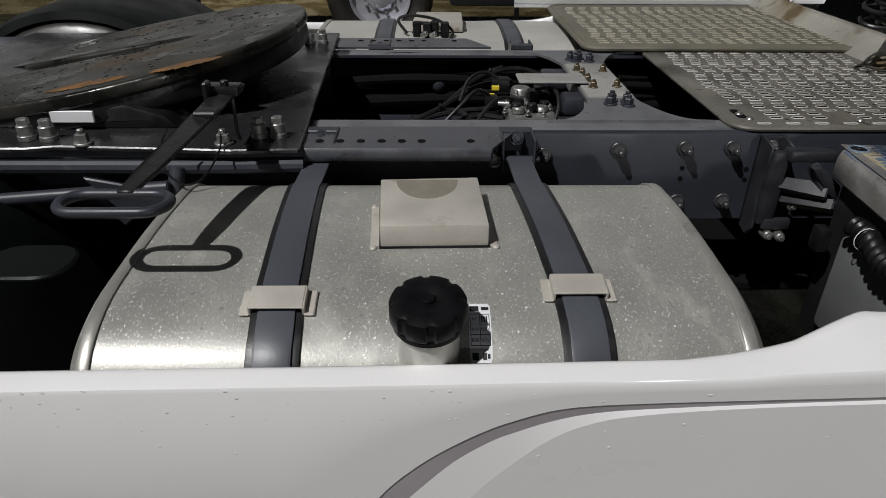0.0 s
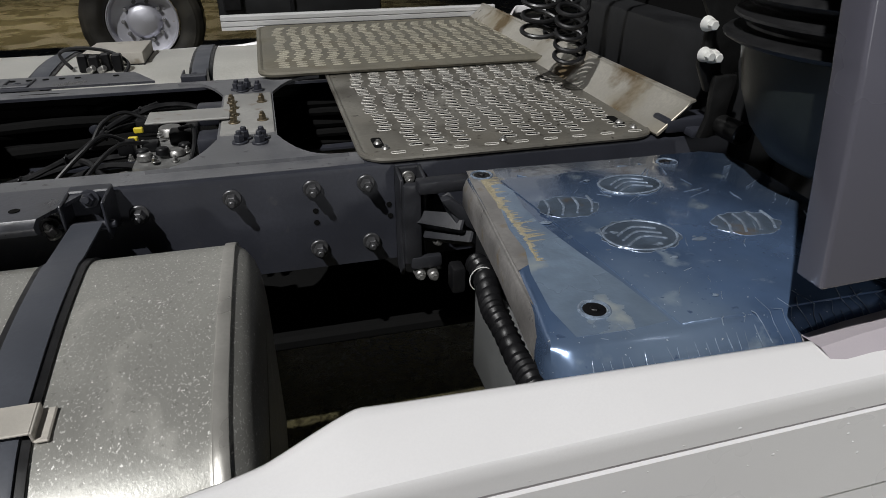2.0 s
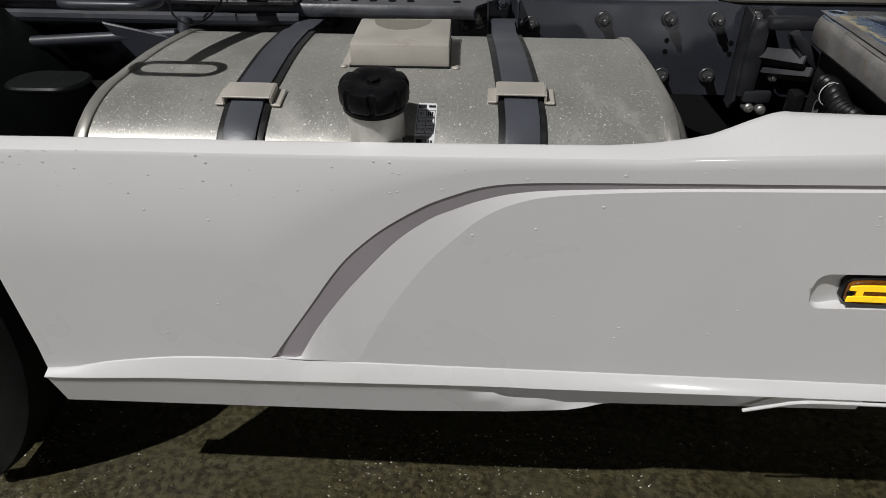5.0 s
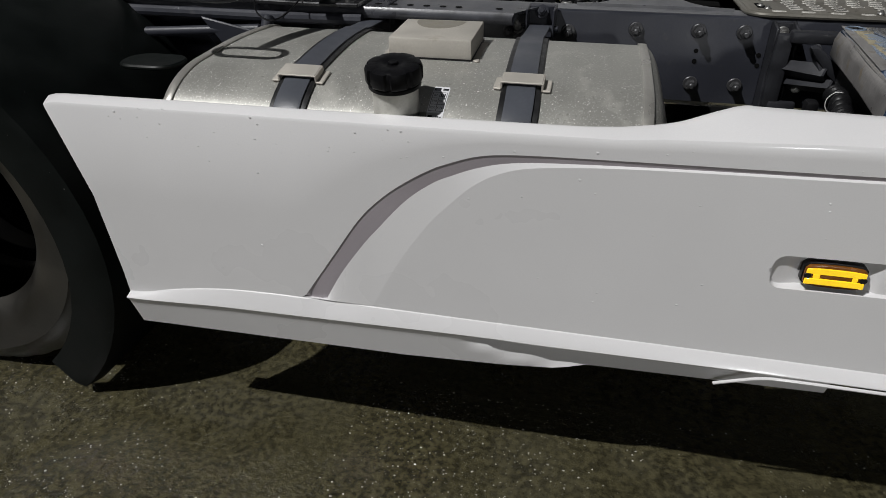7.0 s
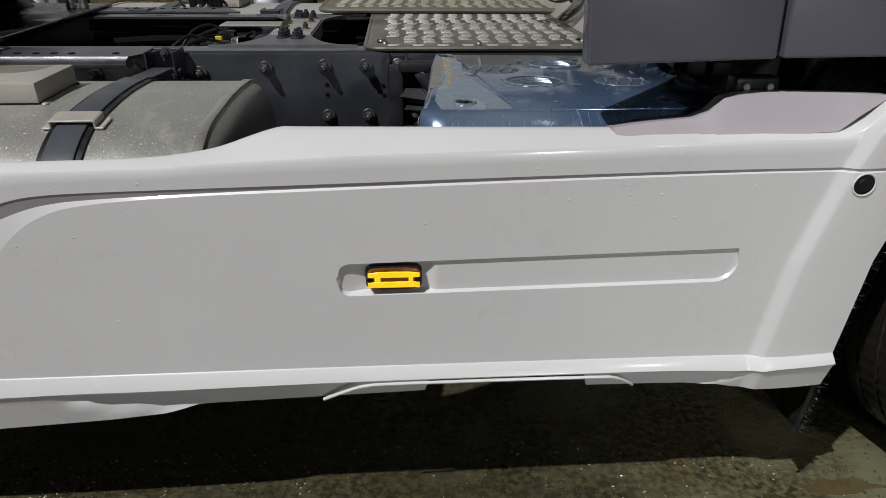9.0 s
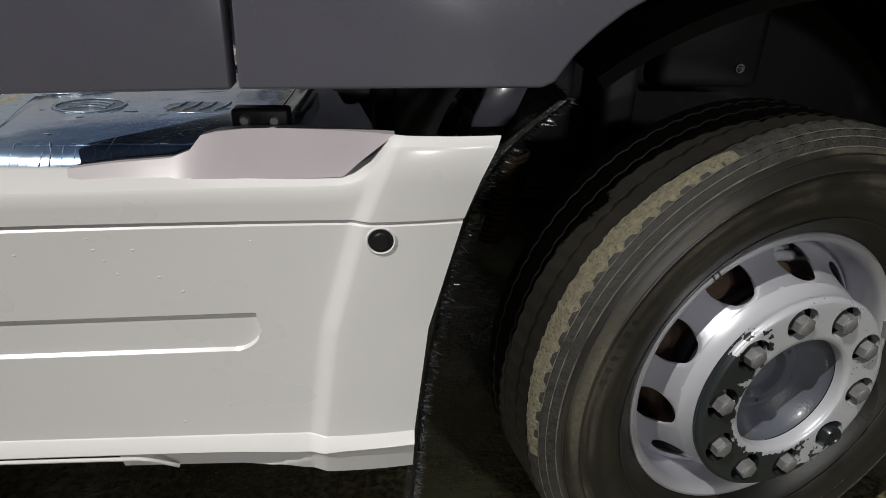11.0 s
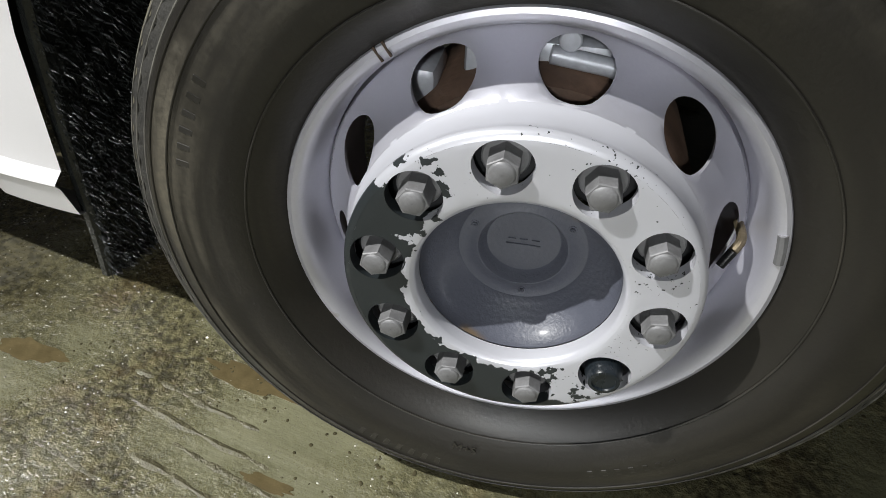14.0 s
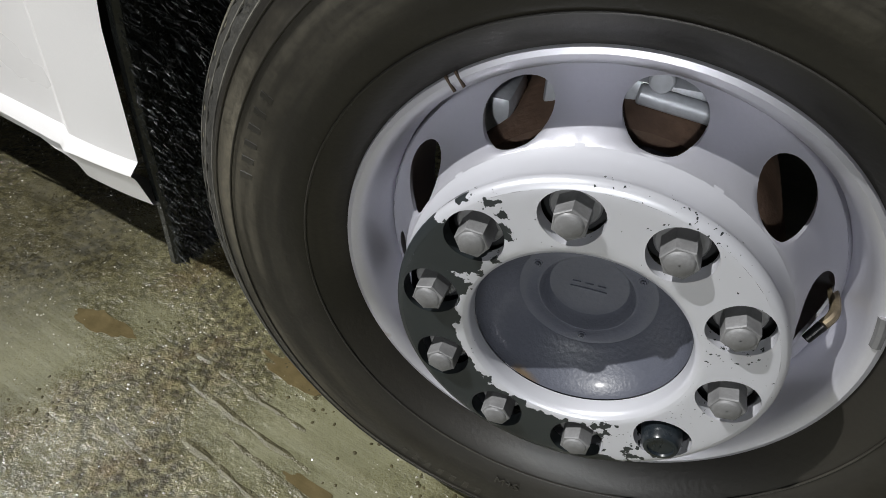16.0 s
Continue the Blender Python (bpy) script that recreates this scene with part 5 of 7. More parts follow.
battery = part("battery_box", box(B(), 1.655, 2.21, 0.075, 0.70, 0.47, 0.90, 0.02, 2), DARKIN, truck, "dark battery box with a cable duct on its side")
part("battery_lid", cover_mesh(), BLUEFILM, battery, "polished lid under torn blue protective film")
for x, y, z in ((1.668, 0.692, 0.957), (1.670, 0.185, 0.957), (2.076, 0.185, 0.957), (2.07, 0.66, 0.957)):
    ring = [(x + 0.021 * math.cos(t), y + 0.021 * math.sin(t), z + 0.0005) for t in [2 * math.pi * i / 28 for i in range(28)]]
    part("lid_recess", tube(B(), ring, 0.0028, 8, True), FILMEDGE, battery, "dished screw recess ring")
for x, y, z in ((1.668, 0.692, 0.957), (1.670, 0.185, 0.957), (2.076, 0.185, 0.957), (2.07, 0.66, 0.957)):
    bm = rod(B(), (x, y, z - 0.003), (x, y, z + 0.0012), 0.0165, seg=24)
    part("lid_screw", rod(bm, (x, y, z), (x, y, z + 0.004), 0.007, seg=6, bev=0.001), BLACK, battery, "black lid screw")
BARE = mat("stained_bare_steel", (0.125, 0.165, 0.225), 0.35, metal=0.5, vary=0.4, scale=18, fine=90, bump=0.1, spots=((0.17, 0.135, 0.10), 14, 0.60, 0.1, 0.6))
rngl = random.Random(31)
# embossed plain emblems where the film is cut
for cx, cy, rx, ry in ((1.84, 0.365, 0.062, 0.052), (1.93, 0.565, 0.062, 0.045)):
    pts = [(cx + rx * math.cos(t), cy + ry * math.sin(t), 0.9615) for t in [2 * math.pi * i / 40 for i in range(40)]]
    bm = B()
    tube(bm, pts, 0.0024, 6, True, 0.6)
    for s in (-1, 0, 1):
        tube(bm, smooth_path([(cx - rx * 0.6, cy + s * 0.018 - 0.012, 0.961), (cx, cy + s * 0.018 + 0.010, 0.9615), (cx + rx * 0.6, cy + s * 0.018 - 0.004, 0.961)], 5), 0.0024, 6)
    rag = [(cx + rx * 1.10 * rngl.uniform(0.93, 1.04) * math.cos(a), cy + ry * 1.12 * rngl.uniform(0.90, 1.05) * math.sin(a)) for a in [2 * math.pi * i / 36 for i in range(36)]]
    part("bare_ground", prism(B(), rag, "xy", 0.9598, 0.9606), BARE, battery, "bare stained metal under the torn film")
    part("torn_edge", tube(B(), [(px, py, 0.9606) for px, py in rag], 0.0007, 5, True), FILMEDGE, battery, "torn film edge")
    part("film_emblem", bm, FILMEDGE, battery, "raised oval emblem shape cut free of film")
for cx, cy in ((1.77, 0.50), (2.04, 0.36)):
    bm = B()
    for k in range(4):
        tube(bm, smooth_path([(cx - 0.05 + k * 0.028, cy - 0.03, 0.961), (cx - 0.035 + k * 0.028, cy, 0.9618), (cx - 0.03 + k * 0.028, cy + 0.035, 0.961)], 5), 0.0026, 6)
    rag = [(cx + 0.062 * rngl.uniform(0.85, 1.06) * math.cos(a), cy + 0.046 * rngl.uniform(0.85, 1.06) * math.sin(a)) for a in [2 * math.pi * i / 30 for i in range(30)]]
    part("bare_ground", prism(B(), rag, "xy", 0.9598, 0.9605), BARE, battery)
    part("torn_edge", tube(B(), [(px, py, 0.9605) for px, py in rag], 0.0007, 5, True), FILMEDGE, battery, "torn film edge")
    part("film_mark", bm, FILMEDGE, battery, "raised striped mark cut free of film")
bm = B()
rng = random.Random(8)
for k in range(14):
    x, y = rng.uniform(1.66, 2.2), rng.uniform(0.07, 0.7)
    if k < 10:
        x, y = 1.83 + rng.uniform(-0.1, 0.1), 0.36 + rng.uniform(-0.08, 0.05)
    pts = []
    q = rng.uniform(0.003, 0.010)
    for i in range(9):
        t = 2 * math.pi * i / 9
        pts.append((x + q * rng.uniform(0.4, 1.3) * math.cos(t) * 1.3, y + q * rng.uniform(0.3, 1.0) * math.sin(t)))
    z = 0.9603 + 0.0001 * k if 1.765 < x < 2.165 and 0.145 < y < 0.615 else 0.9573 + 0.0001 * k
    prism(bm, pts, "xy", z, z + 0.0004)
part("film_scrap", bm, FILMEDGE, battery, "torn scraps of clear film", kind="stuff")
bm = B()
edge = curve([(0.10, 1.578), (0.40, 1.610), (0.70, 1.634), (0.73, 1.650)])
prev = None
for k in range(131):
    y = 0.705 - 0.375 * k / 130
    x0 = edge(y) + 0.024 + 0.004 * noise.noise((y * 40, 0, 1)) + (0.018 * k / 130)
    w = (0.020 - 0.012 * k / 130) * (0.75 + 0.6 * noise.noise((y * 30, 3, 2))) + 0.042 * rng.random() ** 4
    row = [bm.verts.new((x0, y, 0.9573)), bm.verts.new((x0 + w * 0.4, y, 0.9580)), bm.verts.new((x0 + max(0.004, w), y, 0.9574))]
    if prev:
        for i in (0, 1):
            bm.faces.new((prev[i], prev[i + 1], row[i + 1], row[i]))
    prev = row
part("mud_streak", bm, DIRT, battery, "dried mud along the lid edge")
bare = [(1.645, 0.724), (1.700, 0.716), (1.693, 0.655), (1.684, 0.60), (1.676, 0.50), (1.664, 0.42), (1.650, 0.36), (1.628, 0.325), (1.606, 0.312), (1.616, 0.42), (1.628, 0.54), (1.637, 0.66)]
part("bare_strip", prism(B(), bare, "xy", 0.9560, 0.9572), LIDSTEEL, battery, "bare dull steel where the film is gone")
bm = B()
flank = [(1.652, 0.724), (1.634, 0.700), (1.622, 0.55), (1.610, 0.40), (1.599, 0.30), (1.590, 0.22), (1.5855, 0.175)]
rows = [[bm.verts.new((x + dx, y, z)) for dx, z in ((0.002, 0.886), (-0.0035, 0.893), (-0.0030, 0.930), (0.0035, 0.9470), (0.0120, 0.9545))] for x, y in flank]
for a, b in zip(rows, rows[1:]):
    for i in range(4):
        bm.faces.new((a[i], a[i + 1], b[i + 1], b[i]))
part("lid_flank", bm, LIDSTEEL, battery, "bare folded steel flank of the lid")
# fine wrinkles and scratches over the film
bm = B()
for k in range(46):
    x, y = rng.uniform(1.70, 2.20), rng.uniform(0.15, 0.66)
    z = 0.9602 if 1.78 < x < 2.17 and 0.14 < y < 0.62 else 0.9573
    a, l = rng.gauss(1.2, 0.5), rng.uniform(0.012, 0.06)
    pts = [(x + l * f * math.cos(a) + rng.uniform(-0.002, 0.002), y + l * f * math.sin(a) * 0.8, z) for f in (0, 0.35, 0.7, 1.0)]
    tube(bm, pts, rng.uniform(0.0003, 0.0008), 5)
part("film_wrinkle", bm, FILMEDGE, battery, "fine wrinkles in the film", kind="stuff")
# creased film along the front lip of the lid
bm = B()
for k in range(38):
    x = 1.62 + k * 0.0155 + rng.uniform(-0.005, 0.005)
    l = 0.002 + 0.045 * rng.random() ** 4
    up = 0.0602 if x > 1.77 else 0.0572
    pts = [(x, 0.0765, 0.914), (x + rng.uniform(-0.003, 0.003), 0.084, 0.933), (x + rng.uniform(-0.005, 0.005), 0.107, 0.9500), (x + rng.uniform(-0.012, 0.012), 0.118, 0.9 + up), (x + rng.uniform(-0.02, 0.02), 0.120 + l, 0.9 + up)]
    if rng.random() < 0.4:
        pts = pts[:3]
    if rng.random() < 0.3:
        pts = pts[1:]
    tube(bm, pts, rng.uniform(0.0003, 0.0008), 5)
part("film_crease", bm, FILMEDGE, battery, "creases in the film along the lip", kind="stuff")
# a second, clouded film with painted sheen over the rear strip, and bare pressed edge
poly = [(1.668, 0.64), (1.690, 0.645), (1.703, 0.60), (1.695, 0.52), (1.702, 0.44), (1.720, 0.34), (1.742, 0.24), (1.757, 0.135), (1.70, 0.130), (1.62, 0.132), (1.612, 0.20), (1.622, 0.30), (1.640, 0.37), (1.640, 0.45), (1.655, 0.54)]
part("film_patch", prism(B(), poly, "xy", 0.9560, 0.9575), PALEFILM, battery, "clouded double film beside the fold, sheen in its colour")
bm = tube(B(), smooth_path([(1.5895, 0.135, 0.9475), (1.6005, 0.22, 0.9480), (1.6165, 0.40, 0.9480), (1.636, 0.60, 0.9480), (1.643, 0.69, 0.9475)], 6), 0.0052, 8)
part("lid_edge", bm, LIDSTEEL, battery, "bare steel along the pressed lid edge")
# side bracket, cable duct and clamp studs beside the battery box
bm = B()
for x in (1.512, 1.562):
    prism(bm, [(0.76, 0.935), (0.82, 0.945), (0.832, 0.94), (0.832, 0.70), (0.79, 0.69), (0.765, 0.72), (0.775, 0.80), (0.765, 0.88)], "yz", x, x + 0.008, 0.002, 1)
box(bm, 1.512, 1.57, 0.822, 0.832, 0.70, 0.94, 0.003, 1)
box(bm, 1.545, 1.66, 0.735, 0.775, 0.905, 0.935, 0.008, 2)
BRACKET = mat("black_bracket_paint", (0.026, 0.027, 0.032), 0.45, vary=0.3, scale=20, fine=150, bump=0.1)
part("side_bracket", bm, BRACKET, battery, "dark pressed mounting bracket")
part("bracket_rib", box(B(), 1.516, 1.556, 0.752, 0.775, 0.735, 0.925, 0.006, 2), BRACKET, battery, "upright rib of the bracket")
for p0, p1, r0, r1 in (((1.550, 0.772, 0.838), (1.640, 0.705, 0.842), 0.020, 0.026), ((1.565, 0.765, 0.800), (1.655, 0.690, 0.815), 0.015, 0.018), ((1.600, 0.735, 0.905), (1.632, 0.712, 0.845), 0.014, 0.018)):
    part("bracket_arm", rod(B(), p0, p1, r0, r1, 4, 0.004), BRACKET, battery, "square dark bracket arm")
part("stud_carrier", box(B(), 1.530, 1.600, 0.748, 0.768, 0.722, 0.752, 0.006, 2), BRACKET, battery)
part("corner_web", prism(B(), [(1.585, 0.905), (1.605, 0.91), (1.665, 0.86), (1.665, 0.82), (1.64, 0.84), (1.60, 0.885)], "xz", 0.70, 0.725, 0.005, 2), BRACKET, battery)
for z in (0.915, 0.865, 0.815, 0.765):
    part("bracket_bolt", hexbolt(B(), (1.541, 0.823, z), (0, -1, 0), 0.011, 0.028), RAIL if z < 0.9 else STEEL, battery, "bracket bolt")
part("cable_clip", box(B(), 1.582, 1.612, 0.60, 0.64, 0.74, 0.80, 0.008, 2), BLACK, battery)
bm = B()
prev = None
for k in range(67):
    t = k / 66
    p = Vector((1.616 - 0.030 * t + 0.004 * math.sin(11 * t), 0.56 - 0.45 * t, 0.835 - 0.012 * math.sin(3 * t) + 0.006 * math.sin(17 * t)))
    r = (0.0215 if k % 3 else 0.0165) + 0.002 * math.sin(9 * t)
    ring = [bm.verts.new((p.x + r * math.cos(a), p.y, p.z + r * 1.1 * math.sin(a))) for a in [2 * math.pi * i / 14 for i in range(14)]]
    if prev:
        for i in range(14):
            bm.faces.new((prev[i], prev[(i + 1) % 14], ring[(i + 1) % 14], ring[i]))
    prev = ring
part("cable_duct", bm, BLACK, battery, "ribbed black cable duct")
part("cable_tie", tube(B(), [(1.611 + 0.0232 * math.cos(a), 0.50, 0.832 + 0.0252 * math.sin(a)) for a in [2 * math.pi * i / 16 for i in range(16)]], 0.0011, 6, True), WHITEPL, battery, "white cable tie round the duct")
bm = B()
box(bm, 1.628, 1.658, 0.12, 0.60, 0.55, 0.79, 0.012, 2)
part("battery_side", bm, mat("grey_battery_case", (0.16, 0.165, 0.165), 0.6, vary=0.15), battery, "grey plastic battery case side")
for x, y, z in ((1.549, 0.748, 0.709), (1.578, 0.742, 0.707), (1.59, 0.75, 0.79)):
    bm = rod(B(), (x, y + 0.03, z), (x, y - 0.006, z), 0.013, 0.012, 16, 0.003)
    part("clamp_stud", rod(bm, (x, y, z), (x, y - 0.014, z), 0.0075, seg=6, bev=0.001), STEEL, battery, "bright clamp stud")

# -- fifth wheel on its mounting plate --
PZ = 0.9700
bm = prism(B(), [(-0.75, 0.665), (-0.16, 0.665), (-0.10, 0.680), (0.10, 0.668), (0.28, 0.655), (0.425, 0.662), (0.372, 1.87), (-0.75, 1.87)], "xy", PZ - 0.012, PZ, 0.003, 1)
plate = part("mounting_plate", bm, mat("wet_black_plate", (0.022, 0.022, 0.024), 0.28, vary=0.3, scale=9, fine=60, bump=0.12, spots=((0.05, 0.048, 0.045), 8, 0.55, 0.2, 0.5)), truck, "wet black fifth wheel mounting plate")
bm = B()
rod(bm, (0, 0, 0), (0, 0, 0.012), 0.019, seg=20, bev=0.001)
rod(bm, (0, 0, 0.010), (0, 0, 0.034), 0.0165, seg=20, bev=0.002)
rod(bm, (0, 0, 0.032), (0, 0, 0.048), 0.013, seg=6, bev=0.002)
pb = part("plate_bolt", bm, STEEL, plate, "tall plated plate bolt with spacer")
pb.matrix_basis = Matrix.Translation((0.368, 0.735, PZ))
for x, y in ((0.325, 0.735), (-0.130, 0.715), (-0.180, 0.72), (0.290, 1.69), (0.335, 1.69), (-0.42, 0.72), (-0.47, 0.72)):
    again(pb, plate, Matrix.Translation((x, y, PZ)))
for x in (0.258, -0.045):
    part("flange_bolt", hexbolt(B(), (x, 0.69, PZ), (0, 0, 1), 0.014, 0.035), STEEL, plate)
# pedestal and top plate
fifth = new("fifth_wheel")
fifth.parent = truck
for s in (-1, 1):
    bm = B()
    prism(bm, [(-0.30, PZ), (0.13, PZ), (0.10, PZ + 0.030), (0.02, PZ + 0.055), (-0.12, PZ + 0.040), (-0.26, PZ + 0.010)], "xz", MID + s * 0.43 - 0.05, MID + s * 0.43 + 0.05, 0.008, 2)
    part("pedestal", bm, GREASED, fifth, "greasy cast pedestal")
FC, FR, FZ = Vector((-0.145, MID)), 0.498, 1.046
outline = []
for k in range(49):
    t = radians(-158 + 316 * k / 48)
    outline.append((FC.x + FR * math.cos(t), FC.y + FR * math.copysign(abs(math.sin(t)) ** 0.82, math.sin(t))))
outline += [(FC.x - 0.66, FC.y + 0.26), (FC.x - 0.64, FC.y + 0.085), (FC.x - 0.06, FC.y + 0.042), (FC.x + 0.15, FC.y + 0.022), (FC.x + 0.185, FC.y), (FC.x + 0.15, FC.y - 0.022), (FC.x - 0.06, FC.y - 0.042), (FC.x - 0.64, FC.y - 0.085), (FC.x - 0.66, FC.y - 0.26)]
TILT = Matrix.Translation((FC.x, FC.y, FZ)) @ Matrix.Rotation(radians(-10.5), 4, "Y") @ Matrix.Translation((-FC.x, -FC.y, -FZ))
bm = prism(B(), outline, "xy", FZ - 0.035, FZ, 0.010, 3)
bmesh.ops.transform(bm, matrix=TILT, verts=bm.verts)
part("coupling_plate", bm, GREASE, fifth, "greased coupling plate with a rusty worn band")
rr = random.Random(5)
BAND = mat("bright_rust", (0.20, 0.095, 0.028), 0.7, vary=0.5, scale=26, fine=120, bump=0.2, stretch=(1, 3, 1), spots=((0.035, 0.028, 0.02), 20, 0.50, 0.14, 0.4))
for xa, xb, n in ((-0.185, 0.015, 40), (0.065, 0.235, 36)):
    bm = B()
    prev = None
    for k in range(n + 1):
        x = xa + (xb - xa) * k / n
        e = max(0.0, math.sin(math.pi * k / n)) ** 0.5
        c = 0.846 + 0.30 * max(0.0, x - 0.05) ** 1.5
        w0, w1 = (0.012 + 0.022 * rr.uniform(0.4, 1.0)) * e, (0.012 + 0.030 * rr.uniform(0.3, 1.0)) * e
        pair = [bm.verts.new((x, y, FZ + 0.0012)) for y in (c - w0, c + w1)]
        if prev:
            bm.faces.new((prev[0], prev[1], pair[1], pair[0]))
        prev = pair
    bmesh.ops.transform(bm, matrix=TILT, verts=bm.verts)
    part("worn_band", bm, BAND, fifth, "orange rust where the grease is worn off")
# lumps of grease on the plate
bm = B()
for k in range(150):
    t, r = rr.uniform(-2.6, 2.6), 0.44 * rr.random() ** 0.4
    g = bmesh.ops.create_icosphere(bm, subdivisions=1, radius=rr.uniform(0.0015, 0.0045))
    bmesh.ops.scale(bm, vec=(1.6, 1.0, 0.6), verts=g["verts"])
    bmesh.ops.translate(bm, vec=(FC.x + r * math.cos(t), FC.y + r * math.sin(t), FZ + 0.0005), verts=g["verts"])
bmesh.ops.transform(bm, matrix=TILT, verts=bm.verts)
part("grease_dots", bm, mat("wet_grease", (0.02, 0.019, 0.016), 0.08, vary=0.3, scale=40, spec=0.8), fifth, "lumps of black grease", kind="stuff")
bm = B()
inner = [(FC.x + (x - FC.x) * 0.985, FC.y + (y - FC.y) * 0.985) for x, y in outline[:49]]
prism(bm, inner[7:42], "xy", FZ - 0.080, FZ - 0.025, 0.010, 2)
bmesh.ops.transform(bm, matrix=TILT, verts=bm.verts)
part("plate_body", bm, GREASED, fifth, "black cast body under the plate")
bm = B()
box(bm, -0.150, -0.052, 0.7735, 0.7795, 0.989, 1.017, 0.002, 1)
part("type_plate", bm, PAPER, fifth, "scuffed pale type plate")
# latch, pull arm and handle loop
bm = B()
box(bm, 0.245, 0.315, 0.655, 0.70, 1.085, 1.105, 0.004, 2)
box(bm, 0.25, 0.262, 0.63, 0.66, 1.075, 1.12, 0.003, 1)
rod(bm, (0.285, 0.67, 1.10), (0.285, 0.67, 1.115), 0.009, seg=12, bev=0.002)
tube(bm, smooth_path([(0.30, 0.66, 1.09), (0.302, 0.655, 1.05), (0.30, 0.66, 1.01), (0.302, 0.665, 0.99)], 5), 0.004, 8)
part("latch", bm, GREASED, fifth, "grey steel safety latch")
bm = B()
prism(bm, [(0.258, 0.74), (0.308, 0.74), (0.305, 0.55), (0.296, 0.30), (0.290, 0.23), (0.264, 0.23), (0.258, 0.30), (0.258, 0.55)], "xy", 1.083, 1.091, 0.002, 1)
box(bm, 0.262, 0.306, 0.52, 0.56, 1.081, 1.095, 0.003, 1)
for v in bm.verts:
    if v.co.y < 0.45:
        v.co.z -= (0.45 - v.co.y) * 0.105
        v.co.x -= (0.45 - v.co.y) * 0.13
part("pull_arm", bm, GREASED, fifth, "flat steel pull arm")
loop = []
for k in range(12):
    t = radians(-90 + 180 * k / 11)
    loop.append((0.290 + 0.032 * math.cos(t), 0.205 + 0.032 * math.sin(t), 1.060))
for k in range(12):
    t = radians(90 + 180 * k / 11)
    loop.append((0.194 + 0.032 * math.cos(t), 0.205 + 0.032 * math.sin(t), 1.060))
bm = tube(B(), loop, 0.0082, 12, True)
part("handle_loop", bm, RAIL, fifth, "grey oval pull handle")
bm = tube(B(), smooth_path([(0.255, 0.69, 1.0), (0.262, 0.64, 0.975), (0.25, 0.56, 0.95), (0.22, 0.53, 0.945), (0.18, 0.55, 0.965), (0.16, 0.60, 1.0), (0.17, 0.62, 1.03)], 8), 0.0022, 6)
part("lanyard", bm, BLACK, fifth, "thin black lanyard wire")

# -- rear wheels, mudguards and bracket --
GUARD = mat("wet_mudguard_plastic", (0.0045, 0.0062, 0.0058), 0.50, vary=0.3, scale=9, fine=150, bump=0.08, spec=0.2, spots=((0.16, 0.16, 0.15), 130, 0.745, 0.02, 0.3))

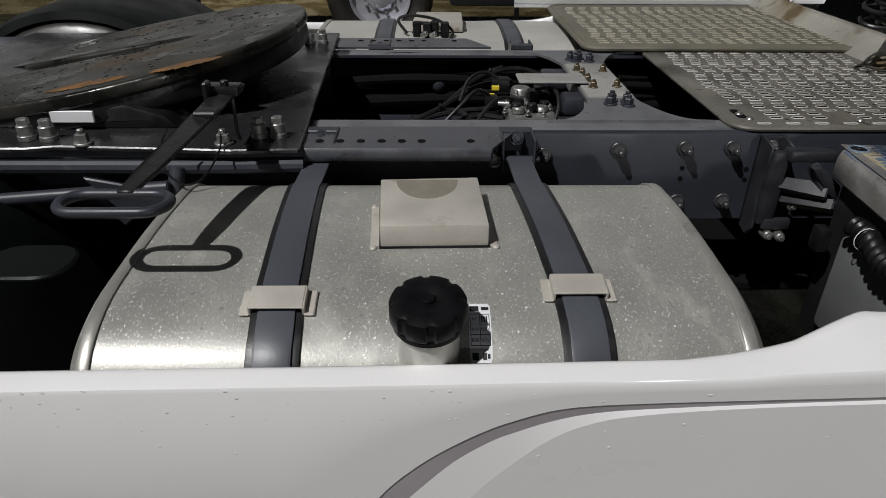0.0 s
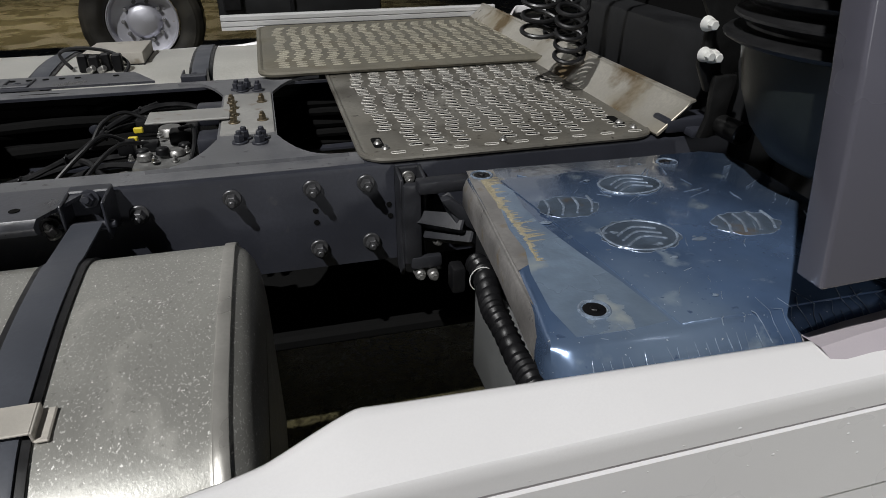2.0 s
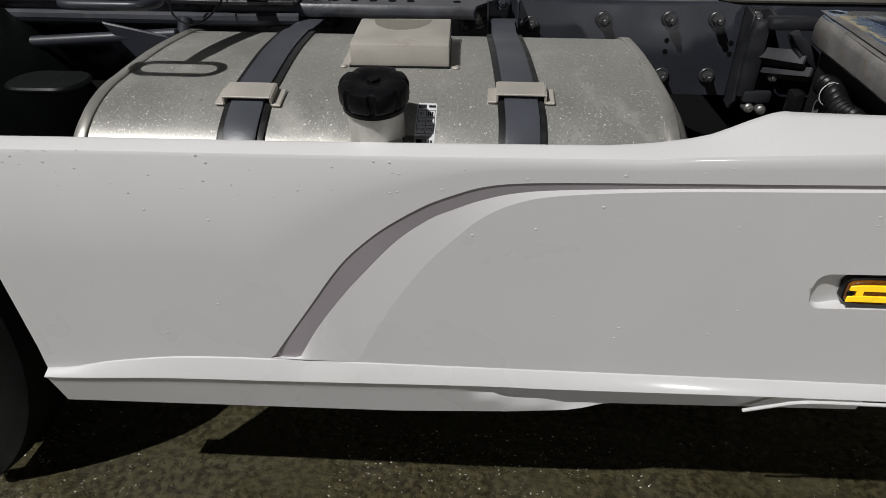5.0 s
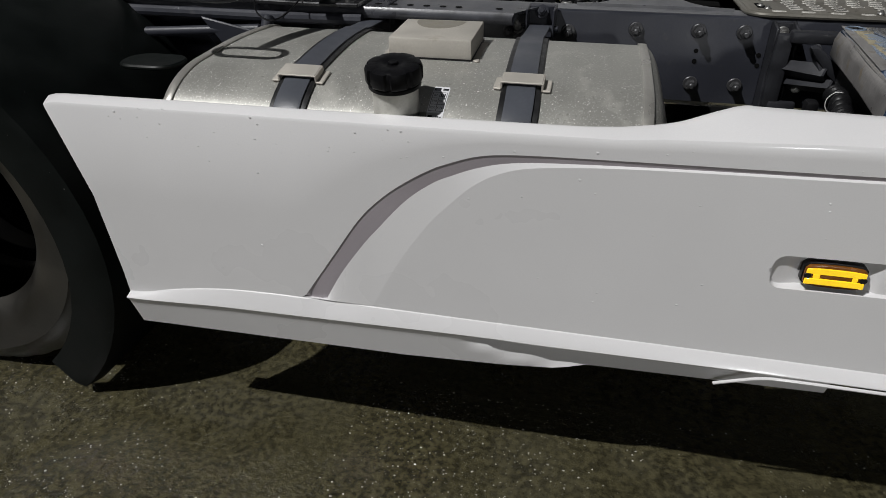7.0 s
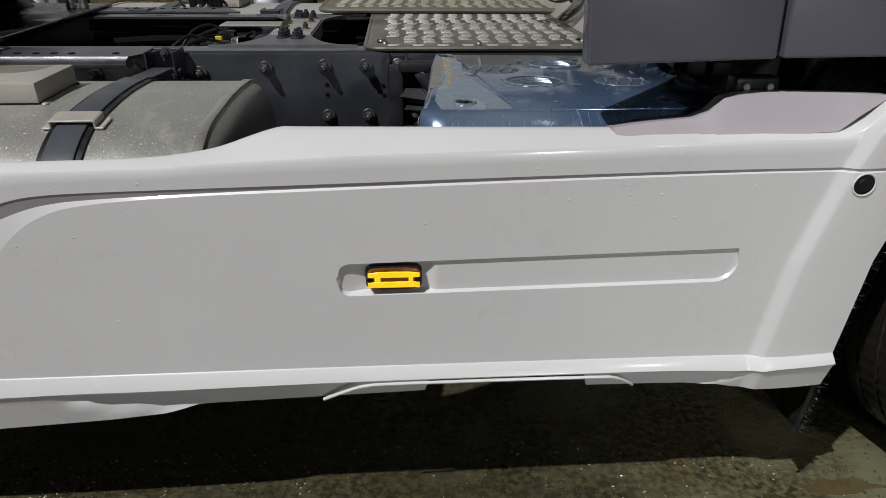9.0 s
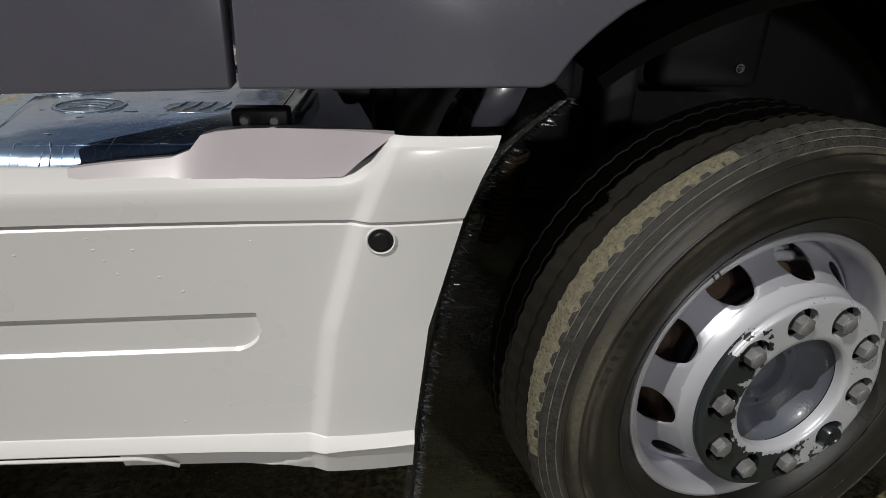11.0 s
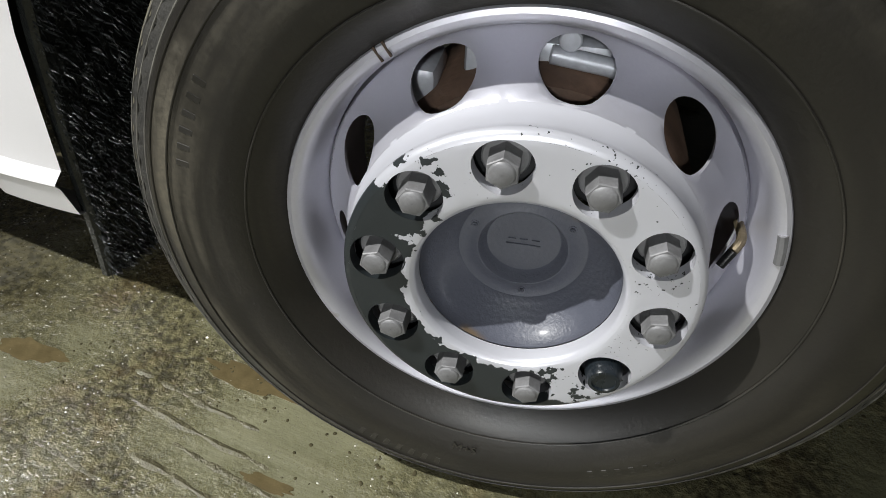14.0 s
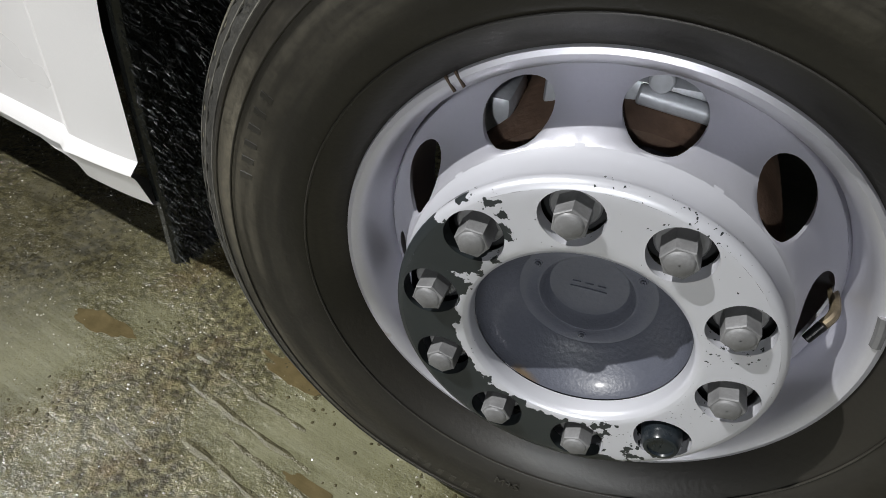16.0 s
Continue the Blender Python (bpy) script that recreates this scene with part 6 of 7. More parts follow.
def dusty_rubber():
    """Black rubber whose sidewall carries smeared rings of pale dust, thicker towards the shoulder."""
    m = bpy.data.materials.new("dusty_tyre_rubber")
    m.use_nodes = True
    nt = m.node_tree
    b = nt.nodes["Principled BSDF"]
    link = nt.links.new
    sep = nt.nodes.new("ShaderNodeSeparateXYZ")
    co = nt.nodes.new("ShaderNodeTexCoord")
    link(co.outputs["Object"], sep.inputs[0])

    def op(kind, a, c=None):
        n = nt.nodes.new("ShaderNodeMath")
        n.operation = kind
        for k, v in ((0, a), (1, c)):
            if isinstance(v, (int, float)):
                n.inputs[k].default_value = v
            elif v is not None:
                link(v, n.inputs[k])
        return n.outputs[0]

    def fade(src, lo, hi, a=0.0, c=1.0):
        n = nt.nodes.new("ShaderNodeMapRange")
        n.interpolation_type = "SMOOTHSTEP"
        for k, v in zip(("From Min", "From Max", "To Min", "To Max"), (lo, hi, a, c)):
            n.inputs[k].default_value = v
        link(src, n.inputs["Value"])
        return n.outputs[0]

    def cloud(vec, scale, detail=5.0):
        n = nt.nodes.new("ShaderNodeTexNoise")
        n.inputs["Scale"].default_value, n.inputs["Detail"].default_value = scale, detail
        link(vec, n.inputs["Vector"])
        return n.outputs[0]

    x, z = sep.outputs[0], sep.outputs[2]
    r = op("SQRT", op("ADD", op("MULTIPLY", x, x), op("MULTIPLY", z, z)))
    polar = nt.nodes.new("ShaderNodeCombineXYZ")
    link(op("MULTIPLY", r, 42.0), polar.inputs[0])
    link(op("MULTIPLY", op("ARCTAN2", z, op("MULTIPLY", x, -1.0)), 1.1), polar.inputs[1])
    arcs = fade(cloud(polar.outputs[0], 1.0), 0.36, 0.66)
    blots = fade(cloud(co.outputs["Object"], 6.0), 0.36, 0.58)
    fine = cloud(co.outputs["Object"], 140.0, 3.0)
    dust = op("MULTIPLY", op("MULTIPLY", arcs, blots), fade(r, 0.35, 0.455, 0.15, 1.0))
    dust = op("MULTIPLY", dust, fade(fine, 0.3, 0.65, 0.6, 1.0))
    # the tread is worn clean; thinner dust low in front paints shade
    dust = op("MULTIPLY", dust, fade(r, 0.488, 0.500, 1.0, 0.12))
    dust = op("MULTIPLY", dust, fade(op("SUBTRACT", z, x), -0.30, 0.40, 0.30, 1.0))
    n = nt.nodes.new("ShaderNodeMix")
    n.data_type = "RGBA"
    link(dust, n.inputs["Factor"])
    n.inputs[6].default_value, n.inputs[7].default_value = (0.0135, 0.0122, 0.0102, 1), (0.088, 0.078, 0.055, 1)
    link(n.outputs[2], b.inputs["Base Color"])
    link(fade(dust, 0.0, 0.8, 0.40, 0.72), b.inputs["Roughness"])
    b.inputs["Specular IOR Level"].default_value = 0.5
    bp = nt.nodes.new("ShaderNodeBump")
    bp.inputs["Strength"].default_value, bp.inputs["Distance"].default_value = 0.12, 0.004
    link(fine, bp.inputs["Height"])
    link(bp.outputs[0], b.inputs["Normal"])
    return m


def tyre_mesh(R=0.503, seg=120, outer=0.040, inner=0.350):
    prof = [(0.298, 0.100), (0.304, 0.092), (0.313, 0.082), (0.330, 0.066), (0.352, 0.052), (0.375, 0.044), (0.400, outer), (0.425, 0.0415), (0.436, 0.0415), (0.440, 0.045), (0.455, 0.049), (0.468, 0.055), (0.472, 0.060), (0.484, 0.066),
            (0.488, 0.071), (0.496, 0.076), (R - 0.002, 0.084), (R, 0.092), (R, 0.112), (R - 0.012, 0.114), (R - 0.012, 0.120), (R, 0.122), (R, 0.160), (R - 0.014, 0.162), (R - 0.014, 0.170), (R, 0.172), (R, 0.215),
            (R - 0.014, 0.217), (R - 0.014, 0.225), (R, 0.227), (R, 0.265), (R - 0.012, 0.267), (R - 0.012, 0.274), (R, 0.276), (R, 0.300), (R - 0.004, 0.308), (0.484, 0.325), (0.44, 0.345), (0.400, inner), (0.352, 0.338), (0.300, 0.308), (0.294, 0.302)]

    def wave(i, r, d):
        if r > R - 0.001 and i % 3 == 0:
            return -0.0035
        if 0.483 < r < R - 0.001 and d < 0.09 and i % 3 == 0:
            return -0.0030
        return 0
    return lathe(B(), prof, seg, wave)


rear = part("rear_wheel", tyre_mesh(), TYRE, truck, "black rear tyre under its mudguard")
rear.matrix_basis = Matrix.Translation((-0.62, 0.03, 0.503))
again(rear, truck, Matrix.Translation((-0.62, 0.36, 0.503)))
again(rear, truck, pose(-0.62, 2 * MID - 0.03, 0.503, 0, 0, 180))
again(rear, truck, pose(-0.62, 2 * MID - 0.36, 0.503, 0, 0, 180))
for flip in (False, True):
    yy = (lambda v: 2 * MID - v) if flip else (lambda v: v)
    bm = B()
    prev = None
    for k in range(33):
        # low front and side cheek added to block the mast's light from the ground
        t = radians(-48 + 220 * k / 32)
        ring = [bm.verts.new((-0.62 + r * math.cos(t), yy(y), 0.46 + r * math.sin(t))) for y, r in ((0.022, 0.47), (0.02, 0.555), (0.03, 0.585), (0.09, 0.600), (0.60, 0.600), (0.665, 0.585), (0.675, 0.555))]
        if prev:
            for i in range(6):
                bm.faces.new((prev[i], prev[i + 1], ring[i + 1], ring[i]))
        prev = ring
    guard = part("mudguard", bm, GUARD, truck, "dark green-black plastic rear mudguard with wet specks")
    if not flip:
        bm = B()
        prism(bm, rounded(-0.10, 0.06, 0.30, 0.42, 0.05), "xy", 0.86, 0.872, 0.004, 1)
        part("guard_clip", bm, GUARD, guard)
        bm = B()
        prism(bm, [(-0.02, 0.93), (0.13, 0.90), (0.18, 0.86), (0.16, 0.84), (0.05, 0.84)], "xz", 0.60, 0.612, 0.003, 1)
        prism(bm, [(-0.03, 0.88), (0.14, 0.905), (0.13, 0.88), (0.03, 0.80)], "xz", 0.63, 0.642, 0.003, 1)
        rod(bm, (0.16, 0.66, 0.93), (0.10, 0.50, 0.55), 0.017, seg=12, bev=0.003)
        rod(bm, (0.15, 0.62, 0.90), (-0.2, 0.60, 0.88), 0.014, seg=12, bev=0.003)
        part("guard_bracket", bm, RAIL, guard, "dark folded mudguard bracket")

# -- front wheel, steered --
WHEEL = pose(3.161, -0.003, 0.5055, -1.27, 0, 13.5)


def disc_with_holes(bm, n, r0, r1, rc, hole, first, depth, aspect=1.0, steps=5, lip=0.0):
    """A dished ring with n round holes: depth(r) gives its shape along the axis; the rim of each hole turns in by lip."""
    half = math.pi / n
    for k in range(n):
        a0 = first + 2 * math.pi * k / n
        N = 32
        rings = []
        for s in range(steps + 1):
            f = s / steps
            ring = []
            for i in range(N):
                t = 2 * math.pi * i / N
                c, sn = math.cos(t), math.sin(t)
                m = max(abs(c), abs(sn))
                uo, vo = c / m, sn / m                # the square, u round the wheel, v outwards
                ang_o, rad_o = uo * half, (rc + vo * (r1 - rc) if vo > 0 else rc + vo * (rc - r0))
                ang_h, rad_h = hole * aspect * c / rc, rc + hole * sn
                ang, rad = ang_h + (ang_o - ang_h) * f, rad_h + (rad_o - rad_h) * f
                ring.append(bm.verts.new((rad * math.cos(a0 + ang), depth(rad), rad * math.sin(a0 + ang))))
            rings.append(ring)
        if lip:
            inner = [bm.verts.new((v.co.x, v.co.y + lip, v.co.z)) for v in rings[0]]
            rings.insert(0, inner)
        for a, b in zip(rings, rings[1:]):
            for i in range(N):
                bm.faces.new((a[i], a[(i + 1) % N], b[(i + 1) % N], b[i]))
    bmesh.ops.remove_doubles(bm, verts=bm.verts, dist=0.0002)
    return bm


VENT0, NUT0 = radians(118.8), radians(100.5)
dish = soft_curve([(0.200, 0.058), (0.216, 0.068), (0.224, 0.088), (0.235, 0.113), (0.250, 0.138), (0.262, 0.152), (0.272, 0.162)])
bm = disc_with_holes(B(), 10, 0.214, 0.270, 0.2375, 0.0225, VENT0, dish, 1.85, 6, 0.008)
lathe(bm, [(0.270, dish(0.270)), (0.274, 0.168), (0.2755, 0.145), (0.279, 0.126), (0.2815, 0.112), (0.283, 0.101), (0.286, 0.094), (0.2915, 0.088), (0.298, 0.0852), (0.3035, 0.087), (0.306, 0.092), (0.3045, 0.099), (0.299, 0.102)], 120)
lathe(bm, [(0.270, dish(0.270)), (0.262, 0.21), (0.262, 0.30), (0.30, 0.31)], 80)
wheel = part("front_wheel", bm, RIM, truck, "silver-painted steel front wheel with round vent holes", 40)
wheel.matrix_basis = WHEEL
part("tyre", tyre_mesh(seg=240), dusty_rubber(), wheel, "worn dusty black truck tyre with raised sidewall marks")
# scuffed outer shoulder band
bm = lathe(B(), [(0.4725, 0.0592), (0.4845, 0.0652), (0.4885, 0.0702), (0.4965, 0.0752), (0.5016, 0.0836), (0.5036, 0.092), (0.5036, 0.1118)], 240, wave=lambda i, r, d: -0.0030 if i % 3 == 0 and r > 0.483 else 0.0)
part("shoulder_rib", bm, SHOULDER, wheel, "scuffed grey shoulder rib with dried mud")
for r, d, w in ((0.4715, 0.0588, 0.0016), (0.4865, 0.0680, 0.0013), (0.4975, 0.0765, 0.0011)):
    bm = tube(B(), [(r * math.cos(t), d, r * math.sin(t)) for t in [2 * math.pi * i / 160 for i in range(160)]], w, 6, True)
    part("scuff_line", bm, SCUFF, wheel, "pale scuffed edge of the shoulder")
# dried tan mud on the outer rib, painted only where the lamp strikes
bm = B()
prev = None
mud_rng = random.Random(15)
for k in range(97):
    t = radians(112 + 76 * k / 96)
    e = max(0.0, math.sin(math.pi * k / 96)) ** 0.6
    w = 0.008 + 0.030 * e * mud_rng.uniform(0.8, 1.0)
    row = [bm.verts.new((r * math.cos(t), d, r * math.sin(t))) for r, d in ((0.4990 - 0.004 * e, 0.0775), (0.5030, 0.0860), (0.5048, 0.0905), (0.5050, 0.0905 + w * 0.6), (0.5042, 0.0910 + w))]
    if prev:
        for i in range(4):
            bm.faces.new((prev[i], prev[i + 1], row[i + 1], row[i]))
    prev = row
part("lit_mud_band", bm, MUDBAND, wheel, "tan mud on the outer tread rib, cut to its lit arc")
# sidewall rings, ribs and blank lettering blocks
for r, d, w in ((0.436, 0.0405, 0.0012), (0.345, 0.0545, 0.0014), (0.462, 0.0515, 0.0012)):
    bm = tube(B(), [(r * math.cos(t), d, r * math.sin(t)) for t in [2 * math.pi * i / 160 for i in range(160)]], w, 6, True)
    part("sidewall_ring", bm, TYRE, wheel)
bm = B()
for a0, a1, cnt, r, h in ((240, 258, 7, 0.418, 0.016), (292, 310, 7, 0.400, 0.014), (150, 166, 6, 0.416, 0.016)):
    for k in range(cnt):
        a = radians(a0 + (a1 - a0) * k / (cnt - 1))
        mm = Matrix.Rotation(-a, 4, "Y") @ Matrix.Translation((r, 0.0405, 0))
        box(bm, -h / 2, h / 2, -0.0003, 0.003, -0.0035, 0.0045, 0.0005, 1, mm)
part("sidewall_relief", bm, TYRE, wheel, "faint raised sidewall blocks", kind="stuff")
lettering("sidewall_text", "M+S", 0.022, Matrix.Rotation(radians(180), 4, "Z") @ Matrix.Identity(4), wheel, TYRE, 0.0008,
          bend=lambda c: Vector(((0.372 - c.y) * math.cos(radians(263) + c.x / 0.372), 0.0442 - c.z - 0.0006, (0.372 - c.y) * math.sin(radians(263) + c.x / 0.372))))
# nut ring
ring_depth = curve([(0.12, 0.022), (0.126, 0.0165), (0.132, 0.0145), (0.195, 0.0135), (0.202, 0.0145), (0.207, 0.0175), (0.2105, 0.024)])
bm = disc_with_holes(B(), 10, 0.128, 0.200, 0.1675, 0.0325, NUT0, ring_depth, 1.0, 5, 0.018)
lathe(bm, [(0.200, ring_depth(0.2)), (0.2045, 0.0155), (0.2080, 0.0190), (0.2095, 0.0235), (0.2090, 0.0265), (0.2072, 0.0290), (0.2074, 0.038), (0.2085, 0.048), (0.2115, 0.060), (0.2165, 0.070)], 120)
lathe(bm, [(0.128, ring_depth(0.128)), (0.1235, 0.0185), (0.1215, 0.024), (0.1205, 0.040)], 120)


def ring_paint():
    m = bpy.data.materials.new("chipped_silver_on_black")
    m.use_nodes = True
    nt = m.node_tree
    b = nt.nodes["Principled BSDF"]
    link = nt.links.new
    co = nt.nodes.new("ShaderNodeTexCoord")

    def math_node(op, a, c=None, d=None):
        n = nt.nodes.new("ShaderNodeMath")
        n.operation = op
        for k, v in enumerate((a, c, d)):
            if v is None:
                continue
            if isinstance(v, (int, float)):
                n.inputs[k].default_value = v
            else:
                link(v, n.inputs[k])
        return n.outputs[0]

    def tex(s, d=6):
        n = nt.nodes.new("ShaderNodeTexNoise")
        n.inputs["Scale"].default_value, n.inputs["Detail"].default_value = s, d
        link(co.outputs["Object"], n.inputs["Vector"])
        return n.outputs["Fac"]

    sep = nt.nodes.new("ShaderNodeSeparateXYZ")
    link(co.outputs["Object"], sep.inputs[0])
    # worn sector towards the lower rear of the wheel, with ragged borders
    a = radians(216)
    along = math_node("ADD", math_node("MULTIPLY", sep.outputs[0], math.cos(a)), math_node("MULTIPLY", sep.outputs[2], math.sin(a)))
    rad = math_node("SQRT", math_node("ADD", math_node("POWER", sep.outputs[0], 2.0), math_node("POWER", sep.outputs[2], 2.0)))
    cosine = math_node("DIVIDE", along, math_node("MAXIMUM", rad, 0.01))
    rag = math_node("ADD", math_node("MULTIPLY_ADD", tex(30, 9), 1.9, -0.95), math_node("MULTIPLY_ADD", tex(110, 4), 0.9, -0.45))
    edge = math_node("ADD", cosine, rag)
    sector = math_node("GREATER_THAN", edge, 0.20)
    band = math_node("GREATER_THAN", math_node("ADD", rad, math_node("MULTIPLY_ADD", tex(60, 6), 0.055, -0.0275)), 0.1335)
    front = math_node("LESS_THAN", sep.outputs[1], 0.034)
    chips = math_node("GREATER_THAN", math_node("ADD", tex(70, 5), math_node("MULTIPLY", cosine, 0.06)), 0.725)
    specks = math_node("GREATER_THAN", math_node("ADD", tex(210, 2), math_node("MULTIPLY", tex(14, 2), 0.35)), 0.885)
    chips = math_node("MAXIMUM", chips, specks)
    worn = math_node("MULTIPLY", math_node("MAXIMUM", math_node("MULTIPLY", sector, band), math_node("MULTIPLY", chips, band)), front)
    mx = nt.nodes.new("ShaderNodeMix")
    mx.data_type = "RGBA"
    link(worn, mx.inputs["Factor"])
    mx.inputs[6].default_value, mx.inputs[7].default_value = (0.54, 0.545, 0.59, 1), (0.018, 0.022, 0.024, 1)
    link(mx.outputs[2], b.inputs["Base Color"])
    link(math_node("MULTIPLY_ADD", tex(8), 0.12, 0.30), b.inputs["Roughness"])
    link(math_node("MULTIPLY_ADD", worn, -0.3, 0.3), b.inputs["Metallic"])
    bp = nt.nodes.new("ShaderNodeBump")
    bp.inputs["Strength"].default_value, bp.inputs["Distance"].default_value = 0.5, 0.0012
    link(math_node("MULTIPLY", worn, -1.0), bp.inputs["Height"])
    link(bp.outputs[0], b.inputs["Normal"])
    return m


part("nut_ring", bm, ring_paint(), wheel, "nut guard ring with silver paint flaked off to black", 40)
DARKCAP = mat("dark_nut_cap", (0.012, 0.016, 0.020), 0.3, vary=0.2, scale=30)
# wheel nuts
bm = B()
rod(bm, (0, 0.048, 0), (0, 0.036, 0), 0.026, seg=24, bev=0.002)
rod(bm, (0, 0.040, 0), (0, 0.003, 0), 0.0195, 0.0188, 6, 0.0012)
lathe(bm, [(0.0150, 0.004), (0.0135, 0.0015), (0.012, 0.0005), (0.001, 0.0005)], 24)
nut0 = part("wheel_nut", bm, NUTSTEEL, wheel, "dull grey hexagon wheel nut")
for k in range(10):
    a = NUT0 + 2 * math.pi * k / 10
    mm = Matrix.Translation((0.1675 * math.cos(a), 0, 0.1675 * math.sin(a))) @ Matrix.Rotation(0.5 + 1.7 * k, 4, "Y")
    if k == 0:
        nut0.matrix_basis = mm
    elif k == 6:
        cap = lathe(B(), [(0.024, 0.046), (0.0235, 0.020), (0.0205, 0.004), (0.019, 0.001), (0.015, 0.0005), (0.014, 0.003), (0.001, 0.003)], 32)
        part("nut_cap", cap, DARKCAP, wheel, "smooth dark wheel nut cap").matrix_basis = mm
    else:
        again(nut0, wheel, mm)
# hub bowl, cap and screws
bm = lathe(B(), [(0.1205, 0.042), (0.119, 0.052), (0.110, 0.066), (0.098, 0.080), (0.088, 0.090), (0.083, 0.0945), (0.081, 0.097), (0.0785, 0.0975), (0.062, 0.0975), (0.0595, 0.0955), (0.0565, 0.0955), (0.0535, 0.099), (0.051, 0.108), (0.047, 0.1125), (0.001, 0.114)], 96)
part("hub", bm, HUB, wheel, "blue-grey painted hub with a dished cap", 40)
bm = lathe(B(), [(0.205, 0.09), (0.205, 0.055), (0.13, 0.050)], 60)
part("hub_back", bm, DARKIN, wheel)
for k in range(3):
    a = radians(-85 + 120 * k)
    bm = hexbolt(B(), (0.069 * math.cos(a), 0.0975, 0.069 * math.sin(a)), (0, -1, 0), 0.0038, 0.006)
    part("cap_screw", bm, HUB, wheel)
bm = B()
for k, (w, z) in enumerate(((0.006, 0.006), (0.006, 0.006), (0.006, 0.006))):
    box(bm, -0.020 + k * 0.015, -0.010 + k * 0.015, 0.1115, 0.114, 0.0005, 0.0030, 0.0003, 1)
box(bm, -0.022, 0.022, 0.1115, 0.114, -0.007, -0.0050, 0.0003, 1)
part("cap_mark", bm, HUB, wheel, "plain raised bars")
# valve, valve cap, balance weight, paint marks
a = radians(8.8)
bm = tube(B(), smooth_path([(0.262 * math.cos(a), 0.160, 0.262 * math.sin(a)), (0.262 * math.cos(a), 0.135, 0.262 * math.sin(a)), (0.258 * math.cos(a), 0.118, 0.258 * math.sin(a)), (0.250 * math.cos(a), 0.108, 0.250 * math.sin(a) - 0.006)], 6), 0.006, 10)
part("valve_stem", bm, BRASSY, wheel, "brass tyre valve")
bm = B()
rod(bm, (0.250 * math.cos(a), 0.108, 0.250 * math.sin(a) - 0.006), (0.238 * math.cos(a), 0.098, 0.238 * math.sin(a) - 0.022), 0.0062, 0.0055, 12, 0.001)
part("valve_cap", bm, BLACK, wheel)
bm = tube(B(), [(0.2955 * math.cos(radians(a)), 0.0885, 0.2955 * math.sin(radians(a))) for a in (7.5, 8.0, 9.5, 11.5, 13.5, 15.0, 15.5)], 0.0062, 8)
part("balance_weight", bm, NUTSTEEL, wheel, "clip-on balance weight")
for t in (124.3, 126.6):
    mm = Matrix.Rotation(-radians(t), 4, "Y") @ Matrix.Translation((0.2975, 0.0848, 0))
    part("paint_mark", box(B(), -0.009, 0.009, -0.0004, 0.003, -0.0012, 0.0012, 0.0, 1, mm), RUST, wheel, "brown marker stroke")
# brake drum and axle end seen through the vents
part("hub_flange", lathe(B(), [(0.10, 0.112), (0.172, 0.116), (0.182, 0.122), (0.186, 0.145)], 48), HUB, wheel, "blue-grey hub flange behind the vents")
bm = lathe(B(), [(0.10, 0.13), (0.200, 0.14), (0.212, 0.16), (0.212, 0.33), (0.19, 0.34)], 48)
part("brake_disc", bm, mat("bright_rusty_drum", (0.13, 0.080, 0.055), 0.7, vary=0.5, scale=16, fine=90, bump=0.3), wheel, "rusty brake drum behind the wheel")
bm = B()
box(bm, -0.10, 0.10, 0.18, 0.24, 0.16, 0.235, 0.012, 2)
box(bm, -0.19, -0.13, 0.17, 0.26, 0.10, 0.19, 0.012, 2)
rod(bm, (0.0, 0.17, 0.225), (0.16, 0.17, 0.205), 0.011, seg=12, bev=0.002)
rod(bm, (0.02, 0.16, 0.245), (0.02, 0.24, 0.245), 0.013, seg=12, bev=0.002)
part("brake_caliper", bm, mat("grey_caliper", (0.50, 0.52, 0.57), 0.4, metal=0.3, vary=0.3, scale=20, bump=0.1), wheel, "blue-grey brake caliper")
far_wheel = copy_thing(wheel, pose(3.161, 2 * MID, 0.5055, -1.27, 0, 180 + 13.5))
far_wheel.parent = truck
bm = B()
rod(bm, (3.15, 0.35, 0.50), (3.15, 2.2, 0.50), 0.06, seg=16, bev=0.01)
box(bm, 2.45, 3.9, 0.72, 0.80, 0.60, 0.66, 0.01, 2)
part("front_axle", bm, RUST, truck, "front axle beam and leaf spring")


# -- cab side panels, wheel arch and mudflap --
def cab_panel(name, poly, label, parent, y0=0.015, y1=0.075, top_in=0.10):
    bm = prism(B(), poly, "xz", y0, y1, 0.005, 3)
    for v in bm.verts:
        v.co.y += max(0.0, v.co.z - 1.07) * top_in
    return part(name, bm, CABGREY, parent, label, 40)


cab = part("cab_body", box(B(), 2.47, 4.35, 0.10, 2.44, 1.62, 3.4, 0.04, 2), CABGREY, truck, "dark grey painted cab")
cab_panel("side_fairing", [(1.858, 1.058), (2.186, 1.069), (2.183, 1.297), (2.180, 1.303), (2.166, 2.3), (1.79, 2.3), (1.849, 1.306), (1.850, 1.300)], "dark grey lower cab side fairing", cab, 0.017, 0.060)
arch = [(2.196, 1.070), (2.625, 1.076), (2.643, 1.084), (2.670, 1.122), (2.702, 1.153), (2.738, 1.181), (2.780, 1.205), (2.858, 1.236), (2.972, 1.261), (3.18, 1.278), (3.39, 1.255), (3.576, 1.176), (3.732, 1.02), (3.826, 0.843), (3.857, 0.572), (4.35, 0.572), (4.35, 2.3), (2.186, 2.3), (2.196, 1.303), (2.196, 1.297)]
cab_panel("wheel_arch_panel", arch, "dark grey cab panel over the wheel arch", cab)
bm = B()
prev = None
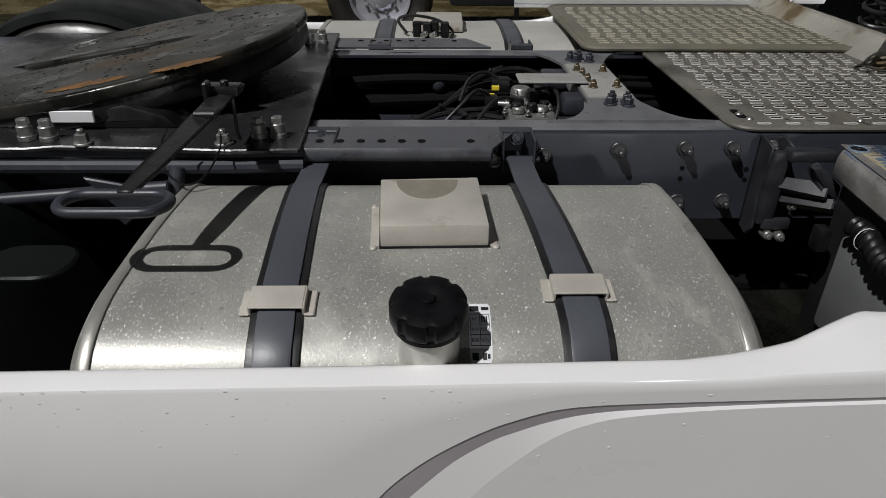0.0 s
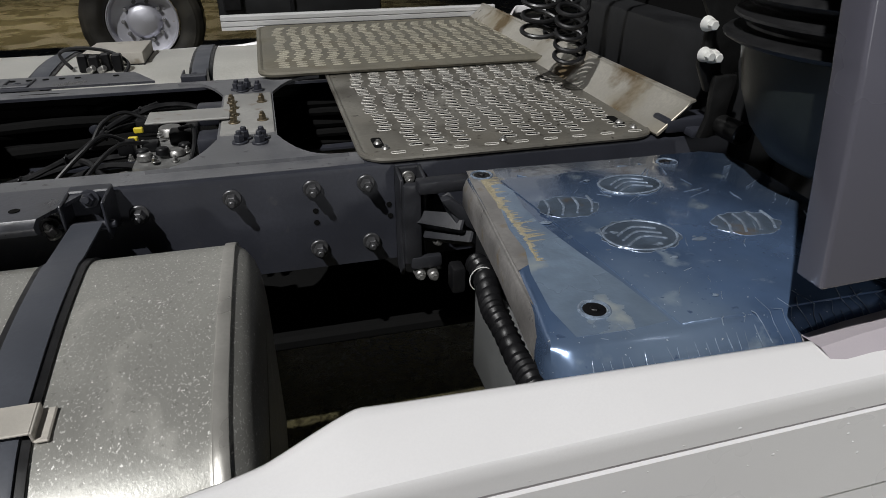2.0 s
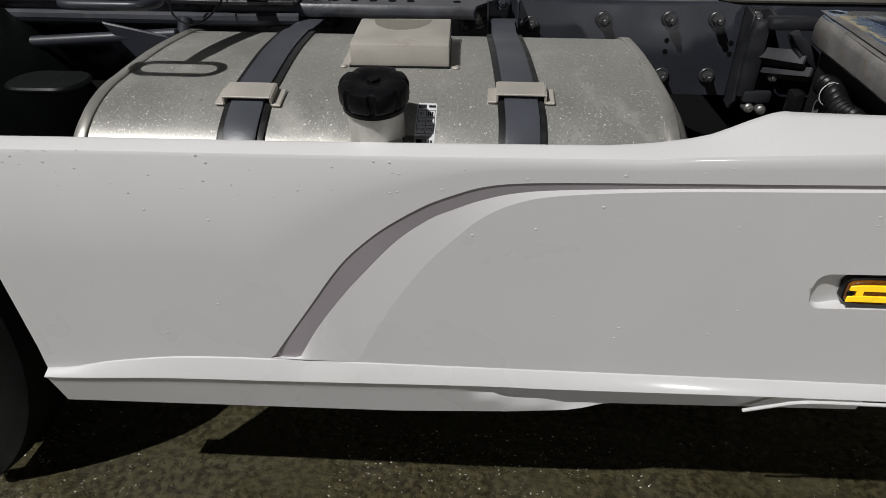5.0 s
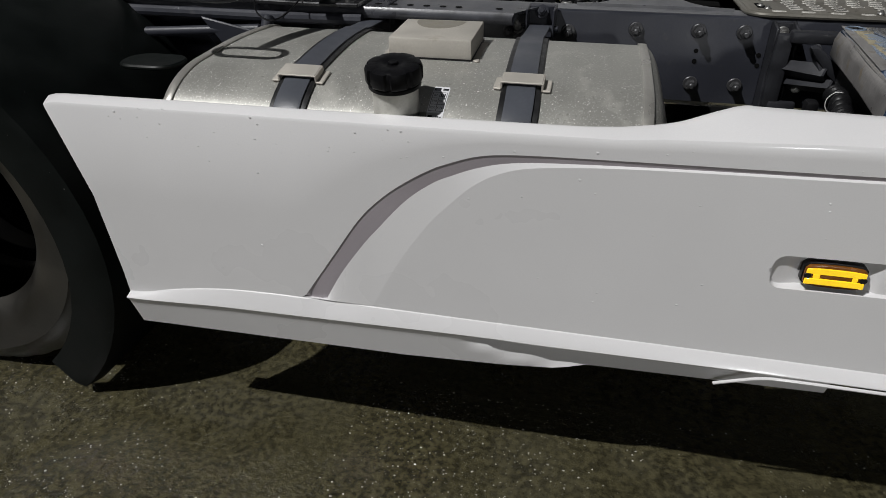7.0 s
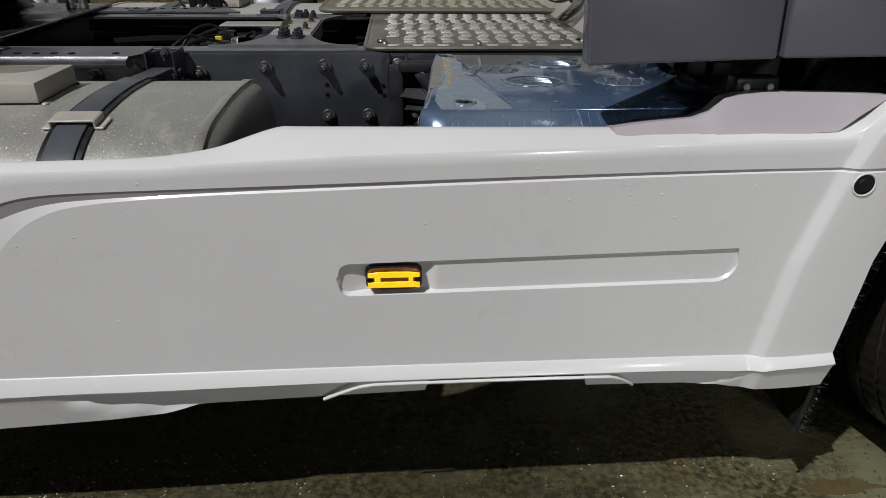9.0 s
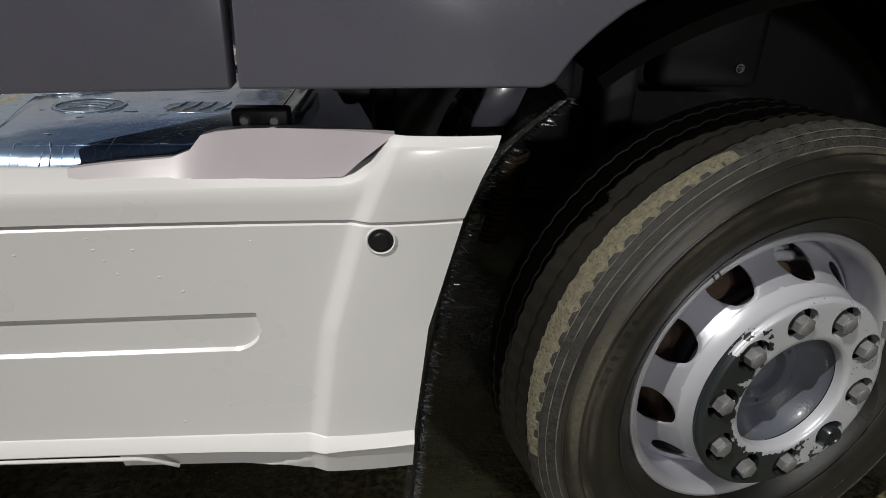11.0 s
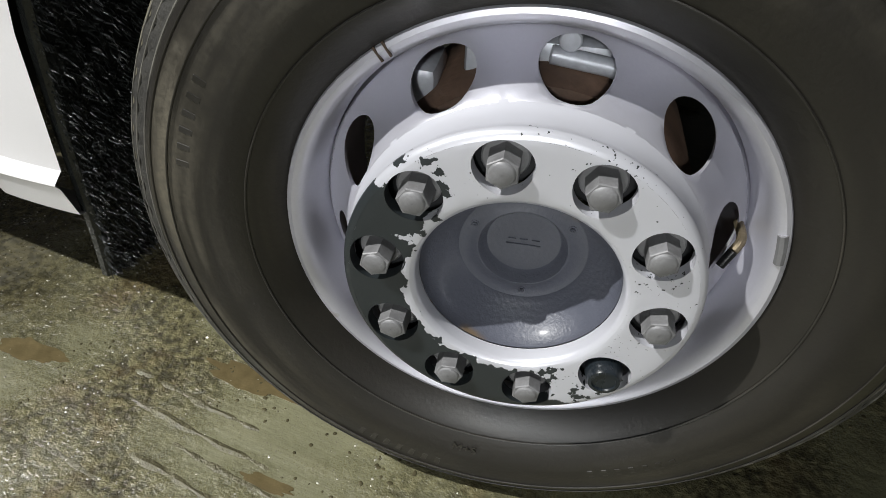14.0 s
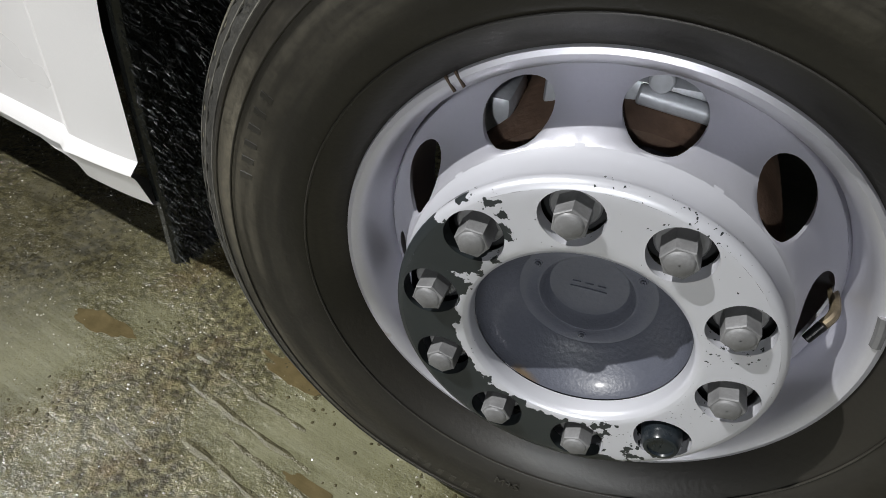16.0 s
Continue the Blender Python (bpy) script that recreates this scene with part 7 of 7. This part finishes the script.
for k in range(41):
    t = radians(128 - 132 * k / 40)
    r = 0.70
    ring = [bm.verts.new((3.16 + (r + o) * math.cos(t), y, 0.52 + (r + o) * math.sin(t))) for y, o in ((0.078, -0.012), (0.078, 0.010), (0.30, 0.014), (0.70, 0.014), (0.70, -0.02))]
    if prev:
        for i in range(4):
            bm.faces.new((prev[i], prev[i + 1], ring[i + 1], ring[i]))
    prev = ring
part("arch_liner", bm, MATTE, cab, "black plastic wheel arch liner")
part("inner_sill", prism(B(), [(2.560, 1.060), (2.628, 1.062), (2.600, 0.992), (2.535, 0.990)], "xz", 0.115, 0.135, 0.004, 2), CABGREY, cab, "grey inner edge of the cab sill")
# inner wheel house with pressed panels
bm = B()
box(bm, 2.42, 3.95, 0.72, 0.75, 0.66, 1.7, 0.01, 2)
box(bm, 2.62, 2.84, 0.60, 0.72, 0.82, 1.20, 0.02, 3)
box(bm, 2.90, 2.98, 0.56, 0.72, 0.60, 1.24, 0.02, 3)
box(bm, 3.05, 3.30, 0.62, 0.72, 0.95, 1.18, 0.025, 3)
part("inner_panel", bm, mat("dusty_inner_panel", (0.014, 0.015, 0.019), 0.6, vary=0.3, scale=7, fine=70, bump=0.15, spots=((0.026, 0.026, 0.028), 12, 0.62, 0.1, 0.7)), cab, "dusty dark inner wheel house")
for x, z in ((2.66, 1.15), (2.80, 1.16), (2.66, 0.88), (2.80, 1.05), (3.02, 1.20), (3.34, 1.20), (3.10, 1.12), (3.24, 1.0)):
    part("panel_stud", hexbolt(B(), (x, 0.60 if x < 2.85 else 0.615, z), (0, -1, 0), 0.008, 0.014), STEEL, cab, "small panel stud")
bm = B()
rings = smooth_path([(2.67, 0.62, 0.56), (2.685, 0.60, 0.64), (2.70, 0.59, 0.71), (2.71, 0.60, 0.79)], 10)
tube(bm, rings, 0.030, 14)
hose = part("bellows_hose", bm, RUST, truck, "rust-brown ribbed hose")
for p in rings[::2]:
    bm = tube(B(), [p + Vector((0.032 * math.cos(t), 0.032 * math.sin(t) * 0.9, 0.006 * math.cos(t))) for t in [2 * math.pi * i / 16 for i in range(16)]], 0.005, 6, True)
    part("hose_rib", bm, RUST, hose)
bm = B()
prism(bm, [(2.53, 0.58), (2.64, 0.585), (2.645, 0.66), (2.60, 0.68), (2.53, 0.675)], "xz", 0.64, 0.655, 0.006, 2)
part("plain_plate", bm, mat("pale_green_plate", (0.38, 0.40, 0.33), 0.7, vary=0.25, scale=25, bump=0.1, spots=((0.10, 0.09, 0.07), 60, 0.62, 0.05, 0.8)), cab, "pale speckled plate")
bm = tube(B(), [(2.45, 0.62, 0.66), (2.62, 0.62, 0.65), (2.85, 0.63, 0.64)], 0.022, 10)
part("cross_pipe", bm, BLACK, cab)
# bristle mudflap behind the wheel
bm = B()
prof = [(p.x, p.y) for p in smooth_path([(2.66, 1.06, 0), (2.565, 0.97, 0), (2.508, 0.84, 0), (2.474, 0.68, 0), (2.451, 0.50, 0), (2.440, 0.34, 0), (2.428, 0.235, 0)], 8)]
prev = None
for x, z in prof:
    ring = [bm.verts.new((x + dx, y, z)) for y, dx in ((0.012, -0.010), (0.012, 0.002), (0.020, 0.008), (0.47, 0.012), (0.48, 0.0), (0.48, -0.012))]
    if prev:
        for i in range(5):
            bm.faces.new((prev[i], prev[i + 1], ring[i + 1], ring[i]))
    prev = ring
flap = part("mudflap", bm, BRISTLE, truck, "black bristle spray flap with wet glints")
bm = B()
rng = random.Random(11)
for k in range(9000):
    u = rng.random() * (len(prof) - 1)
    i = int(u)
    f = u - i
    x, z = prof[i][0] * (1 - f) + prof[i + 1][0] * f, prof[i][1] * (1 - f) + prof[i + 1][1] * f
    y = rng.uniform(0.012, 0.476)
    p = Vector((x + 0.010, y, z))
    d = Vector((rng.uniform(0.6, 1.2), rng.uniform(-0.6, 0.4), rng.uniform(-0.9, 0.1))).normalized() * rng.uniform(0.008, 0.022)
    s = Vector((0, 0.0010, 0.0014))
    bm.faces.new([bm.verts.new(p - s), bm.verts.new(p + s), bm.verts.new(p + d)])
part("bristles", bm, BRISTLE, flap, "short black plastic bristles", kind="stuff")

# small two-stud connector block behind the step trim
bm = B()
box(bm, 2.162, 2.250, 0.095, 0.13, 0.985, 1.023, 0.006, 3)
block = part("connector_block", bm, BLACK, truck, "small black block with two round studs")
for x in (2.183, 2.228):
    part("stud", rod(B(), (x, 0.096, 1.006), (x, 0.088, 1.006), 0.009, 0.008, 18, 0.002), STEEL, block, "dull round stud")
part("block_leg", box(B(), 2.19, 2.22, 0.10, 0.125, 0.90, 0.99, 0.003, 1), BLACK, block)

# -- behind the cab: intake bin, bellows, bracket, coils --
bm = B()
prev = None
for z, r in ((1.000, 0.02), (1.006, 0.09), (1.03, 0.135), (1.08, 0.172), (1.14, 0.195), (1.20, 0.207), (1.235, 0.211)):
    ring = [bm.verts.new((2.288 + r * math.cos(t) * 1.05, 0.42 + r * math.sin(t) * 1.1, z)) for t in [2 * math.pi * i / 48 for i in range(48)]]
    if prev:
        for i in range(48):
            bm.faces.new((prev[i], prev[(i + 1) % 48], ring[(i + 1) % 48], ring[i]))
    prev = ring
intake = part("intake_bin", bm, mat("black_green_plastic", (0.016, 0.020, 0.018), 0.38, vary=0.25, scale=8, bump=0.05), truck, "black plastic air intake bin with a bellows on top")
bm = B()
prev = None
for k in range(61):
    z = 1.235 + 0.27 * k / 60
    r = 0.220 + 0.012 * math.sin(2 * math.pi * k / 7.5) + (0.012 if k < 4 else 0)
    ring = [bm.verts.new((2.288 + r * math.cos(t) * 1.05, 0.42 + r * math.sin(t) * 1.1, z)) for t in [2 * math.pi * i / 48 for i in range(48)]]
    if prev:
        for i in range(48):
            bm.faces.new((prev[i], prev[(i + 1) % 48], ring[(i + 1) % 48], ring[i]))
    prev = ring
part("bellows", bm, RUBBER, intake, "black ribbed rubber bellows")
bm = B()
prism(bm, [(2.10, 1.33), (2.18, 1.28), (2.215, 1.22), (2.205, 1.12), (2.235, 1.06), (2.30, 1.06), (2.31, 1.14), (2.28, 1.26), (2.20, 1.36)], "xz", 0.80, 0.815, 0.004, 2)
prism(bm, [(2.24, 1.10), (2.30, 1.10), (2.285, 0.97), (2.255, 0.955), (2.225, 0.955), (2.24, 1.0)], "xz", 0.78, 0.80, 0.006, 2)
rod(bm, (2.28, 0.80, 0.985), (2.28, 0.70, 0.985), 0.025, seg=18, bev=0.004)
arm = part("cab_bracket", bm, GREASED, truck, "black pressed cab mounting bracket")
for x, z in ((2.206, 1.212), (2.212, 1.146), (2.232, 1.142)):
    bm = rod(B(), (x, 0.802, z), (x, 0.782, z), 0.017, 0.014, 16, 0.003)
    part("white_nut", rod(bm, (x, 0.785, z), (x, 0.768, z), 0.011, seg=6, bev=0.002), WHITEPL, arm, "white plastic nut cap")
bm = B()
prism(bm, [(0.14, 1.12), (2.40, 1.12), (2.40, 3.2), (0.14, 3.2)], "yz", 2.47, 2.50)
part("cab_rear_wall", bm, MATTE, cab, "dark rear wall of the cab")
bm = B()
box(bm, 2.36, 4.2, 0.76, 1.78, 0.60, 1.15, 0.03, 2)
part("gearbox_cover", bm, DARKIN, cab, "dark engine and gearbox underside")
coil = None
for cx, cy, r, n, z0, z1 in ((2.09, 1.23, 0.042, 5, 1.045, 1.20), (2.03, 1.30, 0.055, 4, 1.10, 1.26), (2.12, 1.36, 0.05, 5, 1.08, 1.30)):
    pts = [(cx + r * math.cos(2 * math.pi * k / 20), cy + r * math.sin(2 * math.pi * k / 20) * 0.8, z0 + (z1 - z0) * k / (20 * n) + 0.018 * math.sin(2 * math.pi * k / 20)) for k in range(20 * n)]
    pts += smooth_path([pts[-1], (cx + 0.05, cy, z1 + 0.12), (cx + 0.14, cy + 0.05, z1 + 0.30), (2.40, cy + 0.1, 1.75)], 8)[1:]
    bm = tube(B(), pts, 0.0065, 8)
    if coil is None:
        coil = part("air_coil", bm, RUBBER, truck, "coiled black air and electric lines")
    else:
        part("coil", bm, RUBBER, coil)


# ---- the neighbouring lorry ----
lorry = new("parked_lorry")
tagged(lorry, "white lorry parked alongside on steel wheels", "truck")
def lorry_wheel(x, y):
    w = part("wheel", tyre_mesh(seg=60), TYRE, lorry, "dusty lorry wheel")
    w.matrix_basis = Matrix.Translation((x, y, 0.503))
    bm = lathe(B(), [(0.296, 0.085), (0.290, 0.075), (0.275, 0.09), (0.265, 0.15), (0.20, 0.17), (0.15, 0.165), (0.13, 0.13), (0.10, 0.11), (0.001, 0.105)], 48)
    part("rim", bm, RIM, w, "grey steel rim")
    for k in range(10):
        a = 2 * math.pi * k / 10
        bm = rod(B(), (0.1675 * math.cos(a), 0.17, 0.1675 * math.sin(a)), (0.1675 * math.cos(a), 0.125, 0.1675 * math.sin(a)), 0.017, seg=6, bev=0.003)
        part("nut", bm, NUTSTEEL, w)
    bm = lathe(B(), [(0.215, 0.158), (0.245, 0.145), (0.252, 0.15)], 48)
    return w
lorry_wheel(0.25, 5.8)
lorry_wheel(-2.0, 5.8)
bm = B()
box(bm, -4.0, 2.4, 5.75, 5.83, 0.86, 1.10, 0.01, 1)
box(bm, -4.0, 2.4, 7.3, 7.38, 0.86, 1.10, 0.01, 1)
box(bm, 0.9, 2.3, 5.65, 6.3, 0.45, 0.95, 0.04, 2)
part("frame", bm, DARKIN, lorry, "dark lorry frame and tank")
bm = B()
box(bm, -4.2, 4.5, 5.55, 8.0, 1.15, 3.6, 0.03, 1)
part("body", bm, FARWHITE, lorry, "pale box body")
bm = B()
box(bm, 0.95, 1.10, 5.60, 5.64, 0.60, 1.0, 0.01, 1)
box(bm, 1.5, 1.54, 5.62, 5.66, 0.3, 1.15, 0.005, 1)
part("bracket", bm, BLACK, lorry)

# dark row of parked vehicles far behind
bm = B()
rng = random.Random(2)
for k in range(26):
    x = -60 + k * 5.0
    h = rng.uniform(2.6, 4.0)
    box(bm, x, x + rng.uniform(3.0, 4.6), 26, 32, 0.5, h, 0.1, 1)
far = part("backdrop", bm, MATTE, None)
tagged(far, "dark parked vehicles across the yard at night", "backdrop", kind="structure")
